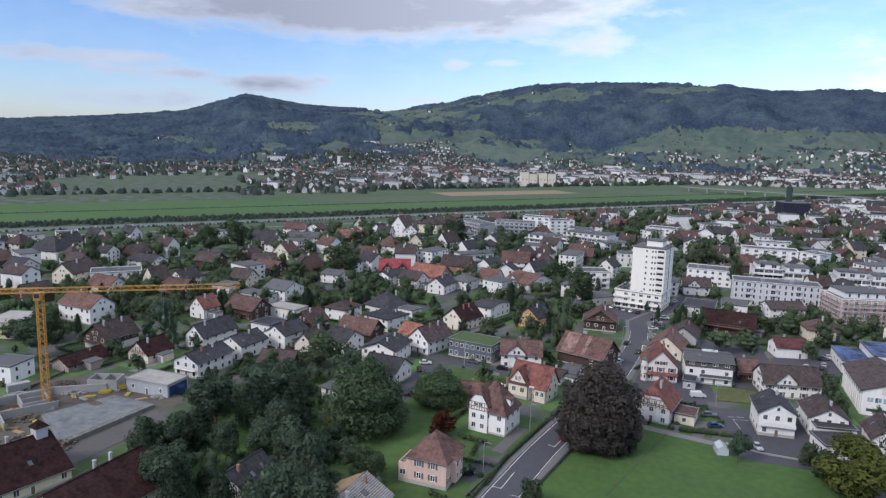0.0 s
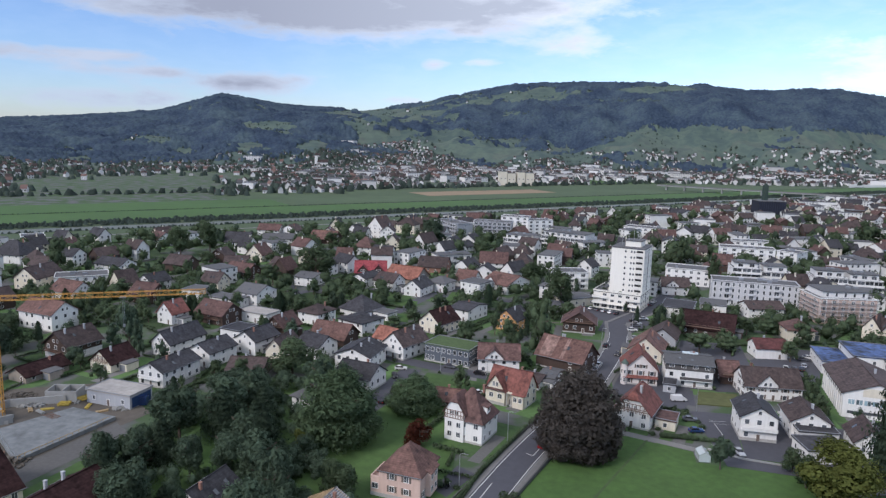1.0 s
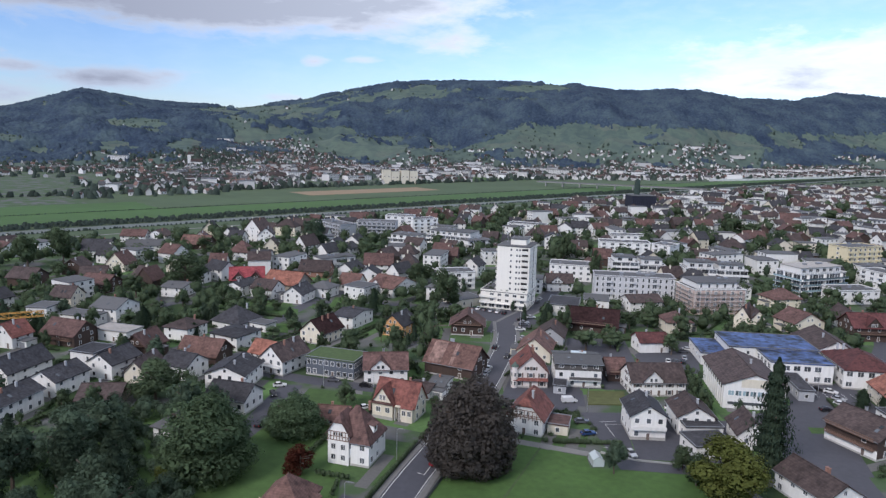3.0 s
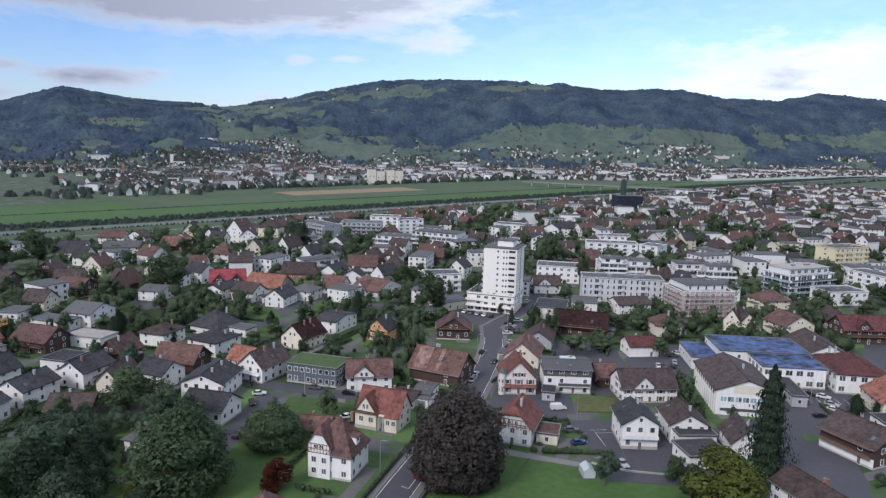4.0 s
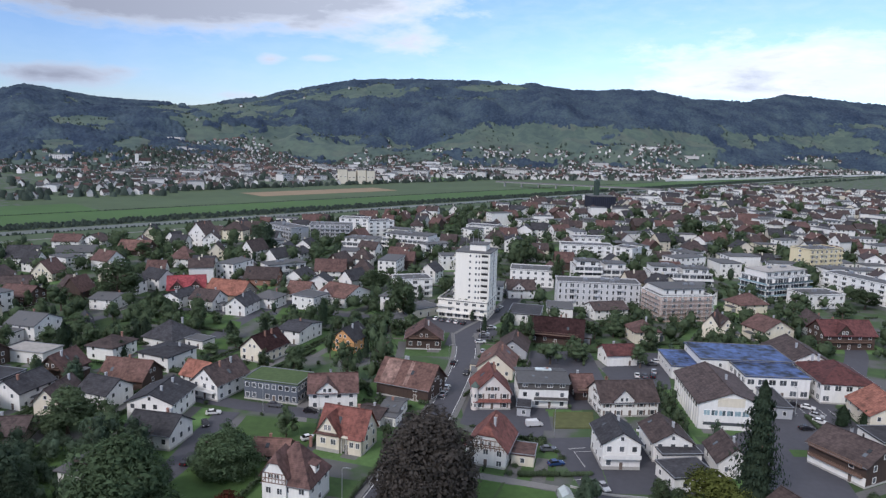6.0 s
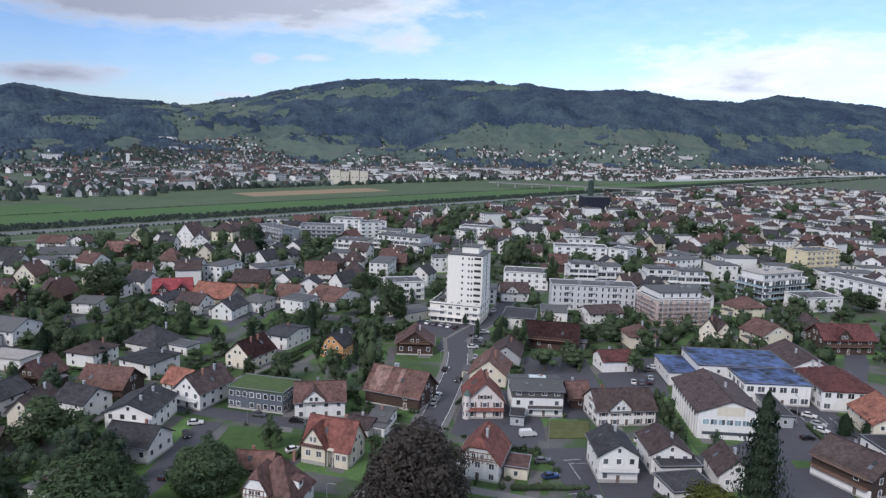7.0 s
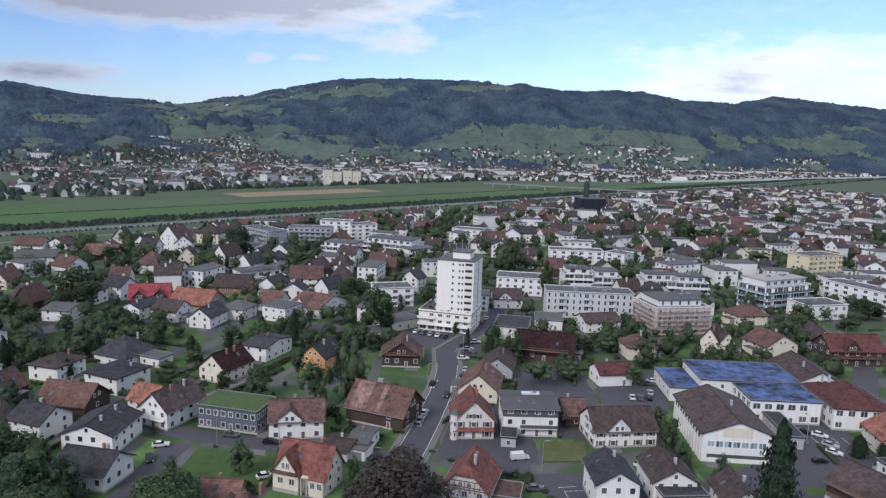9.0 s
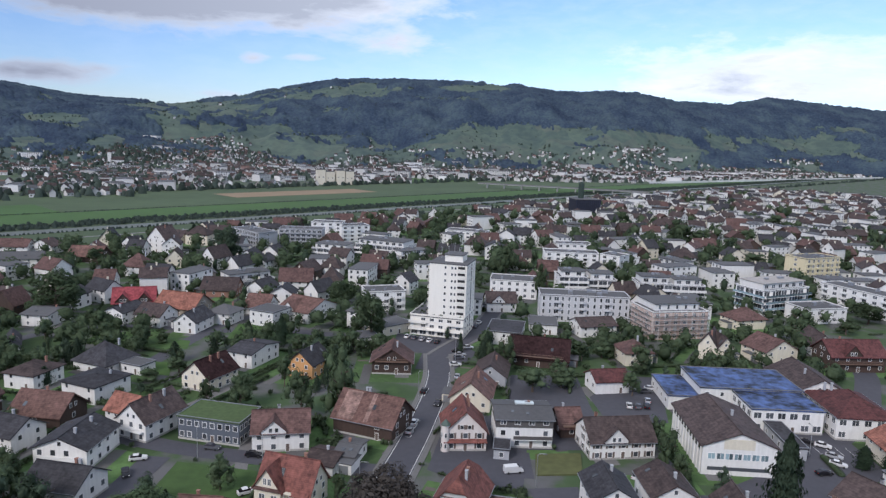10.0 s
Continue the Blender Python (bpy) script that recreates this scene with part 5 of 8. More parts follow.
# ---------------------------------------------------------------- roads and open ground
def low_wall(pts, high, label, material=M["concrete"]):
    """A low garden or road wall along a line, 0.3 m thick."""
    w = thing("low_wall", 0, 0, 0, label, "wall", "low walls")
    for p, q_ in zip(pts, pts[1:]):
        d_ = Vector((q_[0] - p[0], q_[1] - p[1])).normalized()
        n_ = Vector((-d_.y, d_.x)) * 0.15
        bm = bmesh.new()
        prism(bm, [(p[0] - n_.x, p[1] - n_.y), (q_[0] - n_.x, q_[1] - n_.y), (q_[0] + n_.x, q_[1] + n_.y), (p[0] + n_.x, p[1] + n_.y)], "z", 0.0, high)
        part("wall_section", bm, material, w)


def ribbon(name, pts, width, z, material, label, category, kerb=False):
    """A road along a smoothed line of points, with raised kerbs when asked."""
    p = np.array(pts, float)
    t = np.r_[0, np.cumsum(np.hypot(*np.diff(p, axis=0).T))]
    u = np.linspace(0, t[-1], max(2, int(t[-1] / 4)))
    q = np.stack([np.interp(u, t, p[:, 0]), np.interp(u, t, p[:, 1])], 1)
    for _ in range(3):
        q[1:-1] = (q[:-2] + 2 * q[1:-1] + q[2:]) / 4
    d_ = np.gradient(q, axis=0)
    d_ /= np.hypot(*d_.T)[:, None]
    nrm = np.stack([-d_[:, 1], d_[:, 0]], 1)

    def band(o0, o1, z0, z1, nm, m_, lab, cat):
        bm = bmesh.new()
        a_ = [(bm.verts.new((*(c + k * o0), z1)), bm.verts.new((*(c + k * o1), z1))) for c, k in zip(q, nrm)]
        for (a0, a1), (b0, b1) in zip(a_, a_[1:]):
            bm.faces.new((a0, a1, b1, b0))
        if z0 < z1:
            ext = bmesh.ops.extrude_face_region(bm, geom=bm.faces[:])
            for v in ext["geom"]:
                if isinstance(v, bmesh.types.BMVert):
                    v.co.z = z0
        solid(nm, bm, m_, lab, cat, "structure")

    OCC.extend((float(c[0]), float(c[1]), width / 2 + 1.5) for c in q)
    band(-width / 2, width / 2, z, z, name, material, label, category)
    if kerb:
        for s in (-1, 1):
            band(s * width / 2, s * (width / 2 + 0.25), 0.0, z + 0.12, "kerb", M["kerb"], "pale granite kerb along the road", "kerb")
            band(s * (width / 2 + 0.25), s * (width / 2 + 1.5), 0.0, z + 0.115, "pavement", M["drive"], "grey asphalt pavement beside the road", "pavement")
    return q, nrm


MAIN = [(-33, 100), (-30, 126), (-24.5, 157.6), (-20.5, 175), (-14.5, 200), (-9.5, 230.9), (-5.8, 260), (-4.6, 281.4), (-6.2, 306)]
q, nrm = ribbon("road", MAIN, 8.0, 0.05, M["asphalt"], "smooth dark grey asphalt main road with white lines", "road", True)
ribbon("road", [(-6.2, 303), (0, 318), (7, 331.6), (15.7, 365.9), (23, 400), (30, 440)], 7.0, 0.055, M["asphalt"], "dark asphalt street beside the tower block", "road", True)
ribbon("road", [(-4, 309), (-23.5, 313), (-48, 325), (-75, 330), (-100.5, 323), (-103.7, 295), (-106, 270)], 6.0, 0.045, M["asphalt"], "narrow grey residential street", "road")
ribbon("road", [(-100.5, 323), (-130, 327), (-152.8, 320), (-164.6, 305), (-166, 275), (-180, 262)], 5.5, 0.06, M["asphalt"], "narrow grey residential street", "road")
ribbon("road", [(-12, 212), (-35.9, 213.8), (-49.5, 216), (-68.5, 219), (-90, 225)], 6.5, 0.052, M["asphalt"], "grey residential street in front of the slate-clad building", "road")
ribbon("road", [(-72, 214), (-73, 195), (-72, 180), (-76, 165)], 7.0, 0.062, M["asphalt"], "grey side street with parked cars", "road")
ribbon("road", [(-84, 358), (-94.6, 340), (-100, 325)], 5.0, 0.058, M["asphalt"], "narrow grey residential street", "road")
ribbon("road", [(12, 172), (-1, 181), (-12, 184)], 2.6, 0.076, M["paving"], "grey footpath along the lawn", "path")
ribbon("road", [(80, 150), (83, 185), (92, 210), (100, 235), (128, 262), (150, 300), (165, 345)], 8.0, 0.05, M["asphalt"], "dark asphalt street past the school", "road")
sheet("forecourt", [(-24, 331), (-24, 312), (-10, 305), (6, 312), (6, 326)], 0.068, M["asphalt"], "asphalt forecourt below the tower block", "car park")
sheet("junction", [(-13.5, 288), (-1, 286), (3.5, 296), (9, 309), (6, 314), (-12, 307)], 0.072, M["asphalt"], "wide worn asphalt street junction before the tower block", "road")
sheet("school_yard", [(83, 214), (112, 220), (112, 244), (94, 250), (76, 200)], 0.066, M["asphalt"], "dark asphalt yard of the school", "yard")
sheet("yard", [(66, 176), (88, 178), (94, 210), (84, 224), (70, 214)], 0.061, M["asphalt"], "dark asphalt yard beside the sports hall", "yard")
sheet("car_park", [(46, 246), (64, 250), (72, 290), (60, 290), (44, 268)], 0.064, M["asphalt"], "asphalt car park behind the houses", "car park")
sheet("yard", [(19, 207), (31, 209), (31, 177), (45, 177), (45, 172), (26, 172)], 0.066, M["asphalt"], "asphalt yard between white houses", "yard")
sheet("yard", [(-5, 214), (8, 206), (18, 207), (20.5, 227.5), (36, 229), (46, 245), (12, 250), (-2, 238)], 0.058, M["asphalt"], "asphalt yard between the houses by the road", "yard")
sheet("yard", [(9, 212), (21, 212), (21, 226), (9, 226)], 0.063, M["asphalt"], "asphalt yard between white houses", "yard")
sheet("car_park", [(17, 252), (43, 249), (43, 288), (20, 286)], 0.056, M["asphalt"], "worn asphalt car park behind the houses", "car park")
sheet("yard", [(31.2, 178.5), (62, 180), (62, 208), (31.2, 208)], 0.054, M["asphalt"], "worn brownish asphalt yard round white houses", "yard")
sheet("mown_track", [(6.2, 181), (6.8, 181), (-6.2, 140), (-6.9, 140)], 0.086, M["track"], "faint worn track across the meadow", "track")
sheet("driveway", [(-41, 137), (-37, 134.5), (-33.2, 147), (-38.5, 150)], 0.064, M["asphalt"], "short dark driveway beside a pink house", "driveway")
sheet("meadow", [(-33, 90), (-24, 128.2), (-20.1, 146), (-16.9, 160), (-14.1, 172), (-11.2, 181), (0, 181.8), (18.2, 177.8), (18.6, 171.5), (26, 171.8), (46, 171.8), (58, 150), (58, 90)], 0.08, M["grass"], "even bright green mown meadow beside the road", "lawn")
sheet("lawn", [(-66, 196), (-66, 212), (-44, 209), (-44, 194)], 0.062, M["lawn"], "small green garden lawn", "lawn")
sheet("lawn", [(-128, 90), (-50, 90), (-36, 128), (-46, 188), (-122, 188)], 0.042, M["lawn"], "shaded rough grass of an old wooded garden", "lawn")
sheet("lawn", [(-66, 130), (-52, 178), (-64, 180), (-74, 150)], 0.06, M["lawn"], "green garden lawn between trees", "lawn")
sheet("lawn", [(-110, 132), (-90, 128), (-88, 140), (-106, 144)], 0.06, M["grass"], "small green clearing in an old garden", "lawn")
sheet("lawn", [(-112, 295.6), (-98.9, 298.8), (-101.6, 309), (-115.3, 311.6)], 0.055, M["grass"], "mown green lawn in a garden among white houses", "lawn")
sheet("lawn", [(-88.6, 306.2), (-75.6, 314.2), (-78, 336), (-91.6, 335.7)], 0.055, M["grass"], "long green lawn between gardens and small roads", "lawn")
sheet("lawn", [(-105.4, 271.6), (-93.3, 270.3), (-97.4, 283), (-108.8, 284)], 0.055, M["grass"], "mown green lawn with bushes beside a white house", "lawn")
sheet("garden", [(21.5, 213.5), (33, 215), (34.5, 226.5), (22.5, 225)], 0.35, M["roughgrass"], "yellowish rough grass plot with a low edge", "garden", thick=1)
sheet("lawn", [(-140, 300), (-106, 297), (-108, 318), (-140, 316)], 0.06, M["lawn"], "green garden lawn", "lawn")
sheet("lawn", [(68, 290), (86, 292), (88, 306), (72, 304)], 0.06, M["lawn"], "green garden lawn", "lawn")
low_wall([(-24.5, 128), (-20.6, 146), (-17.4, 160), (-14.6, 172), (-11.5, 182)], 0.9, "low dark grey concrete wall between road and meadow", M["drive"])
low_wall([(-36.5, 128), (-31.6, 152), (-28, 168), (-25, 180)], 0.7, "low dark grey garden wall along the road", M["drive"])
sheet("path", [(-10.5, 182), (0, 182.2), (18.4, 178.2), (19.4, 180.6), (0.2, 185.4), (-9.8, 185)], 0.07, M["paving"], "narrow grey paved path along the meadow", "path")
low_wall([(22, 180.5), (30, 177.5), (44, 176.5)], 0.5, "low concrete edging between yard and meadow")
# road markings
for corner in (((-19.6, 170.5), (-21.6, 161.5), (-23.4, 162.2)), ((-28.6, 144.0), (-29.9, 135.0), (-32.2, 135.3)), ((-8.9, 244.0), (-10.6, 232.0), (-11.9, 232.2)), ((-7.6, 270.0), (-8.6, 262.5), (-9.8, 262.7))):
    bm = bmesh.new()
    for p, q_ in zip(corner, corner[1:]):
        d_ = (Vector(q_) - Vector(p)).normalized()
        n0 = Vector((-d_.y, d_.x)) * 0.09
        bm.faces.new([bm.verts.new((v.x, v.y, 0.0565)) for v in (Vector(p) - n0, Vector(p) + n0, Vector(q_) + n0, Vector(q_) - n0)])
    solid("bay_mark", bm, M["marking"], "white outline of a parking bay on the road", "road marking", "structure", "bay marks")
for side in (-1, 1):
    bm = bmesh.new()
    for k in range(len(q) - 1):
        o = side * (4.0 - 0.4)
        bm.faces.new([bm.verts.new((*p, 0.056)) for p in (q[k] + nrm[k] * (o - 0.07), q[k] + nrm[k] * (o + 0.07), q[k + 1] + nrm[k + 1] * (o + 0.07), q[k + 1] + nrm[k + 1] * (o - 0.07))])
    solid("edge_mark", bm, M["marking"], "white edge line along the main road", "road marking", "structure")


# ---------------------------------------------------------------- the tower block
def tower_block():
    t = thing("tower_block", -5.7, 338.2, -13, "tall white tower block on a three-storey podium", "tower block")
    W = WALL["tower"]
    bm = bmesh.new()
    box(bm, -11.3, -9.5, 0, 11.3, 9.5, 8.0)
    pod = part("podium", bm, W, t)
    bm = bmesh.new()
    box(bm, -11.5, -9.7, 8.0, 11.5, 9.7, 8.3)
    part("podium_roof", bm, ROOF["grey"], pod)
    bm = bmesh.new()
    box(bm, -4.4, -7.2, 8.3, 11.3, 9.3, 30.0)
    body = part("shaft", bm, W, t)
    bm = bmesh.new()
    box(bm, -4.6, -7.4, 30.0, 11.5, 9.5, 30.5)
    rf = part("roof", bm, ROOF["grey"], t)
    bm = bmesh.new()
    box(bm, 1.0, -3.0, 30.5, 8.5, 5.0, 33.2)
    ph = part("lift_house", bm, W, rf)
    bm = bmesh.new()
    box(bm, 0.6, -3.4, 33.2, 8.9, 5.4, 33.6)
    part("lift_house_roof", bm, ROOF["grey"], ph)
    for px, py, hgt in ((2, -1, 3.2), (4, 1, 4.4), (6.5, 2, 2.6), (-2, 3, 2.0)):
        bm = bmesh.new()
        beam(bm, (px, py, 30.5), (px, py, 33.6 + hgt), 0.06)
        beam(bm, (px - 0.5, py, 33.2 + hgt), (px + 0.5, py, 33.2 + hgt), 0.04)
        part("aerial", bm, M["metal"], rf)
    # front of the shaft: a small window, a pair and a loggia on each floor, its shaded depth a flat dark panel
    for f in range(8):
        z = 8.3 + 2.7 * f + 1.45
        window(body, pose(2.4, -7.2, z), 1.0, 1.2)
        window(body, pose(5.2, -7.2, z), 1.0, 1.2)
        window(body, pose(6.6, -7.2, z), 0.9, 1.2)
        bm = bmesh.new()
        box(bm, 7.6, -7.24, z - 1.2, 10.6, -7.2, z + 0.75)
        lg = part("loggia", bm, M["dark"], body)
        bm = bmesh.new()
        box(bm, 7.5, -7.6, z - 1.3, 10.7, -7.2, z - 1.15)
        box(bm, 7.5, -7.6, z - 1.15, 10.7, -7.48, z - 0.25)
        part("balustrade", bm, W, lg)
        for v in (-4.6, -1.8, 6.6):
            window(body, pose(11.3, v, z, 0, 0, 90), 0.8, 1.2)
        bm = bmesh.new()
        box(bm, -5.6, -5.0, z - 1.35, -4.4, 7.5, z - 1.2)
        box(bm, -5.6, -5.0, z - 1.2, -5.48, 7.5, z - 0.3)
        part("side_balcony", bm, W, body)
        for k in range(3):
            window(body, pose(-4.4, -3 + 4 * k, z, 0, 0, -90), 1.8, 1.8)
    bm = bmesh.new()
    box(bm, 11.3, 1.0, 3.0, 11.36, 2.3, 29.4)
    strip_ = part("stair_window", bm, GLASS, body)
    for k in range(16):
        bm = bmesh.new()
        box(bm, 11.36, 0.95, 4.2 + 1.6 * k, 11.42, 2.35, 4.4 + 1.6 * k)
        part("transom", bm, M["frame"], strip_)
    # podium floors
    for f in range(3):
        z = 2.7 * f + 1.5
        for i in range(6):
            if f == 0 or i not in (0,):
                window(pod, pose(-9.4 + 3.7 * i, -9.5, z), 1.9 if f else 2.8, 1.3 if f else 1.9)
        for i in range(4):
            window(pod, pose(11.3, -6.5 + 4.3 * i, z, 0, 0, 90), 1.5, 1.3)
            window(pod, pose(-11.3, -6.5 + 4.3 * i, z, 0, 0, -90), 1.5, 1.3)
        if f:
            for x0, x1 in ((-11.6, -4.2), (5.0, 11.4)):
                bm = bmesh.new()
                box(bm, x0, -10.9, z - 1.6, x1, -9.5, z - 1.45)
                box(bm, x0, -10.9, z - 1.45, x1, -10.75, z - 0.45)
                part("balcony", bm, W, pod)
    bm = bmesh.new()
    box(bm, -11.8, -11.0, 2.55, 11.6, -9.5, 2.85)
    part("canopy", bm, W, pod)
    bm = bmesh.new()
    for q_ in ((-11.5, -9.7, 11.5, -9.5), (-11.5, -9.5, -11.3, 9.7), (11.3, -9.5, 11.5, 9.7)):
        box(bm, q_[0], q_[1], 8.3, q_[2], q_[3], 9.0)
    part("parapet", bm, W, pod)
    rng = random.Random(2)
    for i in range(16):
        px = rng.uniform(-11, -5) if i < 8 else rng.uniform(-4, 11)
        py = rng.uniform(-9.2, 8) if i < 8 else rng.uniform(-9.2, -8)
        bush(px, py, 8.3, rng.uniform(0.4, 0.9), t)
    return t


def bush(x, y, z, r, parent=None):
    """A leafy shrub of radius r; under a parent it is a planter of that thing."""
    key = ("bush", random.Random(int(abs(x * 10))).randrange(2))
    if key not in SHARED:
        g = np.random.default_rng(key[1] + 3)
        d_ = g.normal(size=(420, 3))
        d_ /= np.linalg.norm(d_, axis=1)[:, None]
        d_[:, 2] = np.abs(d_[:, 2])
        p = d_ * g.uniform(0.7, 1.05, (420, 1)) * (1 + 0.18 * np.sin(5 * d_[:, :1] + 4 * d_[:, 1:2]))
        SHARED[key] = leaf_mesh("shrub", p, d_, 0.085, LEAF["broad"], g, d_ + (0, 0, 0.2), cores([(0, 0, 0.28)], np.array([[0.62, 0.62, 0.46]]), 2, g, 0.16))
    if parent:
        return part("shrub", SHARED[key], None, parent, at=pose(x, y, z) @ Matrix.Diagonal((r, r, r, 1)))
    ob = tagged(new("shrub", SHARED[key]), "dense dark green garden shrub", "shrub", "garden shrubs")
    ob.matrix_basis = pose(x, y, z, 0, 0, x * 40 % 360) @ Matrix.Diagonal((r, r, r, 1))
    return ob


tower_block()


# ---------------------------------------------------------------- the building site and its crane
def lattice(bm, p, q, half, step, r, up):
    """A square lattice boom from p to q."""
    p, q, up = Vector(p), Vector(q), Vector(up)
    d_ = (q - p).normalized()
    side = d_.cross(up).normalized()
    up = side.cross(d_)
    n_ = max(1, round((q - p).length / step))
    corner = [(side * i + up * j) * half for i, j in ((-1, -1), (1, -1), (1, 1), (-1, 1))]
    for c in corner:
        beam(bm, p + c, q + c, r)
    for k in range(n_):
        a_, b_ = p + (q - p) * (k / n_), p + (q - p) * ((k + 1) / n_)
        for i in range(4):
            j = (i + 1) % 4
            beam(bm, a_ + corner[i], (b_ if k % 2 else b_) + corner[j], r * 0.55)
            beam(bm, b_ + corner[i], b_ + corner[j], r * 0.55)


def crane():
    c = thing("tower_crane", -163.6, 133.4, 32, "yellow steel tower crane standing on a building site", "crane")
    bm = bmesh.new()
    box(bm, -2.5, -2.5, 0, 2.5, 2.5, 1.0)
    part("base", bm, M["concrete"], c)
    bm = bmesh.new()
    lattice(bm, (0, 0, 1.0), (0, 0, 33.2), 0.85, 1.9, 0.10, (0, 1, 0))
    part("mast", bm, M["crane"], c)
    bm = bmesh.new()
    bmesh.ops.create_cone(bm, cap_ends=True, segments=16, radius1=1.3, radius2=1.3, depth=0.8, matrix=Matrix.Translation((0, 0, 33.6)))
    part("slewing_ring", bm, M["crane"], c)
    bm = bmesh.new()
    lattice(bm, (0, 0, 34.6), (54, 0, 34.6), 0.62, 2.4, 0.055, (0, 0, 1))
    jib = part("jib", bm, M["crane"], c)
    bm = bmesh.new()
    lattice(bm, (0, 0, 34.6), (-15, 0, 34.6), 0.62, 1.9, 0.1, (0, 0, 1))
    counter = part("counter_jib", bm, M["crane"], c)
    for k in range(3):
        bm = bmesh.new()
        box(bm, -14.6 + k * 1.0, -1.0, 32.2, -13.8 + k * 1.0, 1.0, 34.0)
        part("counterweight", bm, M["concrete"], counter)
    bm = bmesh.new()
    box(bm, -0.9, -2.5, 32.2, 0.9, -1.0, 34.4)
    cab = part("cab", bm, M["crane"], c)
    bm = bmesh.new()
    box(bm, -0.7, -2.53, 32.9, 0.7, -2.5, 34.1)
    part("cab_window", bm, CARGLASS, cab)
    bm = bmesh.new()
    box(bm, 31.4, -0.6, 33.6, 33.0, 0.6, 33.95)
    tr = part("trolley", bm, M["tin"], jib)
    bm = bmesh.new()
    beam(bm, (32.0, 0, 33.6), (32.0, 0, 26.0), 0.03)
    beam(bm, (32.4, 0, 33.6), (32.4, 0, 26.0), 0.03)
    box(bm, 31.9, -0.15, 25.2, 32.5, 0.15, 26.0)
    part("hook_block", bm, M["tin"], tr)
    return c


crane()


# ---------------------------------------------------------------- houses, flats and trees, from the plan
house(3.6, 194.6, -14, 10.2, 12.5, 5.2, 10.8, "half", "red", "white", fine=1, timber=1)
house(11.9, 193.4, -10, 5.6, 7.0, 2.8, 3.1, "flat", "redbrown", "cream")
pink = house(-46.1, 135.1, -4, 9.8, 10.8, 6.9, 11.6, "hip", "rust", "pink", fine=1, shutters=1, dormers=0, sides=(1, 2, 3))
bare = house(-55.8, 109.0, -6, 12.0, 12.5, 5.6, 9, "g", "bare", "white", fine=1)
house(-107.2, 95.0, 85, 24.0, 18.5, 5, 10, "a", "maroon", "cream", fine=1, dormers=0)
old_house = house(-135.0, 98.0, 74, 17.0, 19.0, 3.4, 9.4, "a", "maroon", "cream", fine=1, dormers=0)
house(72.2, 232.0, -1.5, 18.0, 27.0, 8, 11.4, "g", "brown", "white", hall=1, name="sports_hall", label="white gabled sports hall with a dark brown roof")
house(91.8, 270.6, 0, 31.0, 19.4, 7.4, 7.7, "flat", "blue", "white", name="school_building", label="white school wing with a blue-sheeted flat roof")
house(96.2, 253.3, 0, 20.4, 14.4, 6.9, 7.2, "flat", "blue", "white", fine=1, name="school_building", label="white lower school wing with a blue-sheeted flat roof", glazing=(2.3, 1.9))
house(71.4, 270.3, 0, 9.4, 19.0, 4.4, 4.7, "flat", "blue", "white", name="school_building", label="low white school wing with a blue-sheeted flat roof")
villa = house(-39.6, 168.6, -11, 10.6, 10.5, 6.6, 13.4, "hip", "redbrown", "white", fine=1, dormers=0)
cream_house = house(-33.8, 197.0, -15, 12.6, 8.5, 5, 10.4, "a", "red", "cream", fine=1,gabled=1,dormers=0)
house(-83.1, 111.8, -4, 8.7, 11.6, 5, 8.2, "g", "dark", "white", fine=1)
house(-194.7, 147.5, 8, 10.5, 10.0, 5.5, 5.9, "flat", "grey", "white")
workshop = house(-144.5, 156.5, -2, 15.7, 9.0, 3.9, 4.2, "flat", "pale", "grey")
house(-143.0, 177.4, -6, 10.0, 16.5, 5.5, 8, "g", "dark", "white", fine=1)
house(-83.0, 193.9, -9, 12.9, 10.4, 4.6, 7.8, "a", "dark", "white", fine=1,dormers=0)
house(-90.8, 212.4, -1, 13.0, 14.7, 5.6, 8.2, "g", "dark", "white", fine=1)
gable_house = house(-80.0, 229.2, -21, 9.8, 14.0, 5.6, 10, "g", "brown", "white", fine=1)
house(-43.9, 225.4, 12, 14.1, 11.0, 5.4, 9.2, "a", "redbrown", "white", cross=1,fine=1)
house(-29.7, 213.7, -14, 7.4, 9.0, 2.8, 4, "a", "brown", "white")
barn = house(-21.3, 236.7, -20, 17.7, 13.0, 5, 10.3, "a", "rust", "darkwood", fine=1)
house(-24.4, 217.9, -11, 5.2, 9.8, 3.4, 4.2, "a", "grey", "white")
house(-51.2, 188.9, -1, 8.4, 7.0, 2.4, 4.6, "a", "rust", "wood")
house(-21.4, 287.4, 3, 13.4, 12.0, 4.6, 9.2, "g", "redbrown", "darkwood", fine=1)
house(-49.0, 279.8, -18, 9.4, 12.0, 5.2, 9, "g", "dark", "orange")
house(-70.9, 289.4, -19, 9.8, 16.0, 5.4, 6.8, "a", "dark", "white")
house(-77.4, 264.8, -22, 10.8, 13.5, 4.8, 9.4, "g", "maroon", "cream", fine=1, dormers=0)
house(-107.4, 251.9, -20, 13.2, 13.2, 5.6, 6.7, "hip", "dark", "white")
house(-117.4, 276.4, -20, 14.5, 13.5, 3.8, 9, "hip", "dark", "white")
house(-105.2, 273.8, -20, 8.5, 6.5, 3.0, 3.3, "flat", "grey", "white")
house(-131.0, 258.9, -12, 11.0, 12.0, 5.2, 7.6, "hip", "brown", "white")
house(-110.6, 233.0, -7, 15.0, 11.0, 4, 8.2, "a", "rust", "darkwood")
house(-134.9, 236.2, -9, 9.2, 11.0, 4.4, 8.6, "g", "redbrown", "darkwood")
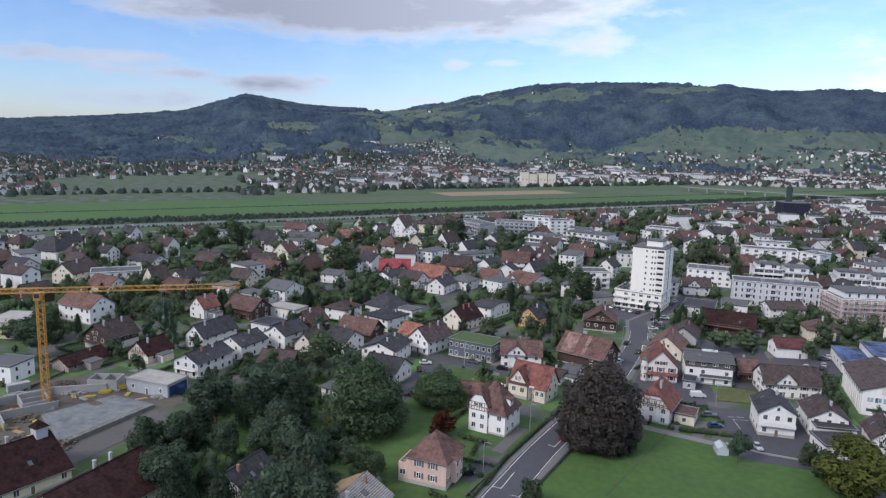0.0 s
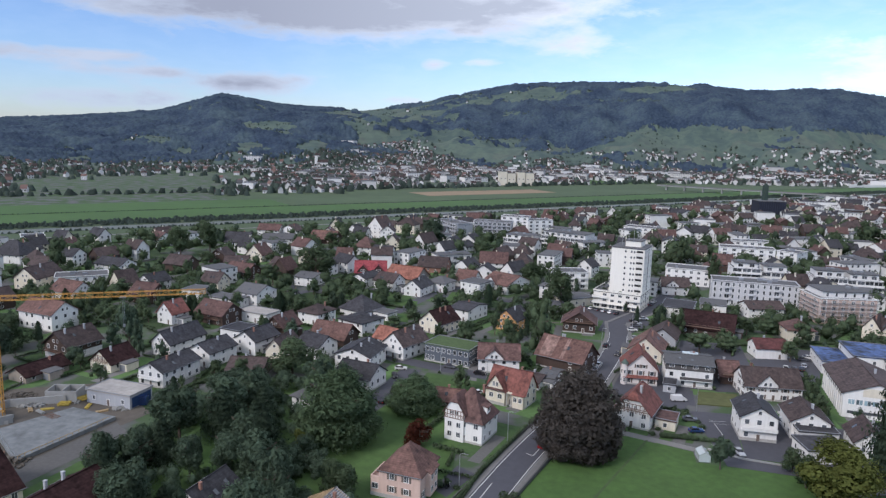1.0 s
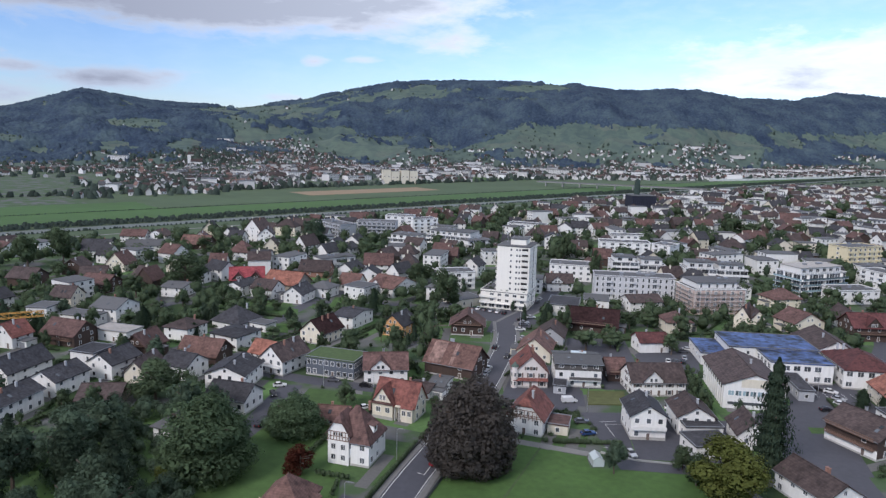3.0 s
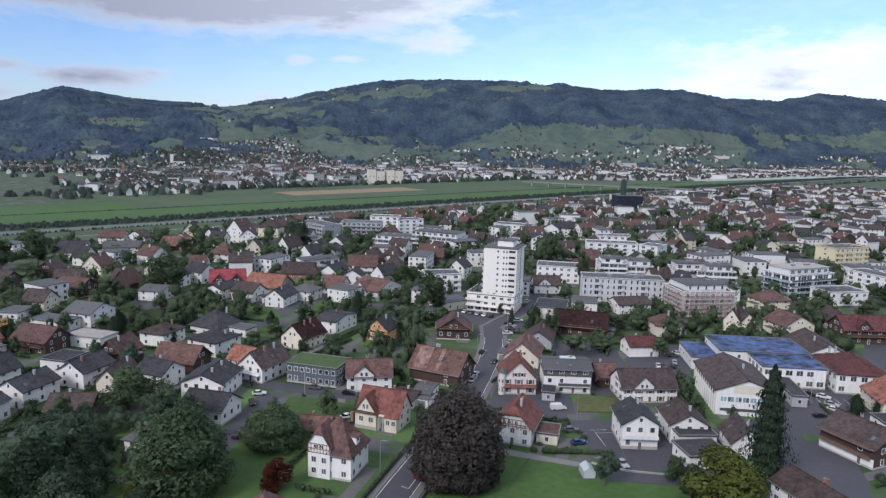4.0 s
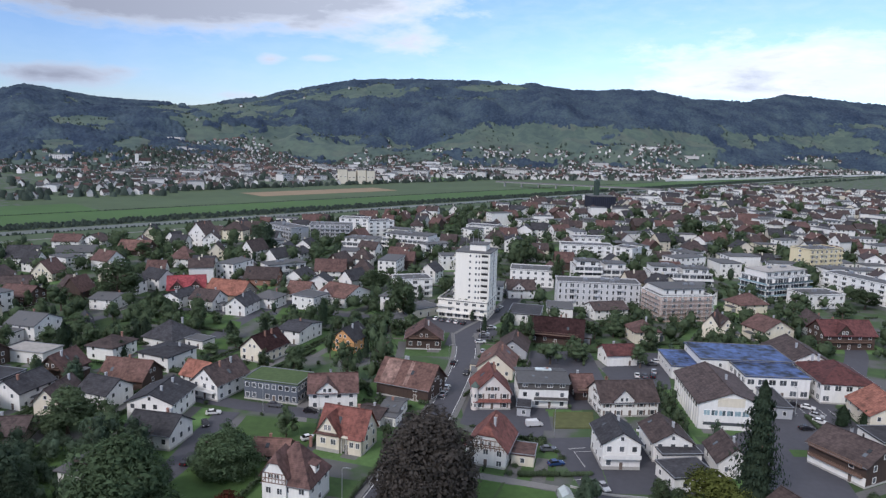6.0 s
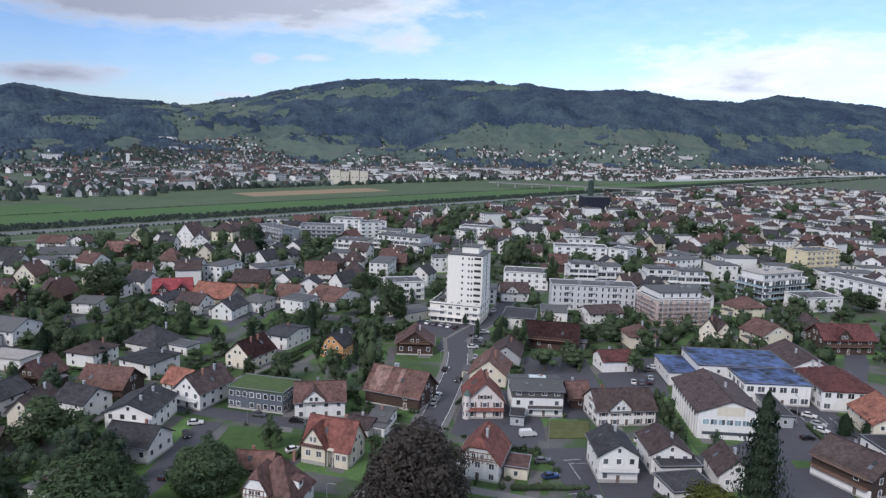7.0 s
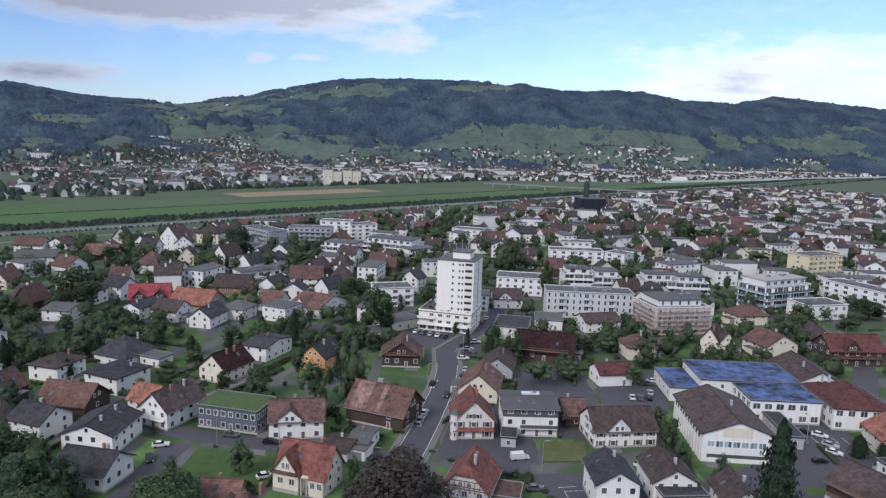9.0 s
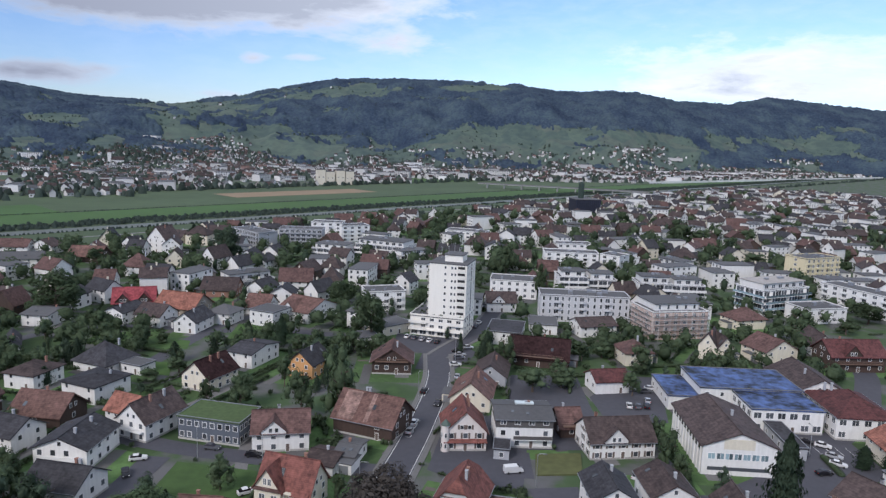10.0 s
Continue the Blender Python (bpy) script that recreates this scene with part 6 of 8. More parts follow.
house(-143.6, 218.5, -9, 9.4, 10.0, 6.4, 6.8, "flat", "dark", "white")
house(-133.4, 214.6, -12, 9.8, 12.8, 5.6, 8.6, "g", "dark", "white")
house(-121.0, 211.7, 1, 7.0, 13.0, 4.4, 8, "g", "brown", "cream")
house(-110.1, 217.0, -17, 10.9, 10.0, 5, 8, "a", "dark", "white")
house(-140.8, 197.4, -10, 10.0, 13.0, 5.5, 8.2, "g", "dark", "white")
house(-87.5, 170.3, -12, 8.9, 10.0, 5.5, 8, "hip", "grey", "white")
house(-169.4, 243.3, -12, 15.5, 11.0, 5, 9, "a", "redbrown", "darkwood")
house(-154.8, 251.0, -10, 16.0, 9.0, 4, 4.3, "flat", "pale", "white")
house(-173.0, 279.0, -10, 13.0, 14.0, 6, 9, "a", "grey", "white")
house(-181.5, 268.5, -10, 17.0, 9.0, 4, 4.3, "flat", "grey", "white")
house(-198.9, 350.5, -12, 10.4, 14.0, 3.6, 8.4, "a", "brown", "white")
house(-168.3, 326.3, -5, 11.6, 14.7, 5, 6.4, "a", "grey", "white")
house(-159.4, 290.8, 32, 4.7, 18.0, 2.8, 5.6, "g", "dark", "white")
house(-229.4, 375.8, -3, 11.4, 12.0, 5, 11, "g", "redbrown", "cream")
house(-226.9, 346.7, 23, 13.2, 11.0, 4, 8, "a", "brown", "cream")
house(-247.3, 361.5, 5, 11.1, 11.0, 5, 9, "g", "brown", "darkwood")
house(-269.0, 414.8, 13, 17.3, 12.0, 5, 11, "a", "dark", "white")
house(-247.8, 433.2, 19, 22.3, 12.0, 6, 9, "a", "grey", "white")
house(-279.8, 476.4, 7, 17.8, 11.0, 5, 9, "a", "redbrown", "white")
house(-263.8, 481.7, -5, 15.3, 11.0, 5, 9, "g", "brown", "white")
house(-224.9, 461.4, 1, 19.5, 15.0, 4, 9, "a", "rust", "darkwood")
house(-231.0, 479.6, 15, 11.6, 10.0, 5, 9, "g", "redbrown", "cream")
house(-176.5, 389.3, 12, 9.4, 12.0, 5, 10, "a", "redbrown", "white")
house(-177.6, 426.3, -3, 13.2, 12.0, 6, 12, "hip", "redbrown", "white")
house(-144.4, 353.2, 21, 17.0, 14.0, 5, 10, "a", "brightred", "darkwood", cross=2)
house(-121.9, 351.8, -12, 19.5, 15.0, 4, 9, "a", "orange", "wood")
house(-139.2, 333.7, -14, 9.0, 14.0, 5.4, 7.4, "g", "dark", "white")
house(-124.8, 331.3, -16, 12.5, 11.0, 5, 8.6, "a", "brown", "white")
house(-106.8, 325.8, -9, 9.4, 14.2, 5, 8.4, "g", "dark", "white")
house(-98.6, 338.8, -14, 11.4, 11.0, 5.2, 7.6, "hip", "grey", "white")
house(-197.6, 504.0, -18, 14.8, 14.0, 9, 17, "g", "brown", "white")
house(-186.1, 490.8, 15, 10.4, 14.0, 8, 12.5, "g", "brown", "white")
house(-186.1, 537.6, -6, 16.4, 12.0, 8, 13, "hip", "brown", "cream")
house(-137.2, 413.3, 29, 12.5, 12.0, 6, 8.6, "g", "grey", "wood")
house(-116.9, 387.0, 2, 17.3, 13.0, 4, 9, "a", "brown", "brick")
house(-88.2, 356.6, -8, 11.0, 12.0, 4, 8.5, "a", "rust", "white")
house(-65.9, 352.7, -27, 17.1, 21.3, 5, 9, "a", "rust", "white", cross=1)
house(-40.8, 341.4, -12, 8.3, 11.0, 7.6, 9, "hip", "grey", "white")
house(-28.5, 333.6, 43, 17.6, 11.0, 3.8, 4.1, "flat", "grey", "cream")
house(-34.9, 315.4, 24, 7.9, 9.0, 3.6, 3.9, "flat", "grey", "white")
house(-25.2, 682.0, 5, 20.6, 14.0, 4, 9.5, "g", "redbrown", "darkwood")
house(37.3, 488.9, 3, 12.2, 12.0, 5, 9.5, "hip", "redbrown", "white")
house(20.7, 380.4, 6, 14.0, 12.0, 5, 8.8, "a", "brown", "white", cross=1)
house(20.8, 330.5, -9, 13.8, 18.5, 5, 5.4, "flat", "dark", "white")
house(37.5, 346.2, -5, 11.8, 14.0, 4, 4.3, "flat", "grey", "white")
house(31.6, 302.6, -10, 21.0, 14.5, 4, 9.4, "a", "maroon", "darkwood")
house(51.1, 276.5, 13, 11.6, 9.0, 4.6, 7, "a", "deepred", "white")
house(67.1, 307.5, 10, 10.5, 11.0, 5.4, 8.6, "hip", "redbrown", "cream")
house(58.6, 344.1, 18, 16.6, 11.0, 5, 7.4, "a", "brown", "white")
house(98.8, 316.9, -29, 6.6, 12.0, 6.5, 11, "g", "brown", "cream")
house(102.0, 315.7, 3, 6.4, 11.0, 6, 10, "g", "brown", "cream")
house(122.6, 319.5, 20, 15.2, 13.0, 5, 9, "g", "redbrown", "cream")
house(131.2, 367.2, 19, 15.1, 12.0, 5, 9, "hip", "redbrown", "cream")
house(146.1, 331.1, -4, 7.4, 15.0, 5, 9, "g", "brown", "white")
house(148.8, 311.8, 6, 21.2, 12.0, 6.6, 11, "a", "deepred", "darkwood", cross=1)
house(-61.4, 228.5, -11, 17.6, 11.0, 6.2, 6.5, "flat", "green", "slate", fine=1)
balcony_house = house(35.2, 196.6, 4, 9.4, 12.0, 7.2, 10.0, "g", "dark", "white", fine=1)
house(119.8, 229.0, -4, 14.0, 15.0, 5.4, 9.6, "g", "orange", "cream")
house(112.2, 213.6, 6, 9.0, 11.0, 2.9, 3.2, "flat", "dark", "white", name="garage", label="low white garage with a dark flat roof")
house(49.2, 202.2, 4, 9.9, 12.0, 5.6, 8.4, "g", "brown", "white", fine=1)
house(50.5, 195.2, 8, 10.1, 6.0, 4, 4.3, "flat", "dark", "white")
house(50.0, 186.1, 14, 10.6, 9.0, 3.4, 3.7, "flat", "dark", "white")
house(43.9, 230.8, 10, 17.4, 12.0, 5, 9.2, "a", "brown", "white", cross=1, fine=1, shutters=1)
house(19.4, 235.1, 3, 15.0, 13.0, 8.2, 9.4, "a", "grey", "white", fine=1,clad=1)
red_house = house(3.6, 231.2, 6, 11.0, 12.0, 5.6, 11, "g", "red", "blush", fine=1,shutters=1,skirt=1)
house(6.6, 260.0, -8, 12.0, 15.5, 4.2, 9, "g", "rust", "cream")
house(13.2, 281.0, -8, 10.5, 15.0, 4, 7.6, "g", "brown", "grey")
house(32.7, 241.4, 9, 6.2, 10.0, 3.6, 7, "a", "redbrown", "darkwood")
house(62.8, 194.5, -1, 8.1, 11.0, 4.6, 8, "g", "brown", "white")
house(13.7, 224.3, -5, 3.9, 6.0, 2.6, 2.9, "flat", "dark", "grey")
house(-122.3, 191.4, 13, 11.5, 11, 3, 5.6, "a", "brown", "wood")
house(115.0, 275.0, 88, 23.0, 17, 6.6, 10.8, "a", "brown", "white")
house(117.4, 253.5, 88, 21.0, 17, 7, 11, "hip", "deepred", "white", fine=1, dormers=0, glazing=(2.0, 1.8))
chalet = house(94.8, 197.1, -61, 15.1, 13.5, 6, 9.5, "a", "brown", "darkwood", fine=1,dormers=0)
house(68.5, 163.7, -68, 15.0, 10, 5, 8, "a", "brown", "white", fine=1,dormers=0)
house(-255.3, 252.3, -8, 15.5, 12, 5, 9, "a", "rust", "white")
house(-227.2, 211.7, -7, 19.0, 12.0, 7.4, 11.4, "a", "rust", "white", fine=1, dormers=0)
timbered = house(-190.5, 186.6, -10, 12.0, 13.5, 5.6, 10, "g", "brown", "darkwood", fine=1, dormers=0, label="dark timbered house over a white rendered ground floor")
house(-168.2, 181.1, -8, 9.6, 11.0, 3.4, 7.2, "g", "maroon", "cream", timber=1)
house(-160.0, 204.6, -8, 8.8, 17.5, 5, 9, "g", "dark", "white")
house(-184.2, 165.8, -8, 8.4, 15.0, 2.8, 5, "g", "maroon", "wood")
house(-284.1, 313.3, -6, 19.1, 12, 5, 8, "a", "dark", "white")
house(-356.5, 313.1, 4, 19.0, 13.0, 6, 13, "hip", "dark", "white")
house(-331.0, 270.4, -4, 12.4, 12, 5, 9, "a", "dark", "white")
house(-291.0, 268.0, 6, 12.5, 19.0, 6, 11, "g", "brown", "cream")
house(-316.5, 296.1, -6, 11.7, 12, 5, 9, "a", "brown", "white")
house(-203.1, 541.9, -12, 11.8, 12, 5, 9, "a", "brown", "cream")
house(-236.0, 186.0, 16, 16.0, 17.0, 6, 6.3, "flat", "pale", "yellow")
house(-186.6, 235.9, -10, 8.4, 9, 5, 9.4, "g", "red", "white")
house(-200.1, 271.0, 2, 9.0, 10.5, 6, 6.3, "flat", "grey", "white")
house(-207.0, 295.9, -2, 10.4, 10, 5, 9, "a", "brown", "cream")
house(-209.9, 325.8, -8, 15.3, 12, 5, 8.5, "a", "redbrown", "darkwood")
house(-253.1, 330.4, -4, 14.5, 12, 5, 9, "a", "brown", "darkwood")
house(-220.4, 262.2, -6, 12.8, 11, 5, 9, "a", "redbrown", "darkwood")
house(-234.3, 283.7, -12, 10.6, 12, 5, 8.5, "g", "dark", "white")
block(-146.5, 535.9, -42, 36.0, 15.0, 12, "slab")
block(-116.4, 553.9, 4, 31.1, 15.0, 12, "slab")
block(-102.8, 581.8, -0, 23.6, 14.0, 14, "blk")
block(-84.5, 583.5, 32, 23.0, 14.0, 12, "blk")
block(-84.0, 510.0, -14, 25.0, 18.0, 8.7, "ter")
block(-50.0, 514.0, -20, 36.0, 20.0, 12.0, "ter")
block(-113.0, 411.9, 40, 25.7, 15.0, 7, "ter")
block(-35.1, 374.1, 20, 18.3, 13.0, 9, "blk")
block(-31.9, 499.3, 37, 23.8, 14.0, 8, "ter")
block(5.0, 600.2, -16, 31.9, 16.0, 9, "blk")
block(29.4, 412.7, -6, 24.1, 16.0, 9, "par")
block(58.0, 368.0, -1, 40.0, 13.0, 12.0, "tall")
block(60.1, 419.4, 4, 15.1, 14.0, 13.5, "ter")
block(75.8, 422.0, 4, 15.1, 14.0, 12.3, "ter")
block(102.1, 415.5, 2, 17.1, 14.0, 13.0, "ter")
block(119.9, 417.9, 2, 17.1, 14.0, 11.8, "ter")
block(71.6, 499.1, -1, 34.3, 14.0, 11, "blk")
block(99.0, 493.3, -38, 13.6, 14.0, 11, "blk")
block(159.0, 402.5, 27, 32.0, 17.0, 15.5, "gls")
block(212.5, 472.0, 25, 28.0, 15.0, 18.0, "yel")
block(208.9, 405.7, -66, 44.0, 13.0, 11.3, "blk")
block(208.2, 439.7, 7, 18.4, 13.0, 11.0, "ter")
block(227.0, 443.7, 7, 18.4, 13.0, 9.8, "ter")
block(172.8, 385.2, 16, 22.5, 14.5, 7, "par")
block(-401.0, 367.5, 50, 14.0, 16.0, 6, "par")
block(-271.9, 275.9, 42, 24.0, 14.0, 6, "par")
block(92.0, 350.0, 14, 25.5, 19.0, 14.5, "sca")
block(306.0, 710.4, 16, 18.1, 16.0, 10.0, "ter")
block(323.7, 717.2, 16, 18.1, 16.0, 8.8, "ter")
block(342.2, 720.8, 16, 18.1, 16.0, 10.6, "ter")
block(302.7, 802.5, 17, 16.0, 16.0, 10.0, "ter")
block(318.2, 809.0, 17, 16.0, 16.0, 8.8, "ter")
block(334.7, 812.6, 17, 16.0, 16.0, 10.6, "ter")
tree(-10.9, 168.0, 22.6, 25.0, "beech")
tree(-72.5, 153.3, 20.0, 26.1, "linden")
tree(-59.2, 178.7, 11.1, 17.8, "linden")
tree(-50.7, 156.9, 7.6, 10.3, "maple")
tree(-105.0, 163.0, 13.0, 16.0, "round")
tree(-116.3, 170.6, 9.2, 20.7, "round")
tree(-108.4, 195.0, 12.9, 19.0, "broad")
tree(-92.8, 185.8, 11.9, 12.8, "broad")
tree(61.6, 174.6, 29.9, 13.5, "spruce")
tree(49.5, 162.6, 14.0, 24.0, "lime")
tree(42.8, 166.5, 8.6, 9.2, "broad")
tree(41.2, 174.2, 6.8, 6.5, "broad")
tree(24.0, 169.5, 9.6, 7.1, "round")
tree(-31.7, 243.5, 23.0, 12.5, "broad")
tree(-42.7, 241.7, 15.1, 11.4, "broad")
tree(-65.8, 307.1, 12.5, 5.9, "cypress")
tree(-33.3, 318.1, 21.3, 18.2, "broad")
tree(-170.1, 336.0, 20.9, 27.7, "broad")
tree(-116.6, 302.3, 10.7, 13.3, "broad")
tree(-132.8, 304.2, 8.3, 10.5, "broad")
tree(-308.1, 430.7, 16.2, 22.4, "broad")
tree(-246.8, 483.5, 11.4, 14.1, "broad")
tree(-143.8, 469.5, 23.3, 26.1, "round")
tree(-198.6, 557.8, 11.2, 12.5, "spruce")
tree(-184.6, 314.2, 12.8, 15.1, "broad")
tree(-150.1, 261.2, 11.2, 5.7, "cypress")
tree(-160.1, 267.9, 7.4, 12.4, "broad")
tree(-126.7, 257.2, 6.2, 8.1, "spruce")
tree(-108.2, 261.8, 3.4, 7.1, "broad")
tree(18.8, 290.9, 13.7, 9.2, "broad")
tree(26.0, 270.5, 9.2, 16.0, "broad")
tree(36.0, 275.5, 8.4, 12.5, "broad")
tree(47.4, 305.1, 8.4, 11.0, "broad")
tree(56.0, 310.1, 9.5, 12.5, "broad")
tree(174.7, 607.7, 25.7, 32.0, "broad")
tree(188.9, 598.7, 18.8, 26.6, "broad")
tree(207.8, 539.3, 9.3, 29.2, "broad")
tree(147.1, 345.8, 16.1, 16.9, "broad")
tree(195.5, 380.6, 10.9, 21.4, "broad")
tree(27.9, 458.5, 22.1, 17.0, "broad")
tree(43.1, 404.0, 21.0, 11.7, "broad")
tree(102.7, 305.7, 9.9, 6.7, "broad")
tree(2.2, 309.3, 7.6, 4.4, "spruce")
tree(-56.0, 378.5, 12.5, 18.3, "broad")
tree(-34.6, 395.1, 13.0, 14.3, "broad")
tree(-22.3, 548.8, 15.6, 17.8, "broad")
tree(58.2, 270.8, 8.7, 8.7, "broad")
tree(54.7, 219.6, 12.3, 7.9, "broad")
tree(55.3, 209.4, 10.1, 6.7, "broad")
tree(56.1, 236.0, 8.6, 7.2, "broad")
tree(-51.0, 199.6, 9.3, 7.9, "broad")
tree(-250.0, 348.8, 9.0, 15.6, "broad")
tree(-212.8, 447.7, 11.3, 16.0, "broad")
tree(-169.7, 426.2, 9.0, 18.5, "broad")
tree(-42.4, 282.5, 9.4, 8.9, "broad")
tree(-62.0, 247.6, 11.4, 10.9, "broad")
tree(-53.7, 265.5, 11.1, 7.4, "broad")
tree(36.1, 284.7, 8.1, 9.0, "broad")
tree(10.8, 291.9, 9.6, 4.6, "spruce")
tree(143.3, 315.4, 9.8, 8.3, "broad")
tree(-110.7, 132.3, 4.8, 4.0, "lime")
tree(-78.3, 144.0, 6.4, 5.4, "lime")
tree(-110.0, 138.0, 17.4, 17.9, "round")
tree(-105.2, 151.0, 14.6, 17.1, "round")
tree(-80.8, 131.0, 16.5, 12.5, "spruce")
tree(-70.5, 136.5, 5.6, 8.5, "round")
tree(-66.0, 131.5, 6.2, 8.0, "round")
tree(-75.5, 141.5, 6.5, 8.0, "round")
tree(-69.3, 115.6, 15.5, 12.7, "round")
tree(-59.8, 126.5, 9.7, 11.3, "broad")
tree(-108.5, 121.4, 11.5, 12.3, "round")
tree(-97.0, 104.2, 14.9, 16.5, "round")
tree(-105.3, 107.7, 16.1, 8.0, "spruce")
tree(-89.5, 105.8, 8.1, 7.4, "spruce")
tree(-215.5, 181.5, 15.1, 18.2, "broad")
tree(-229.7, 179.3, 8.7, 15.0, "broad")
tree(-174.4, 195.6, 20.5, 12.5, "round")
tree(-181.0, 176.5, 8.0, 9.0, "round")
tree(-202.5, 165.5, 17.0, 20.0, "round")
tree(-193.5, 158.5, 5.5, 8.0, "round")
tree(-168.6, 193.5, 15.1, 6.6, "round")
tree(-188.9, 250.3, 7.9, 4.3, "cypress")
tree(-180.6, 242.8, 8.9, 4.2, "cypress")
tree(-236.6, 264.8, 9.5, 13.5, "broad")
tree(-302.6, 291.4, 24.0, 14.4, "broad")
tree(-280.8, 366.0, 20.5, 22.1, "broad")
tree(-271.2, 383.5, 21.9, 18.5, "broad")
tree(-234.5, 235.5, 6.5, 6.9, "spruce")
tree(-157.3, 283.0, 8.4, 11.2, "broad")
tree(-228.8, 238.1, 7.9, 8.5, "spruce")
tree(-117.5, 227.6, 5.7, 6.7, "broad")
tree(-65.2, 183.7, 7.3, 10.3, "broad")
tree(-21.7, 129.1, 7.2, 7.1, "broad")
tree(64.3, 309.9, 5.0, 7.5, "broad")
tree(198.0, 563.0, 13.2, 14.6, "spruce")
tree(-108.6, 412.1, 8.6, 13.7, "broad")
tree(-104.5, 452.1, 11.2, 14.9, "broad")
tree(-3.5, 325.7, 5.4, 3.6, "round")
tree(-19.2, 656.9, 16.0, 18.7, "broad")
tree(117.4, 698.3, 13.9, 20.2, "broad")
tree(80.3, 760.6, 12.2, 18.8, "round")
tree(203.5, 578.5, 15.8, 20.0, "broad")
tree(330.4, 787.6, 15.3, 28.1, "broad")
tree(-110.2, 305.5, 5.2, 7.7, "broad")
tree(-91.5, 273.8, 5.8, 9.1, "broad")
tree(-97.4, 265.2, 4.6, 8.9, "broad")
tree(-72.6, 248.9, 8.4, 6.1, "broad")
tree(173.9, 359.3, 8.4, 12.8, "broad")


# ---------------------------------------------------------------- landmarks
def slab_thing(name, x, y, turn, w, d, h, wall, label, category, rows_, cols):
    t = thing(name, x, y, turn, label, category)
    bm = bmesh.new()
    box(bm, -w / 2, -d / 2, 0, w / 2, d / 2, h)
    part("wall", bm, wall, t)
    bm = bmesh.new()
    box(bm, -w / 2 - 0.3, -d / 2 - 0.3, h, w / 2 + 0.3, d / 2 + 0.3, h + 0.6)
    part("roof", bm, ROOF["grey"] if wall is not M["dark"] else M["dark"], t)
    for k in (0, 1, 3):
        m, length = facade(k, w, d)
        c = max(1, int(cols * length / w))
        for f in range(rows_):
            for i in range(c):
                window(t, m @ pose((i + 0.5) * length / c - length / 2, 0, (f + 0.5) * h / rows_), 2.2, 1.8)
    return t


black = slab_thing("office_building", 135.6, 825, 12, 29, 22, 19.8, WALL["black"], "dark navy box-shaped office building with a slim dark green tower", "building", 0, 8)
for k in range(12):
    bm = bmesh.new()
    box(bm, -13.9 + 2.4 * k, -11.5, 1, -13.2 + 2.4 * k, -11.0, 19.4)
    part("facade_fin", bm, WALL["navy"], black)
bm = bmesh.new()
box(bm, -6.4, 2, 20.4, -0.2, 7, 38.6)
bmesh.ops.bevel(bm, geom=[e for e in bm.edges if abs(e.verts[0].co.z - e.verts[1].co.z) > 1 or min(v.co.z for v in e.verts) > 38], offset=1.6, segments=3, affect="EDGES")
part("lift_tower", bm, M["green_clad"], black, "slim dark green tower with a rounded head")

for px, py, hgt in ((-236, 1185, 24), (-222, 1190, 21), (-206, 1196, 23), (-192, 1202, 22)):
    slab_thing("silo", px, py, 20, 14, 16, hgt, WALL["cream"], "pale beige grain silo block on the plain", "silo", 1, 2)


def church(x, y):
    z = hill(x, y)[0]
    t = thing("church", x, y, 25, "white village church with a stout tower on the slope", "church", z=z - 1)
    bm = bmesh.new()
    prism(bm, [(-6, 0), (6, 0), (6, 12), (0, 18), (-6, 12)], "x", -12, 12)
    part("nave", bm, WALL["white"], t)
    bm = bmesh.new()
    skin(bm, [(-12.6, -6.6, 11.6), (12.6, -6.6, 11.6), (12.6, 0, 18.4), (-12.6, 0, 18.4), (12.6, 6.6, 11.6), (-12.6, 6.6, 11.6)], [(0, 1, 2, 3), (3, 2, 4, 5)], 0.3)
    part("roof", bm, ROOF["brown"], t)
    bm = bmesh.new()
    box(bm, -19, -4, 0, -12, 4, 27)
    part("tower", bm, WALL["white"], t)
    bm = bmesh.new()
    bmesh.ops.create_cone(bm, cap_ends=True, segments=4, radius1=6.0, radius2=0.1, depth=9, matrix=Matrix.Translation((-15.5, 0, 31.5)) @ Matrix.Rotation(radians(45), 4, "Z"))
    part("spire", bm, ROOF["brown"], t)


church(-735, 1500)


def bridge():
    """A long road bridge over the river."""
    t = thing("road_bridge", 150, 1211, -16, "long pale concrete road bridge over the river plain", "bridge")
    bm = bmesh.new()
    box(bm, -130, -5, 6.5, 170, 5, 7.6)
    part("deck", bm, M["concrete"], t)
    for s in (-1, 1):
        bm = bmesh.new()
        box(bm, -130, s * 5 - 0.2, 7.6, 170, s * 5 + 0.2, 8.7)
        part("parapet", bm, M["kerb"], t)
    for k in range(10):
        bm = bmesh.new()
        box(bm, -115 + 30 * k, -3.5, 0, -113 + 30 * k, 3.5, 6.5)
        part("pier", bm, M["concrete"], t)


bridge()
t = thing("noise_barrier", 401, 1563, 41.2, "long white noise barrier along the far motorway", "barrier")
for k in range(40):
    bm = bmesh.new()
    box(bm, 34 * k, -0.3, -3, 34 * k + 33.6, 0.3, 4.6)
    part("panel", bm, WALL["white"], t)


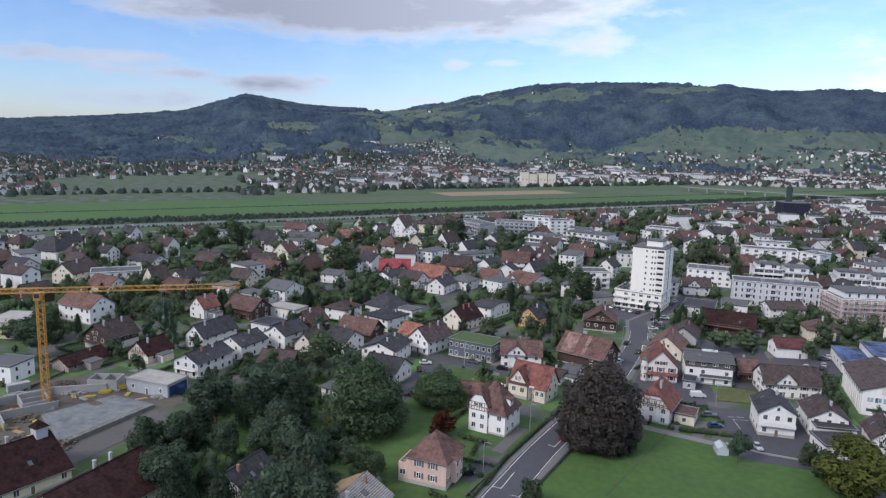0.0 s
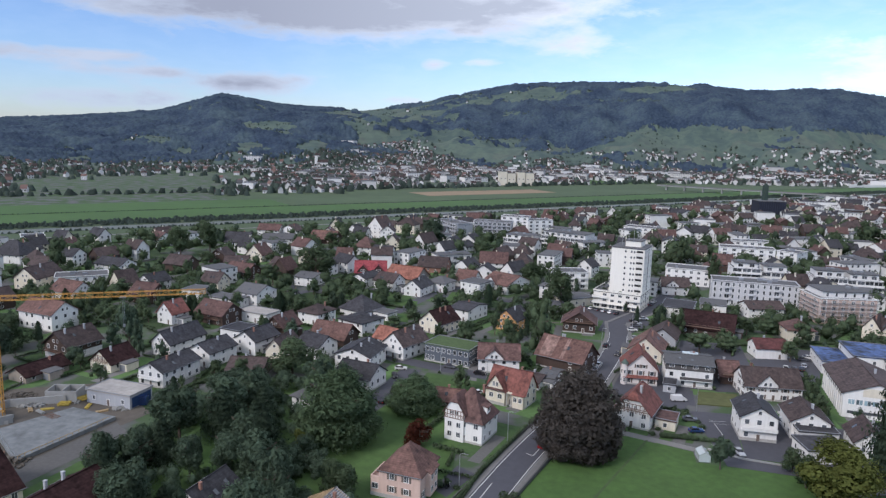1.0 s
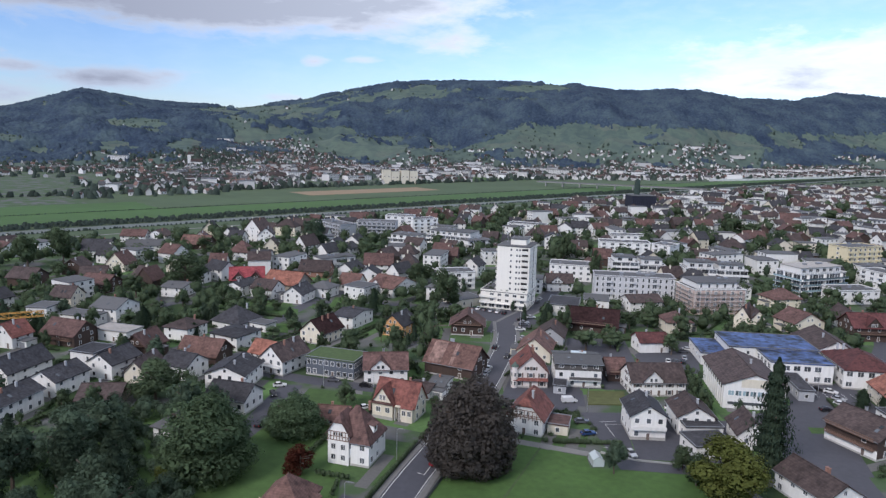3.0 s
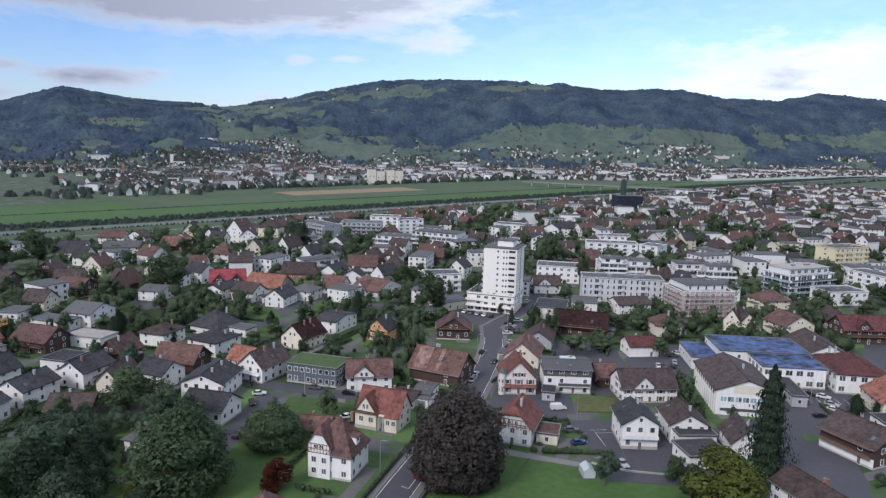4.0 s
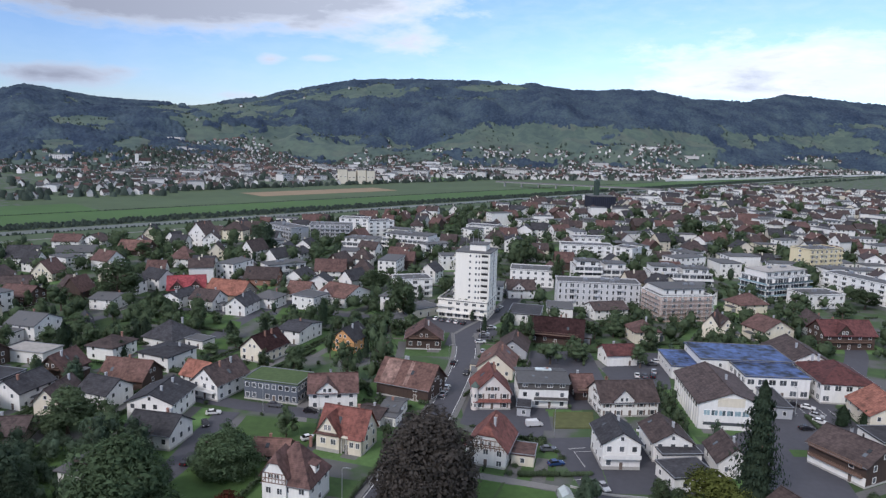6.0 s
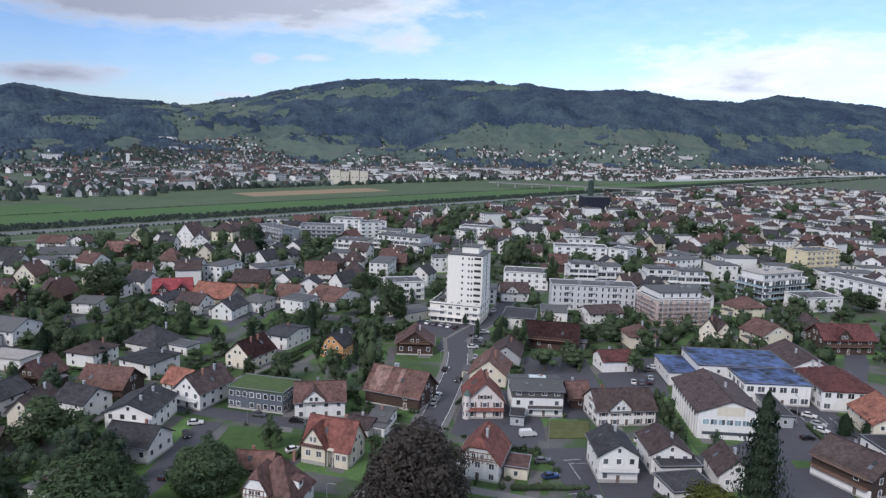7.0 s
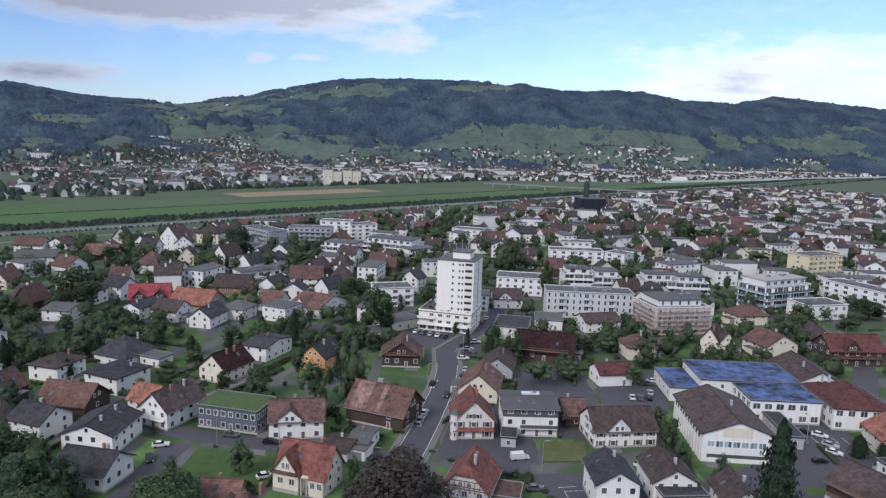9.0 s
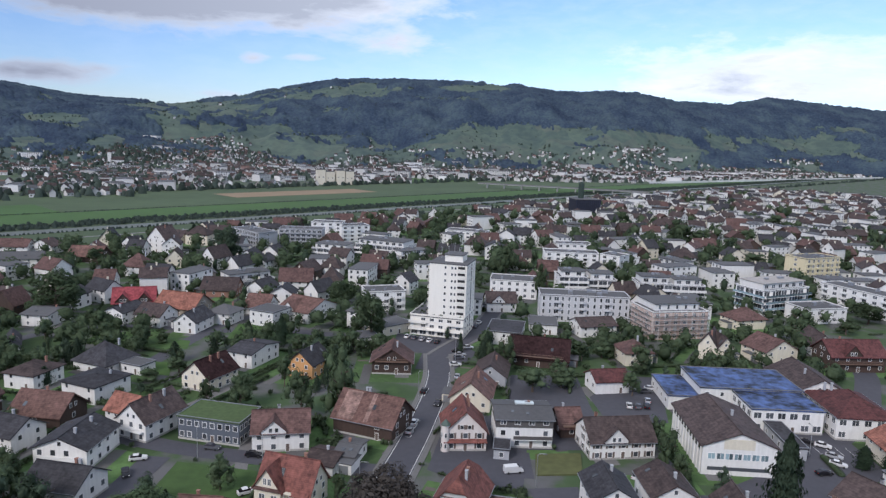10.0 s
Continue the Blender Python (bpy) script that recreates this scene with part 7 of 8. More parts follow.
# ---------------------------------------------------------------- cars and street furniture
PAINT = {k: mat("car_paint_" + k, c, 0.25, 0.03, 2, 0.02, 0, 0, 0.3) for k, c in {
    "white": (0.7, 0.7, 0.7), "silver": (0.42, 0.43, 0.45), "black": (0.02, 0.02, 0.024), "blue": (0.03, 0.06, 0.16), "red": (0.22, 0.02, 0.025), "grey": (0.12, 0.125, 0.14)}.items()}
LAMP = mat("headlamp_lens", (0.6, 0.6, 0.58), 0.15, 0.02, 3, 0.02)
TAIL = mat("tail_lamp_lens", (0.3, 0.01, 0.01), 0.2, 0.02, 3, 0.02)
CARS = {}


def car(x, y, turn, paint, long=4.3, van=False):
    """A parked car, its nose along local +x."""
    key = (paint, van)
    m = pose(x, y, 0.06, 0, 0, turn)
    if key in CARS:
        return copy_thing(CARS[key], m)
    t = new("van" if van else "car")
    t.matrix_basis = m
    tagged(t, f"{paint} {'delivery van' if van else 'passenger car'} standing on the asphalt", "van" if van else "car", "parked cars")
    L = 4.9 if van else long
    top = 1.95 if van else 1.45
    bm = bmesh.new()
    if van:
        side = [(-L / 2, 0.3), (L / 2 - 0.1, 0.3), (L / 2, 0.55), (L / 2 - 0.15, 0.95), (L / 2 - 0.8, 1.1), (L / 2 - 1.5, top), (-L / 2 + 0.1, top), (-L / 2, 1.2)]
    else:
        side = [(-L / 2, 0.32), (L / 2 - 0.1, 0.3), (L / 2, 0.5), (L / 2 - 0.12, 0.78), (L / 2 - 1.15, 0.95), (-L / 2 + 0.1, 1.0), (-L / 2, 0.7)]
    prism(bm, [(p, z) for p, z in side], "y", -0.86, 0.86)
    bmesh.ops.bevel(bm, geom=bm.edges[:], offset=0.06, segments=2, affect="EDGES")
    body = part("body", bm, PAINT[paint], t)
    bm = bmesh.new()
    if van:
        box(bm, L / 2 - 1.36, -0.75, 1.15, L / 2 - 0.95, 0.75, 1.8)
    else:
        prism(bm, [(L / 2 - 1.25, 0.94), (L / 2 - 1.95, top), (-L / 2 + 0.95, top), (-L / 2 + 0.25, 0.99)], "y", -0.72, 0.72)
        bmesh.ops.bevel(bm, geom=bm.edges[:], offset=0.08, segments=2, affect="EDGES")
    part("glazing", bm, CARGLASS, t, "dark car windows")
    if not van:
        bm = bmesh.new()
        box(bm, -L / 2 + 1.0, -0.66, top - 0.02, L / 2 - 2.0, 0.66, top + 0.035)
        part("roof", bm, PAINT[paint], t)
    for sx in (-1, 1):
        for sy in (-1, 1):
            bm = bmesh.new()
            bmesh.ops.create_cone(bm, cap_ends=True, segments=14, radius1=0.32, radius2=0.32, depth=0.2, matrix=Matrix.Translation((sx * L * 0.3, sy * 0.8, 0.26)) @ Matrix.Rotation(radians(90), 4, "X"))
            part("wheel", bm, M["rubber"], t)
    for sy in (-1, 1):
        bm = bmesh.new()
        box(bm, L / 2 - 0.12, sy * 0.62 - 0.16, 0.58, L / 2 + 0.01, sy * 0.62 + 0.16, 0.74)
        part("headlight", bm, LAMP, body)
        bm = bmesh.new()
        box(bm, -L / 2 - 0.01, sy * 0.64 - 0.14, 0.68, -L / 2 + 0.1, sy * 0.64 + 0.14, 0.85)
        part("tail_light", bm, TAIL, body)
    CARS[key] = t
    return t


for spec in ((-75.6, 211.8, 20, "white"), (-75.0, 204.3, -60, "black"), (-9.0, 265.9, 80, "black"), (-10.2, 240.8, 79, "white"), (-10.9, 235.2, 79, "silver"), (1.1, 309.0, 10, "black"), (1.9, 301.2, 12, "grey"), (0.6, 293.2, 12, "white"), (5.2, 314.6, 8, "white"), (2.3, 305.0, 12, "silver"), (-19.6, 167.4, 70, "red"),
             (-19.4, 326.0, 78, "white"), (-16.4, 324.4, 78, "grey"), (-13.2, 323.0, 78, "silver"), (-10.1, 321.5, 78, "white"), (-7.0, 320.1, 78, "black"), 
             (-48.5, 216.5, 0, "black"), (-60.2, 219.5, -8, "grey"), (-44.6, 198.6, 35, "white"), (19.8, 191.3, 20, "blue"), (18.6, 199.2, 10, "grey"),
             (29.7, 180.4, -70, "silver"), (55.1, 261.1, 80, "white"), (57.7, 260.9, 80, "grey"), (60.5, 261.4, 80, "black"), (65.9, 277.4, 5, "white"), (63.5, 274.5, 5, "grey"),
             (99.3, 239.9, -30, "black"), (102.5, 237.9, -30, "white"), (102.1, 231.3, -30, "silver"), (100.8, 226.7, -30, "white"), (94.5, 221.4, 10, "black"), (46.2, 215.0, 60, "white"),
             (-4.2, 256.0, -98, "black"), (1.5, 281.0, 85, "silver"), (-39.5, 138.5, 20, "black"), (8.5, 345, 74, "grey"), (10.2, 352, 74, "white"),
             (-70.5, 182, 85, "black"), (118, 250, 40, "white"), (134, 272, 55, "silver"), (62, 266, 80, "silver")):
    car(*spec)
car(16.1, 214.7, 15, "white", van=True)


def street_lamp(x, y, turn, high=8.0):
    t = thing("street_lamp", x, y, turn, "slim grey steel street lamp with a curved arm", "street lamp", "street lamps")
    bm = bmesh.new()
    bmesh.ops.create_cone(bm, cap_ends=True, segments=8, radius1=0.1, radius2=0.06, depth=high, matrix=Matrix.Translation((0, 0, high / 2)))
    part("pole", bm, M["metal"], t)
    bm = bmesh.new()
    pts = [(0, 0, high - 0.05), (0.3, 0, high + 0.3), (0.9, 0, high + 0.42), (1.6, 0, high + 0.4)]
    for p, q_ in zip(pts, pts[1:]):
        beam(bm, p, q_, 0.05)
    part("arm", bm, M["metal"], t)
    bm = bmesh.new()
    box(bm, 1.4, -0.14, high + 0.3, 2.1, 0.14, high + 0.45)
    part("lamp_head", bm, M["kerb"], t)


for spec in ((-29.5, 168, -10), (-35.5, 140, -10), (-19.5, 200, -10), (-14.5, 232, -5), (-62, 214.5, 90), (-10.5, 262, -5), (0.5, 300, 170), (-45, 212, 90), (21, 208, 0), (96, 232, 90), (-22.5, 118, 190)):
    street_lamp(*spec)


def greenhouse(x, y, turn):
    t = thing("greenhouse", x, y, turn, "small glazed garden greenhouse with an aluminium frame", "greenhouse")
    bm = bmesh.new()
    prism(bm, [(-1.4, 0), (1.4, 0), (1.4, 1.7), (0, 2.6), (-1.4, 1.7)], "y", -2, 2)
    part("glazing", bm, M["glasshouse"], t)
    for k in range(5):
        bm = bmesh.new()
        v = -2 + k
        for p, q_ in (((-1.42, v, 0), (-1.42, v, 1.7)), ((-1.42, v, 1.7), (0, v, 2.63)), ((0, v, 2.63), (1.42, v, 1.7)), ((1.42, v, 1.7), (1.42, v, 0))):
            beam(bm, p, q_, 0.04)
        part("rib", bm, M["metal"], t)
    bm = bmesh.new()
    beam(bm, (0, -2, 2.63), (0, 2, 2.63), 0.05)
    part("ridge", bm, M["metal"], t)


greenhouse(20.3, 174.6, 10)


# ---------------------------------------------------------------- the building site
def site():
    sheet("building_plot", [(-176, 112), (-136, 112), (-130, 152), (-158, 168), (-186, 150)], 0.07, M["earth"], "bare trampled earth of a building plot", "building plot")
    sheet("site_track", [(-138.2, 112.5), (-134.4, 143.5), (-126.5, 139), (-129.5, 106)], 0.078, M["drive"], "dark gravel site track below the slab", "track")
    t = thing("floor_slab", 0, 0, 0, "pale cast concrete floor slab of a new building", "floor slab")
    bm = bmesh.new()
    prism(bm, [(-158.5, 127), (-139, 115.5), (-135.5, 144.5), (-151.5, 146)], "z", 0.05, 1.1)
    part("slab", bm, M["cast"], t)
    rng = random.Random(8)
    for k in range(16):
        bm = bmesh.new()
        a0 = k / 16
        px, py = -158.0 + 18.6 * a0, 127.1 - 11.0 * a0
        box(bm, px - 0.04, py - 0.04, 1.1, px + 0.04, py + 0.04, 2.1)
        part("guard_post", bm, M["metal"], t)
    w = thing("foundation_wall", 0, 0, 0, "rough grey concrete basement wall", "wall")
    for p, q_ in (((-178, 128), (-160, 117)), ((-178, 128), (-170, 142)), ((-170, 142), (-158, 150)), ((-168, 122), (-160, 134))):
        bm = bmesh.new()
        d_ = Vector((q_[0] - p[0], q_[1] - p[1], 0)).normalized()
        n_ = Vector((-d_.y, d_.x, 0)) * 0.2
        prism(bm, [(p[0] - n_.x, p[1] - n_.y), (q_[0] - n_.x, q_[1] - n_.y), (q_[0] + n_.x, q_[1] + n_.y), (p[0] + n_.x, p[1] + n_.y)], "z", 0.03, 2.4)
        part("wall_section", bm, M["concrete"], w)
    for k in range(26):
        x, y = rng.uniform(-176, -142), rng.uniform(112, 158)
        if -156 < x < -138 and 124 < y < 143:
            continue
        z = 0.07
        s = thing("timber_stack", x, y, rng.uniform(0, 180), "loose stack of formwork boards on the building site", "timber stack", "site stacks", z)
        for j in range(2):
            for i in range(3):
                bm = bmesh.new()
                u, v = rng.uniform(-0.3, 0.3), rng.uniform(-0.05, 0.05)
                box(bm, -1.8 + u, -0.6 + 0.42 * i + v, 0.17 * j, 1.6 + u, -0.3 + 0.42 * i + v, 0.17 * j + 0.15)
                part("board", bm, M["formwork"] if k % 4 == 0 else M["timber"] if k % 4 == 1 else M["concrete"] if k % 4 == 2 else M["rust_steel"], s)
    for x, y, turn, m_ in ((-138, 156, 20, PAINT["blue"]), (-182, 140, 60, M["concrete"]), (-150, 160, 10, PAINT["grey"])):
        s = thing("site_container", x, y, turn, "steel site container with ribbed sides", "container", "site containers")
        bm = bmesh.new()
        box(bm, -3, -1.2, 0.1, 3, 1.2, 2.6)
        part("body", bm, m_, s)
        for j in range(12):
            for sy in (-1, 1):
                bm = bmesh.new()
                box(bm, -2.9 + 0.5 * j, min(sy * 1.2, sy * 1.26), 0.2, -2.7 + 0.5 * j, max(sy * 1.2, sy * 1.26), 2.5)
                part("rib", bm, m_, s)


site()


# ---------------------------------------------------------------- the rest of the town: houses, trees and hedges between
def free(x, y, r):
    return all((x - p) ** 2 + (y - q_) ** 2 > (r + s) ** 2 for p, q_, s in OCC)


rng = random.Random(21)
KINDS = [(11, 10, 5.2, 9, "a", "brown", "cream"), (10, 11, 5.4, 9.2, "g", "redbrown", "darkwood"), (12, 10, 5.2, 8.4, "a", "dark", "white"), (10, 10, 5.6, 9.6, "hip", "brown", "white"),
         (11, 10, 5.2, 9.4, "g", "dark", "cream"), (13, 11, 5.6, 9.4, "a", "redbrown", "white"), (10, 12, 5.4, 8.6, "g", "dark", "white"), (12, 12, 6.2, 6.5, "flat", "grey", "white"),
         (12, 11, 5.0, 9, "a", "brown", "darkwood"), (12, 10, 8.0, 11.5, "a", "brown", "white"), (14, 11, 6.4, 6.7, "flat", "grey", "white"), (11, 10, 6.0, 9.6, "a", "dark", "white")]
MADE = {}
count = 0
spots = []
for i in range(-40, 90):
    for j in range(0, 60):
        t, s = i * 20 - 38 + rng.uniform(-5, 5), -j * 20 - 100 + rng.uniform(-5, 5)
        x, y = plain(t, s)
        th, r = math.degrees(math.atan2(x, y)), math.hypot(x, y)
        if not (-54 < th < 42) or r < 345 or r > 1500:
            continue
        spots.append((r, x, y, th))
spots.sort()


def turn_at(x):
    return -8 + rng.choice((0, 90, 180)) + rng.gauss(0, 13) if x < 0 else 12 + rng.choice((0, 0, 90, 180)) + rng.gauss(0, 16)


rest = []
flats = 0
for r, x, y, th in spots:
    if x > 10 and r > 430 and rng.random() < 0.10 and free(x, y, 13) and flats < 7:
        block(x, y, rng.choice((5, 15, -60, 30)), rng.uniform(20, 30), rng.uniform(12, 15), rng.choice((8.7, 8.7, 11.6)), rng.choice(("ter", "blk")))
        flats += 1
        continue
    if rng.random() < (0.38 if x > 0 else 0.48) or not free(x, y, 5.5):
        continue
    k = rng.randrange(len(KINDS))
    if count >= 4 or r > 480:
        rest.append((x, y, turn_at(x), k))
        PLOTS.append((x, y, rest[-1][2], 12, 11))
        OCC.append((x, y, 6.5))
        continue
    if k in MADE:
        OCC.append((x, y, 6.5))
        copy_thing(MADE[k], pose(x, y, 0, 0, 0, turn_at(x)))
    else:
        MADE[k] = house(x, y, turn_at(x), *KINDS[k], sides=(0, 1, 3))
    count += 1


def joined_houses(name, plan, label):
    """Houses too many and too far to keep apart: walls, roof, chimney and windows in one mesh."""
    vs, fs, mi = [], [], []
    mats_ = [WALL["white"], WALL["cream"], WALL["darkwood"], ROOF["brown"], ROOF["redbrown"], ROOF["dark"], ROOF["rust"], ROOF["grey"], GLASS]
    slot = {"white": 0, "cream": 1, "darkwood": 2, "brown": 3, "redbrown": 4, "dark": 5, "rust": 6, "grey": 7}
    for x, y, turn, k in plan:
        w, d, eave, ridge, form, roof, wall = KINDS[k]
        g = random.Random(int(x * 3 + y))
        w, d, eave, ridge = w * g.uniform(0.85, 1.3), d * g.uniform(0.9, 1.15), eave + g.uniform(-0.3, 1.4), ridge + g.uniform(0.6, 2.2) if form != "flat" else eave + 2.0
        if x > 0 and g.random() < 0.35:
            eave, ridge, w = eave + 2.6, ridge + 2.6, w * 1.2
        if form == "flat" or x > 60 and g.random() < 0.22:
            form, roof, eave = "flat", "grey", eave + 1.5
            ridge = eave + 0.3
            w *= 1.25
        c, s = math.cos(radians(turn)), math.sin(radians(turn))
        bm = house_walls(form, w, d, eave, ridge)
        nw = len(bm.faces)
        skin(bm, *roof_top(form, w, d, eave, ridge, 0.6), 0.3)
        nr = len(bm.faces)
        if form != "flat":
            box(bm, 0.8, 0.6, ridge - 1.5, 1.5, 1.3, ridge + 0.8)
        nc = len(bm.faces)
        floors = max(1, round(eave / 2.8))
        for q_ in (0, 1, 3):
            m_, length = facade(q_, w, d)
            for f in range(floors):
                for i in range(max(1, int(length / 3.6))):
                    if g.random() < 0.12:
                        continue
                    before = set(bm.verts)
                    n_ = max(1, int(length / 3.6))
                    u = (i + 0.5) * length / n_ - length / 2
                    z = eave / floors * (f + 0.55)
                    bx = box(bm, u - 0.6, -0.06, z - 0.7, u + 0.6, 0.0, z + 0.7)
                    for v in bx:
                        v.co = m_ @ v.co
        base = len(vs)
        bm.verts.index_update()
        vs += [(x + v.co.x * c - v.co.y * s, y + v.co.x * s + v.co.y * c, v.co.z) for v in bm.verts]
        for n_, f in enumerate(bm.faces):
            fs.append(tuple(base + v.index for v in f.verts))
            mi.append(slot[wall] if n_ < nw else slot[roof] if n_ < nr else 1 if n_ < nc else 8)
        bm.free()
    me_ = bpy.data.meshes.new(name)
    me_.from_pydata(vs, [], fs)
    for m_ in mats_:
        me_.materials.append(m_)
    me_.polygons.foreach_set("material_index", mi)
    tagged(new(name, me_), label, "houses", kind="stuff")


joined_houses("town_houses", rest, "white houses with brown and red roofs crowding the outer town")


def joined_crowns(name, plan, leaves, size, label, category, material, seed, body=1, fill=0.30):
    """Crowns or shrubs of small leaves in one mesh: each of the plan is x, y, foot, width, height."""
    g = np.random.default_rng(seed)
    pl = np.array(plan)
    d_ = g.normal(size=(len(pl), leaves, 3))
    d_ /= np.linalg.norm(d_, axis=2)[..., None]
    lump = 0.82 + 0.18 * np.sin(d_[..., :1] * 4 + g.uniform(0, 6, (len(pl), 1, 1))) * np.cos(d_[..., 1:2] * 5)
    p = d_ * g.uniform(0.78, 1.0, (len(pl), leaves, 1)) * lump
    p = p * np.stack([pl[:, 3] / 2, pl[:, 3] / 2, pl[:, 4] * 0.46], 1)[:, None] + np.stack([pl[:, 0], pl[:, 1], pl[:, 2] + pl[:, 4] * 0.54], 1)[:, None]
    nor = d_ + g.normal(size=d_.shape) * 0.4
    nor /= np.linalg.norm(nor, axis=2)[..., None]
    swell = soft(d_.reshape(-1, 3) * 0.8 + (0, 0, 0.25), g)
    scale = np.repeat(pl[:, 3], leaves)[:, None]
    n_ = len(pl) * leaves
    p, nor = p.reshape(-1, 3), nor.reshape(-1, 3)
    tang = np.cross(nor, g.normal(size=(n_, 3)))
    tang /= np.linalg.norm(tang, axis=1)[:, None] + 1e-9
    bit = np.cross(nor, tang)
    s = size * scale * g.uniform(0.6, 1.3, (n_, 1))
    v = np.stack([p - tang * s, p - bit * s * 0.6 + nor * s * 0.3, p + tang * s, p + bit * s * 0.6 + nor * s * 0.3], 1).reshape(-1, 3)
    inner = cores(np.stack([pl[:, 0], pl[:, 1], pl[:, 2] + pl[:, 4] * 0.54], 1), np.stack([pl[:, 3] * fill, pl[:, 3] * fill, pl[:, 4] * fill], 1), body, g, 0.17)
    faces = (np.arange(n_)[:, None] * 4 + np.arange(4)).tolist() + (inner[1] + len(v)).tolist()
    me_ = bpy.data.meshes.new(name)
    me_.from_pydata(np.vstack([v, inner[0]]).tolist(), [], faces)
    me_.materials.append(material)
    me_.polygons.foreach_set("use_smooth", [True] * len(me_.polygons))
    me_.normals_split_custom_set_from_vertices(np.vstack([np.repeat(swell, 4, 0), inner[2]]).tolist())
    return tagged(new(name, me_), label, category, kind="stuff")


def open_ground(x, y):
    """Whether a place is kept clear of garden plants."""
    return ((-18 < x < 60 and y < 181) or (80 < x < 115 and 200 < y < 250) or (44 < x < 73 and 243 < y < 292) or (-180 < x < -130 and 108 < y < 165)
            or (19 < x < 46 and 170 < y < 228) or (-26 < x < 8 and 303 < y < 350) or any(inside(p, x, y) for p in CLEAR))


# garden trees: the nearest apart, the others joined
lists = {"broad": [], "spruce": []}
n_trees = 0
while n_trees < 2200:
    th, r = rng.uniform(-54, 42), 300 + 1000 * rng.random() ** 1.4
    x, y = r * math.sin(radians(th)), r * math.cos(radians(th))
    if along(x, y)[1] > -92 or open_ground(x, y) or not free(x, y, 1.0):
        continue
    n_trees += 1
    hgt = rng.uniform(3.8, 9.5) * (1.4 if r > 450 else 1) * (1.25 if x > 0 and fbm(x, y, 70, 2) > 0.1 else 1)
    kind = rng.choice(("broad", "broad", "broad", "broad", "broad", "broad", "broad", "broad", "broad", "spruce", "spruce"))
    if r < 310:
        tree(x, y, hgt, hgt * rng.uniform(0.75, 1.05), kind)
        OCC.pop()
    else:
        lists[kind].append((x, y, 0, hgt * (0.95 if kind != "spruce" else 0.5), hgt))
for kind, plan in lists.items():
    joined_crowns("town_trees", plan, 72, 0.079, "garden trees between the houses of the outer town", "trees", LEAF[kind], len(plan))

# garden plots: lawns, paved strips and terraces round the houses
def ground_patches(name, quads, material, label, category):
    """Flat four-cornered patches of ground cover, joined: each is four corners and a height."""
    vs = [(px, py, z) for corners, z in quads for px, py in corners]
    me_ = bpy.data.meshes.new(name)
    me_.from_pydata(vs, [], [(4 * k, 4 * k + 1, 4 * k + 2, 4 * k + 3) for k in range(len(quads))])
    me_.materials.append(material)
    tagged(new(name, me_), label, category, kind="stuff")


g = random.Random(61)
lawns, paved, beds, plan = [], [], [], []
for x, y, turn, w, d in PLOTS:
    m_ = pose(x, y, 0, 0, 0, turn)

    def rect(x0, y0, x1, y1):
        return [tuple((m_ @ Vector((px, py, 0)))[:2]) for px, py in ((x0, y0), (x1, y0), (x1, y1), (x0, y1))]
    L, R, F, B = (g.uniform(4, 8.5) for k in range(4))
    X0, X1, Y0, Y1 = -w / 2 - L, w / 2 + R, -d / 2 - F, d / 2 + B
    if g.random() < 0.92:
        lawns.append((rect(X0, Y0, X1, Y1), g.uniform(0.008, 0.030)))
    side = g.choice((-1, 1))
    u = side * (w / 2 + 1.9)
    if g.random() < 0.85:
        paved.append((rect(u - 1.6, Y0 - 2, u + 1.6, d * 0.3), g.uniform(0.032, 0.040)))
    if g.random() < 0.6:
        paved.append((rect(-side * w * 0.1, -d / 2 - 3.2, -side * w * 0.45, -d / 2), g.uniform(0.032, 0.040)) if side < 0 else (rect(-w * 0.45, -d / 2 - 3.2, -w * 0.1, -d / 2), g.uniform(0.032, 0.040)))
    if g.random() < 0.35:
        beds.append((rect(X0 + 0.5, d / 2 + 1.0, X0 + g.uniform(3, 6), d / 2 + 2.6), g.uniform(0.032, 0.040)))
    # hedge rows on the plot's edges
    for p0, p1 in (((X0, Y0), (X0, Y1)), ((X1, Y0), (X1, Y1)), ((X0, Y1), (X1, Y1)), ((X0, Y0), (u - 3, Y0))):
        if g.random() < (0.72 if x > 20 else 0.45) or math.hypot(x, y) > 560:
            continue
        size = g.uniform(1.1, 2.0)
        steps = int(math.hypot(p1[0] - p0[0], p1[1] - p0[1]) / (size * 0.62))
        for k in range(steps):
            q_ = m_ @ Vector((p0[0] + (p1[0] - p0[0]) * k / steps, p0[1] + (p1[1] - p0[1]) * k / steps, 0))
            if not open_ground(q_.x, q_.y) and free(q_.x, q_.y, -0.6):
                plan.append((q_.x, q_.y, 0, size * g.uniform(0.9, 1.1), size * g.uniform(0.8, 1.1)))
ground_patches("garden_lawns", lawns, M["plot_lawn"], "mown garden lawns in many greens between the houses", "lawns")
ground_patches("paved_drives", paved, M["drive"], "grey paved drives and terraces beside the houses", "drives")
ground_patches("garden_beds", beds, M["earth"], "brown dug garden beds behind the houses", "garden beds")
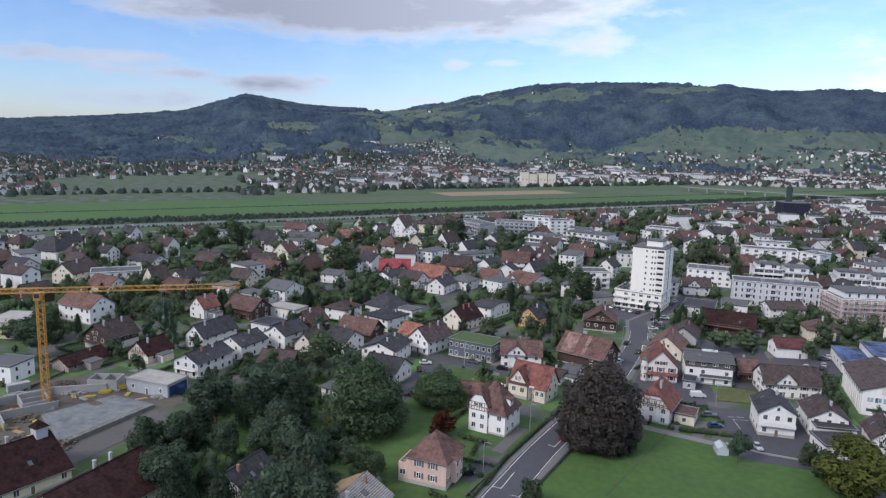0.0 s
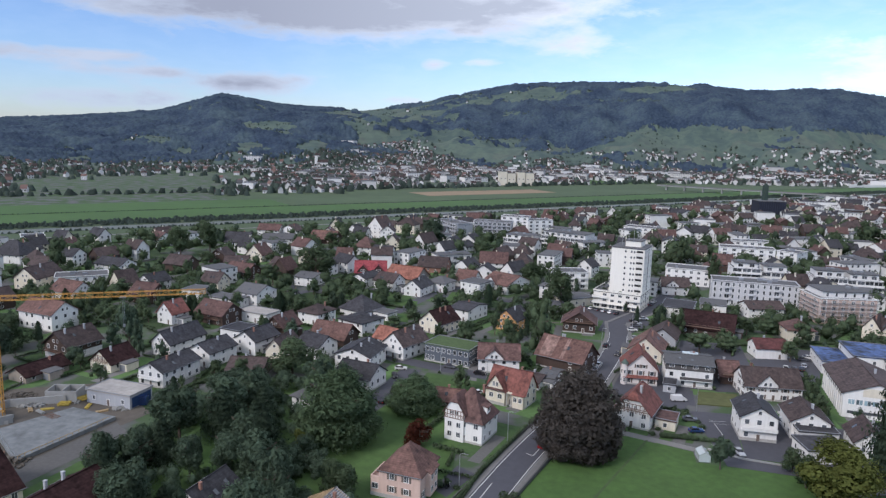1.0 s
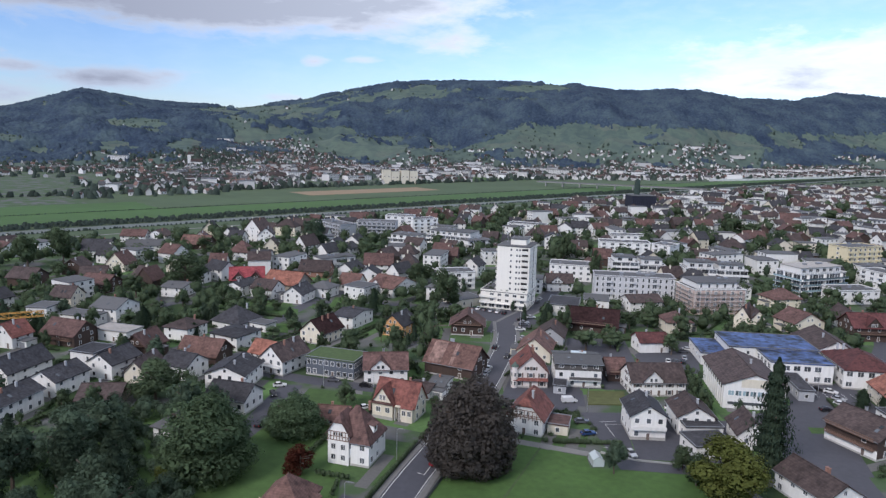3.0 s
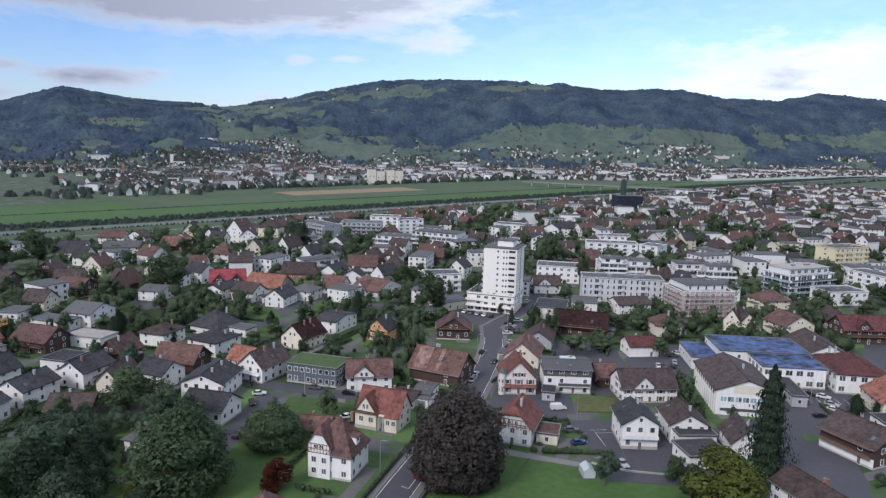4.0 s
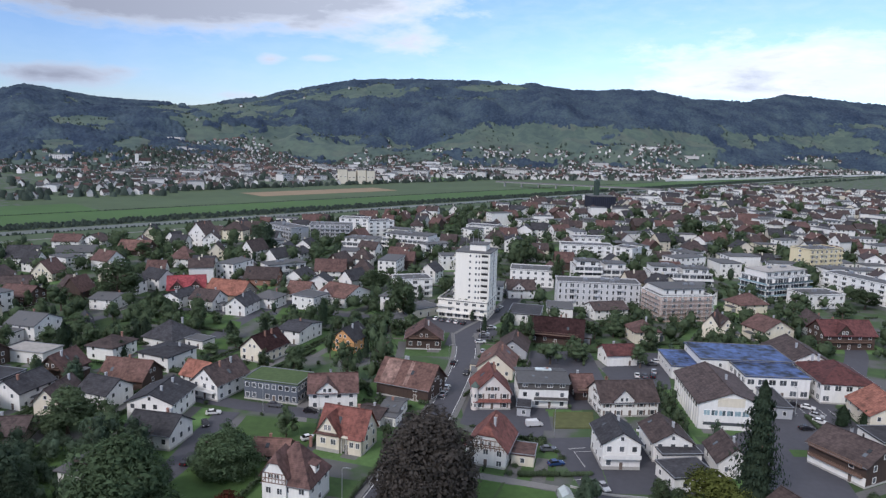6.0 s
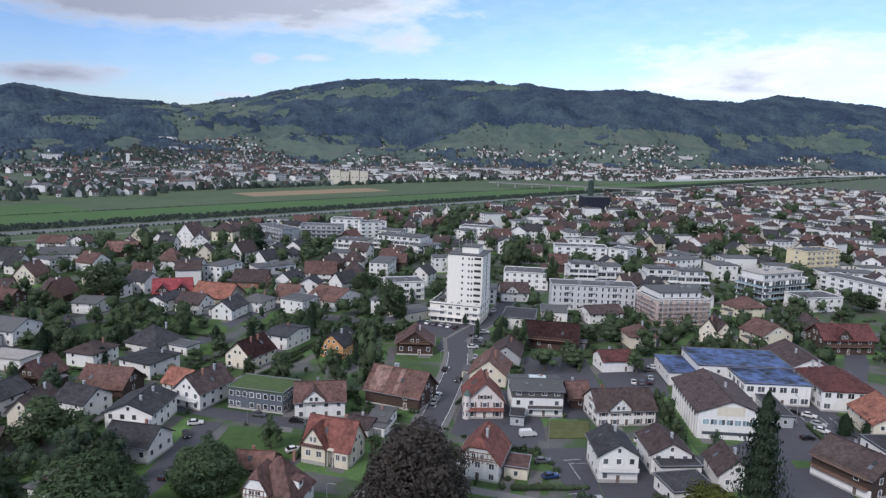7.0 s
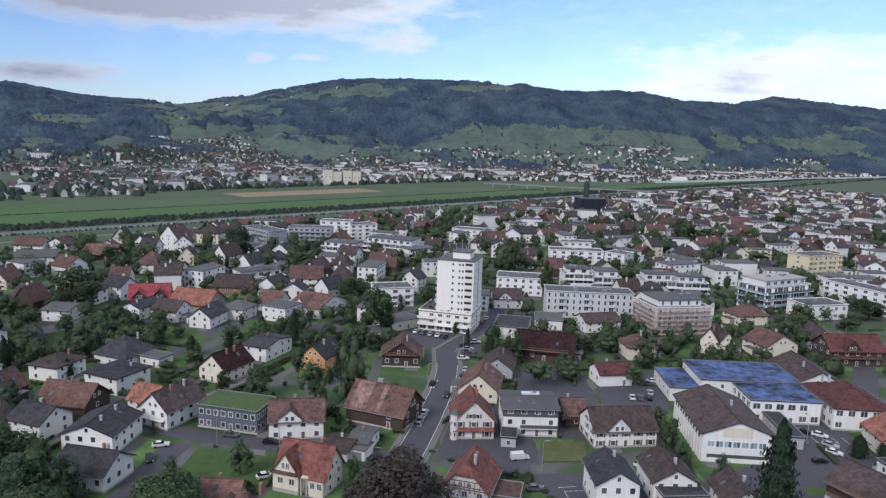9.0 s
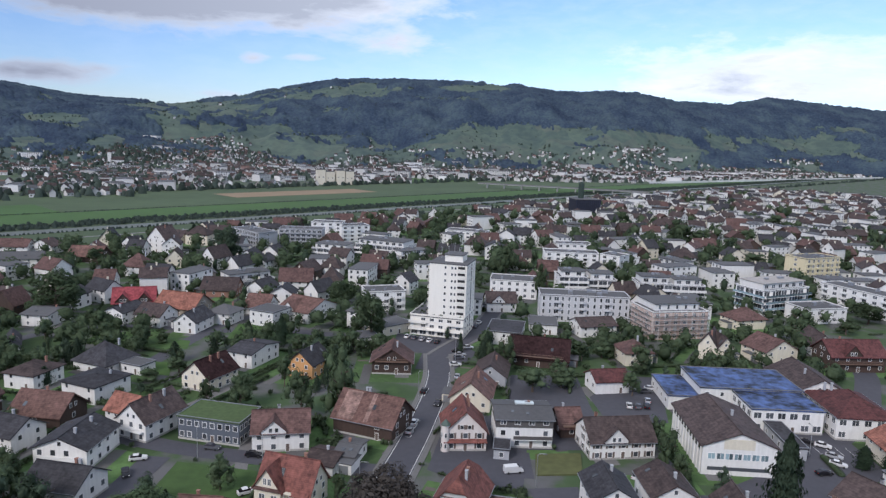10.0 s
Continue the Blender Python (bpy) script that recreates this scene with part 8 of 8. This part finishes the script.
# low garden greenery in rows and patches
rows_end = len(plan) + 750
while len(plan) < rows_end:
    th, r = rng.uniform(-54, 42), 100 + 420 * rng.random()
    x, y = r * math.sin(radians(th)), r * math.cos(radians(th))
    a_, size = radians(rng.choice((-38, 52, 12, 102)) + rng.gauss(0, 6)), rng.uniform(1.0, 2.4)
    for k in range(rng.choice((1, 2, 5, 8))):
        px, py = x + k * size * 0.7 * math.cos(a_), y + k * size * 0.7 * math.sin(a_)
        if open_ground(px, py) or not free(px, py, 0.2):
            break
        plan.append((px, py, 0, size * rng.uniform(0.8, 1.2), size * rng.uniform(0.7, 1.2)))
joined_crowns("garden_greenery", plan, 14, 0.185, "low shrubs and garden borders between the houses", "shrubs", LEAF["broad"], 77)
# the dense old garden
plan = []
while len(plan) < 260:
    x, y = rng.uniform(-118, -54), rng.uniform(94, 190)
    if -70 < x < -52 and 125 < y < 178 or not free(x, y, -1.5) or math.hypot(x + 47, y - 132) < 13 or math.hypot(x + 98, y - 136) < 10 or math.hypot(x + 83, y - 112) < 10 or (x < -92 and y < 112):
        continue
    k = rng.uniform(2.5, 6)
    plan.append((x, y, -0.3, k, k * rng.uniform(0.8, 1.3)))
joined_crowns("undergrowth", plan, 300, 0.042, "dense dark undergrowth of an old wooded garden", "shrubs", LEAF["round"], 78, 1, 0.27)
n_trees = 0
while n_trees < 19:
    x, y = rng.uniform(-114, -54), rng.uniform(96, 186)
    if -70 < x < -52 and 125 < y < 178 or not free(x, y, 0.5) or math.hypot(x + 47, y - 132) < 15 or math.hypot(x + 72, y - 153) < 15 or math.hypot(x + 98, y - 136) < 9 or math.hypot(x + 83, y - 112) < 14 or (x < -92 and y < 112) or abs(x * 0.865 + (y - 5) * 0.502) < 6.5 and y > 120:
        continue
    hgt = rng.uniform(9, 15)
    tree(x, y, hgt, hgt * rng.uniform(0.8, 1.1), rng.choice(("round", "round", "round", "round", "spruce")))
    n_trees += 1
# more trees in the old gardens west of the main road
n_trees = 0
while n_trees < 90:
    x, y = rng.uniform(-290, -40), rng.uniform(160, 330)
    if not -48 < math.degrees(math.atan2(x, y)) or open_ground(x, y) or not free(x, y, 0.6):
        continue
    hgt = rng.uniform(4.5, 10)
    tree(x, y, hgt, hgt * rng.uniform(0.7, 1.0), rng.choice(("broad", "broad", "round", "round", "spruce")))
    OCC.pop()
    n_trees += 1
# shrubs and small trees in the nearer gardens
n_shrubs = 0
while n_shrubs < 120:
    th, r = rng.uniform(-54, 40), 110 + 260 * rng.random()
    x, y = r * math.sin(radians(th)), r * math.cos(radians(th))
    if open_ground(x, y) or not free(x, y, 0.8):
        continue
    if rng.random() < 0.4:
        hgt = rng.uniform(3.5, 7)
        tree(x, y, hgt, hgt * 0.85, rng.choice(("broad", "broad", "broad", "round")))
        OCC.pop()
    else:
        bush(x, y, 0, rng.uniform(0.7, 1.8))
    n_shrubs += 1


def hedge(p, q_, high=1.4, wide=1.0):
    """A clipped hedge from p to q_."""
    g = np.random.default_rng(int(abs(p[0] * 7 + q_[1])))
    p, q_ = np.array(p, float), np.array(q_, float)
    L = float(np.hypot(*(q_ - p)))
    n_ = int(L * 40)
    d_ = (q_ - p) / L
    u, v, w_ = g.uniform(0, L, n_), g.uniform(-1, 1, n_), g.uniform(0, 1, n_)
    side = g.random(n_) < 0.55
    v = np.where(side, np.sign(v), v)
    w_ = np.where(side, w_, 1.0) * (1 + 0.12 * np.sin(u * 1.7))
    pts = np.stack([p[0] + d_[0] * u - d_[1] * v * wide / 2, p[1] + d_[1] * u + d_[0] * v * wide / 2, w_ * high], 1)
    nor = np.stack([-d_[1] * v, d_[0] * v, np.where(side, 0.2, 1.0)], 1) + g.normal(size=(n_, 3)) * 0.4
    nor /= np.linalg.norm(nor, axis=1)[:, None]
    mids = np.arange(0.4, L, 0.7)
    body = cores(np.stack([p[0] + d_[0] * mids, p[1] + d_[1] * mids, mids * 0 + high * 0.48], 1), np.stack([mids * 0 + wide * 0.52, mids * 0 + wide * 0.52, mids * 0 + high * 0.52], 1), 1, g, 0.06)
    tagged(new("hedge", leaf_mesh("hedge", pts, nor, 0.11, LEAF["broad"], g, nor, body)), "clipped dark green garden hedge", "hedge", "garden hedges")


for p, q_ in (((-32, 150), (-26, 178)), ((-35, 128), (-32, 150)), ((-25.5, 180), (-19, 205)), ((-64, 193), (-44, 191)), ((-43, 194), (-43, 210)), ((-98, 188), (-90, 182)), ((-128, 300), (-104, 293)),
              ((-68, 248), (-50, 245)), ((-90, 262), (-72, 258)), ((34, 284), (48, 288)), ((70, 300), (92, 305)), ((-150, 300), (-140, 316)), ((-60, 300), (-84, 306)), ((38, 270), (40, 283)),
              ((-40, 255), (-20, 262)), ((-118, 246), (-95, 243)), ((58, 205), (58, 226)), ((-150, 268), (-128, 270))):
    hedge(p, q_)


# ---------------------------------------------------------------- details of single houses and of the building site
def child_box(name, parent, material, x0, y0, z0, x1, y1, z1, label=""):
    bm = bmesh.new()
    box(bm, x0, y0, z0, x1, y1, z1)
    return part(name, bm, material, parent, label)


# flat terrace with a parapet beside the pink house, and a bay on its sunny side
child_box("terrace", pink, WALL["pink"], -7.1, -5.4, 0, -4.92, 1.6, 3.9)
child_box("terrace_parapet", pink, WALL["pink"], -7.1, -5.4, 3.904, -6.9, 1.6, 4.8)
child_box("terrace_parapet", pink, WALL["pink"], -6.9, -5.4, 3.904, -4.92, -5.2, 4.8)
child_box("plinth", pink, M["stone"], -4.88, -5.46, 0, 4.97, 5.46, 0.95)
child_box("terrace_plinth", pink, M["stone"], -7.16, -5.46, 0, -4.9, 1.5, 0.9)
window(pink, pose(-6.0, -5.4, 2.5), 1.6, 1.4, True)
for f in (2.35, 5.3):
    for u in (-1.9, 1.6):
        window(pink, pose(u, -5.4, f), 1.25, 1.5, True, True)
bay = child_box("bay", pink, WALL["pink"], 4.92, -2.2, 0.6, 6.1, 2.2, 6.3)
bm = bmesh.new()
skin(bm, [(4.92, -2.6, 7.0), (6.5, -2.6, 6.3), (6.5, 2.6, 6.3), (4.92, 2.6, 7.0)], [(0, 1, 2, 3)], 0.2)
part("bay_roof", bm, ROOF["rust"], bay)
for f in (2.1, 5.0):
    for v in (-1.1, 1.1):
        window(bay, pose(6.1, v, f, 0, 0, 90), 1.2, 1.5, True)
child_box("ground_storey", timbered, WALL["white"], -6.03, -6.78, 0, 6.03, 6.78, 2.75)
# roof windows in the unfinished roof
for v in (-3.6, 0.2):
    bm = bmesh.new()
    s = 3.4 / 6.0
    skin(bm, [(2.2, v, 9 - s * 2.2 + 0.22), (3.4, v, 9 - s * 3.4 + 0.22), (3.4, v + 1.5, 9 - s * 3.4 + 0.22), (2.2, v + 1.5, 9 - s * 2.2 + 0.22)], [(0, 1, 2, 3)], 0.12)
    part("roof_window", bm, GLASS, bare)
# small roofed turret on the old farmhouse
turret = child_box("turret", old_house, WALL["grey"], 5.2, -1.3, 7.6, 7.8, 1.3, 11.2)
bm = bmesh.new()
bmesh.ops.create_cone(bm, cap_ends=True, segments=4, radius1=2.4, radius2=0.05, depth=1.6, matrix=Matrix.Translation((6.5, 0, 12.0)) @ Matrix.Rotation(radians(45), 4, "Z"))
part("turret_roof", bm, ROOF["maroon"], turret)


# corner turret with a green copper cap on the red-roofed house
bm = bmesh.new()
bmesh.ops.create_cone(bm, cap_ends=True, segments=12, radius1=1.1, radius2=1.1, depth=7.2, matrix=Matrix.Translation((-5.2, -5.7, 3.6)))
corner = part("corner_turret", bm, WALL["blush"], red_house)
bm = bmesh.new()
bmesh.ops.create_cone(bm, cap_ends=True, segments=12, radius1=1.35, radius2=0.08, depth=1.5, matrix=Matrix.Translation((-5.2, -5.7, 7.95)))
part("turret_cap", bm, M["copper"], corner, "green copper cap")
for f in (1.7, 4.6):
    for a_ in (-60, 0, 60):
        window(corner, pose(-5.2, -5.7, f, 0, 0, a_) @ pose(0, -1.09, 0), 0.7, 1.4)
# gabled front wing of the villa, half-timbered under its clipped gable, and a dormer on the sunny side
bm = house_walls("half", 5.6, 6.4, 8.6, 12.9)
bmesh.ops.translate(bm, vec=(-2.6, -2.6, 0), verts=bm.verts)
wing = part("wing", bm, WALL["white"], villa)
bm = bmesh.new()
verts, faces = roof_top("half", 5.6, 6.4, 8.6, 12.9, 0.55)
skin(bm, [(p_[0] - 2.6, p_[1] - 2.6, p_[2]) for p_ in verts], faces, 0.28)
part("wing_roof", bm, ROOF["redbrown"], wing)
bm = bmesh.new()
for z in (6.3, 7.3, 8.5):
    beam(bm, (-5.4, -5.84, z), (0.2, -5.84, z), 0.08)
for k in range(8):
    beam(bm, (-5.35 + 0.78 * k, -5.84, 6.3), (-5.35 + 0.78 * k, -5.84, 8.5), 0.07)
for k in (0, 6):
    beam(bm, (-5.35 + 0.78 * k, -5.83, 6.3), (-4.57 + 0.78 * k, -5.83, 7.3), 0.055)
part("timber_frame", bm, M["beam"], wing, "dark half-timbering")
for z, us in ((1.9, (-3.9, -1.3)), (4.6, (-3.9, -1.3)), (7.9, (-3.3, -1.9))):
    for u in us:
        window(wing, pose(u, -5.8, z), 1.3, 1.5 if z < 7 else 1.0, True)
dm = child_box("dormer", villa, WALL["white"], 2.6, -1.2, 7.4, 4.9, 0.8, 9.4)
bm = bmesh.new()
skin(bm, [(2.0, -1.6, 9.9), (5.3, -1.6, 9.35), (5.3, 1.2, 9.35), (2.0, 1.2, 9.9)], [(0, 1, 2, 3)], 0.15)
part("dormer_roof", bm, ROOF["redbrown"], dm)
window(dm, pose(4.9, -0.2, 8.5, 0, 0, 90), 1.2, 1.1)
# red-roofed wing of the white gabled house by the side street
bm = bmesh.new()
prism(bm, [(-4.0, 0), (4.0, 0), (4.0, 5.3), (0, 8.8), (-4.0, 5.3)], "x", -12.6, -4.92)
wing = part("wing", bm, WALL["white"], gable_house)
bm = bmesh.new()
skin(bm, [(-13.0, -4.6, 4.9), (-4.0, -4.6, 4.9), (-3.4, 0, 9.0), (-13.0, 0, 9.0), (-4.0, 4.6, 4.9), (-13.0, 4.6, 4.9)], [(0, 1, 2, 3), (3, 2, 4, 5)], 0.25)
part("wing_roof", bm, ROOF["orange"], wing)
for u in (-11.2, -8.8, -6.4):
    window(wing, pose(u, -4.0, 4.2), 1.0, 1.3)
window(wing, pose(-11.0, -4.0, 1.6), 1.0, 1.3)
# gabled front wing, loggia and bay of the cream house

wing = child_box("wing", cream_house, WALL["cream"], -6.2, -5.7, 0.0, 0.2, -4.26, 5.0)
bm = bmesh.new()
prism(bm, [(-6.2, 5.004), (0.2, 5.004), (-3.0, 9.5)], "y", -5.7, -0.4)
part("wing_gable", bm, WALL["cream"], wing)
bm = bmesh.new()
skin(bm, [(-6.8, -6.3, 4.5), (-3.0, -6.3, 9.85), (-3.0, 0.0, 9.85), (-6.8, 0.0, 4.5), (0.8, -6.3, 4.5), (0.8, 0.0, 4.5)], [(0, 1, 2, 3), (1, 4, 5, 2)], 0.25)
part("wing_roof", bm, ROOF["red"], wing)
bm = bmesh.new()
skin(bm, [(-6.5, -6.3, 4.75), (0.5, -6.3, 4.75), (0.5, -5.7, 5.2), (-6.5, -5.7, 5.2)], [(0, 1, 2, 3)], 0.12)
part("pent_roof", bm, ROOF["redbrown"], wing)
for u, z, w in ((-4.3, 2.9, 1.5), (-1.4, 2.9, 1.5), (-3.55, 6.5, 0.9), (-2.45, 6.5, 0.9)):
    window(wing, pose(u, -5.7, z), w, 1.6, True)
child_box("wing_plinth", wing, M["stone"], -6.26, -5.76, 0.0, 0.26, -5.7, 0.95)
bay = child_box("bay", cream_house, WALL["cream"], 2.6, -5.3, 0.0, 6.1, -4.26, 4.3)
bm = bmesh.new()
skin(bm, [(2.3, -5.7, 4.25), (6.4, -5.7, 4.25), (6.4, -4.2, 5.1), (2.3, -4.2, 5.1)], [(0, 1, 2, 3)], 0.15)
part("bay_roof", bm, ROOF["red"], bay)
for u in (3.5, 5.2):
    window(bay, pose(u, -5.3, 2.7), 1.2, 1.6, True)
for u in (0.75, 2.1):
    bm = bmesh.new()
    bmesh.ops.create_cone(bm, cap_ends=True, segments=10, radius1=0.22, radius2=0.18, depth=4.2, matrix=Matrix.Translation((u, -5.3, 2.1)))
    part("column", bm, M["stone"], cream_house)
child_box("loggia_roof", cream_house, WALL["cream"], 0.22, -5.6, 4.2, 2.58, -4.26, 4.5)
# weathered strips in the barn roof
for u0, u1 in ((-0.44, -0.16), (0.02, 0.09)):
    bm = bmesh.new()
    X0, X1, s_ = 17.7 * u0, 17.7 * u1, 2 * (10.3 - 5) / 13.0
    skin(bm, [(X0, -6.9, 10.3 - s_ * 6.9 + 0.05), (X1, -6.9, 10.3 - s_ * 6.9 + 0.05), (X1, -0.2, 10.3 - s_ * 0.2 + 0.05), (X0, -0.2, 10.3 - s_ * 0.2 + 0.05)], [(0, 1, 2, 3)], 0.04)
    part("roof_strip", bm, ROOF["weathered"], barn, "paler weathered tiles")
# blue end wall of the workshop

bm = bmesh.new()
box(bm, 7.9, -3.8, 0.3, 8.0, 3.8, 3.4)
part("blue_panel", bm, PAINT["blue"], workshop, "blue-painted end wall")
# white ground floor and balconies of the dark chalet by the school
child_box("ground_floor", chalet, WALL["white"], -7.62, -6.82, 0.56, 7.62, -6.75, 2.7)
for z in (2.8, 5.3):
    bal = child_box("balcony", chalet, M["beam"], -7.0, -7.95, z - 0.15, 7.0, -6.83, z)
    for k in range(29):
        child_box("board", bal, M["beam"], -7.0 + 0.49 * k, -7.95, z, -6.72 + 0.49 * k, -7.9, z + 0.9)
# low wing beside the sports hall
house(91.6, 237.2, -2, 4.6, 17.0, 3.4, 3.7, "flat", "dark", "grey", name="school_annex", label="low grey school wing with a black flat roof")


def rubble(name, places, label, category, material, seed):
    """Loose lumps of broken material in heaps: each place is x, y, z, spread, count."""
    rng = random.Random(seed)
    bm = bmesh.new()
    for x, y, z, spread, n_ in places:
        for k in range(n_):
            a_, r = rng.uniform(0, 6.28), spread * math.sqrt(rng.random())
            s = rng.uniform(0.12, 0.42)
            px, py, pz = x + r * math.cos(a_), y + r * math.sin(a_), z + max(0.0, (1 - r / spread)) * spread * 0.3
            box(bm, px - s, py - s * rng.uniform(0.5, 1), pz - 0.1, px + s, py + s * rng.uniform(0.5, 1), pz + s * rng.uniform(0.4, 1.2))
    return solid(name, bm, material, label, category, "stuff")


rubble("rubble", [(-166, 146, 0.07, 4, 160), (-150, 156, 0.07, 3.5, 120), (-170, 118, 0.07, 4, 140), (-147, 114, 0.07, 3, 90), (-178, 136, 0.07, 4, 150), (-160, 158, 0.07, 4, 140), (-140, 152, 0.07, 2.5, 70)],
       "heaps of broken concrete and stones on the plot", "rubble", M["concrete"], 31)
rubble("spoil", [(-162, 125, 0.07, 3, 90), (-174, 148, 0.07, 5, 220), (-152, 113, 0.07, 4, 120), (-140, 116, 0.07, 4, 120)], "brown spoil heaps beside the new slab", "spoil", M["earth"], 32)


def shell_walls(x, y, turn, w, d, high):
    """Bare concrete walls of a room on the site, open above."""
    t = thing("concrete_shell", x, y, turn, "bare grey concrete walls of an unfinished basement room", "concrete walls", "site walls")
    for q_ in ((-w / 2, -d / 2, w / 2, -d / 2 + 0.3), (-w / 2, d / 2 - 0.3, w / 2, d / 2), (-w / 2, -d / 2 + 0.3, -w / 2 + 0.3, d / 2 - 0.3), (w / 2 - 0.3, -d / 2 + 0.3, w / 2, d / 2 - 0.3), (0, -d / 2 + 0.3, 0.3, d / 2 - 0.3)):
        child_box("wall_section", t, M["concrete"], q_[0], q_[1], 0.03, q_[2], q_[3], high)


shell_walls(-160.5, 152.5, 20, 9, 6, 3.4)
shell_walls(-168, 133, -32, 9, 7, 2.8)


def girder_stack(x, y, turn, z):
    """Yellow formwork girders in a crossed pile."""
    t = thing("girder_stack", x, y, turn, "crossed pile of yellow formwork girders", "girders", "site girders", z)
    for lay in range(3):
        for k in range(6):
            u = -1.2 + 0.48 * k
            bm = bmesh.new()
            if lay % 2:
                box(bm, u, -1.6, 0.22 * lay, u + 0.1, 1.6, 0.22 * lay + 0.2)
            else:
                box(bm, -1.6, u, 0.22 * lay, 1.6, u + 0.1, 0.22 * lay + 0.2)
            part("girder", bm, M["formwork"], t)


for spec in ((-157.2, 148.6, 24, 0.07), (-169, 127, 60, 0.07), (-174, 121, 15, 0.07), (-153.5, 152.5, 75, 1.0), (-163, 118, 40, 0.07)):
    girder_stack(*spec)


def mesh_mat(x, y, turn, z):
    """A stack of reinforcement mats: a grid of thin rods."""
    t = thing("reinforcement_mat", x, y, turn, "rusty steel reinforcement mat lying flat", "reinforcement", "site mats", z)
    for k in range(9):
        bm = bmesh.new()
        beam(bm, (-2.4 + 0.6 * k, -1.2, 0.03), (-2.4 + 0.6 * k, 1.2, 0.03), 0.03)
        part("cross_rod", bm, M["rust_steel"], t)
    for k in range(6):
        bm = bmesh.new()
        beam(bm, (-2.6, -1.15 + 0.46 * k, 0.09), (2.6, -1.15 + 0.46 * k, 0.09), 0.03)
        part("long_rod", bm, M["rust_steel"], t)


for spec in ((-152, 139, -15, 1.11), (-176, 124, 0, 0.08), (-172, 131, 40, 0.08)):
    mesh_mat(*spec)

# a boarded fence along the plot and a retaining strip before the slab
fence = thing("site_fence", 0, 0, 0, "low timber barrier along the edge of the slab", "fence")
for k in range(14):
    a_ = k / 14
    px, py = -138.9 + 3.2 * a_, 116.2 + 26 * a_
    bm = bmesh.new()
    beam(bm, (px, py, 1.9), (px + 0.22, py + 1.8, 1.9), 0.06)
    part("rail", bm, M["timber"], fence)
    bm = bmesh.new()
    beam(bm, (px, py, 1.1), (px, py, 2.0), 0.05)
    part("post", bm, M["timber"], fence)

# balcony across the gable front of a white house
bm = bmesh.new()
box(bm, -4.6, -7.3, 3.3, 4.6, -6.0, 3.45)
part("balcony", bm, WALL["white"], balcony_house)
child_box("balcony_front", balcony_house, WALL["white"], -4.6, -7.3, 3.454, 4.6, -7.18, 4.3)
child_box("plinth", balcony_house, M["stone"], -4.77, -6.07, 0, 4.77, 6.07, 0.9)
# planting in the yards by the school and beside the road
for p, q_, high, wide in (((10, 184.6), (19.5, 185.6), 1.5, 1.6), ((20.5, 185.6), (28, 186.9), 1.2, 1.4), ((99.2, 231.4), (98.6, 220.6), 1.0, 2.0)):
    hedge(p, q_, high, wide)
for x, y, r in ((17.2, 203.0, 1.6), (17.6, 206.0, 1.2), (21.6, 195.0, 1.3), (20.8, 198.6, 1.0), (9.5, 189.4, 1.1)):
    bush(x, y, 0, r)
tree(106.6, 225.6, 6.5, 5.6, "cypress")
tree(112.4, 224.6, 5.6, 4.2, "cypress")
sheet("lawn", [(83, 203), (89, 203.6), (88.4, 207.6), (83.6, 207.4)], 0.07, M["lawn"], "small green lawn island between the yards", "lawn")
# painted bays in the yards
sheet("parking_line", [(25.3, 199.3), (30.2, 200.1), (30.2, 200.22), (25.3, 199.42)], 0.075, M["marking"], "white painted parking line", "marking")
sheet("parking_line", [(25.3, 199.3), (26.9, 191.2), (27.02, 191.2), (25.42, 199.3)], 0.079, M["marking"], "white painted parking line", "marking")
for k in (0, 5):
    sheet("parking_line", [(23.0 + 0.2 * k, 184 + 3.4 * k), (23.1 + 0.2 * k, 183.88 + 3.4 * k), (27.6 + 0.2 * k, 185.0 + 3.4 * k), (27.5 + 0.2 * k, 185.12 + 3.4 * k)], 0.075, M["marking"], "white painted parking line", "marking")
for k in range(5):
    sheet("parking_line", [(97 + 2.9 * k, 233), (97.12 + 2.9 * k, 233), (97.12 + 2.9 * k, 238), (97 + 2.9 * k, 238)], 0.075, M["marking"], "white painted parking line", "marking")
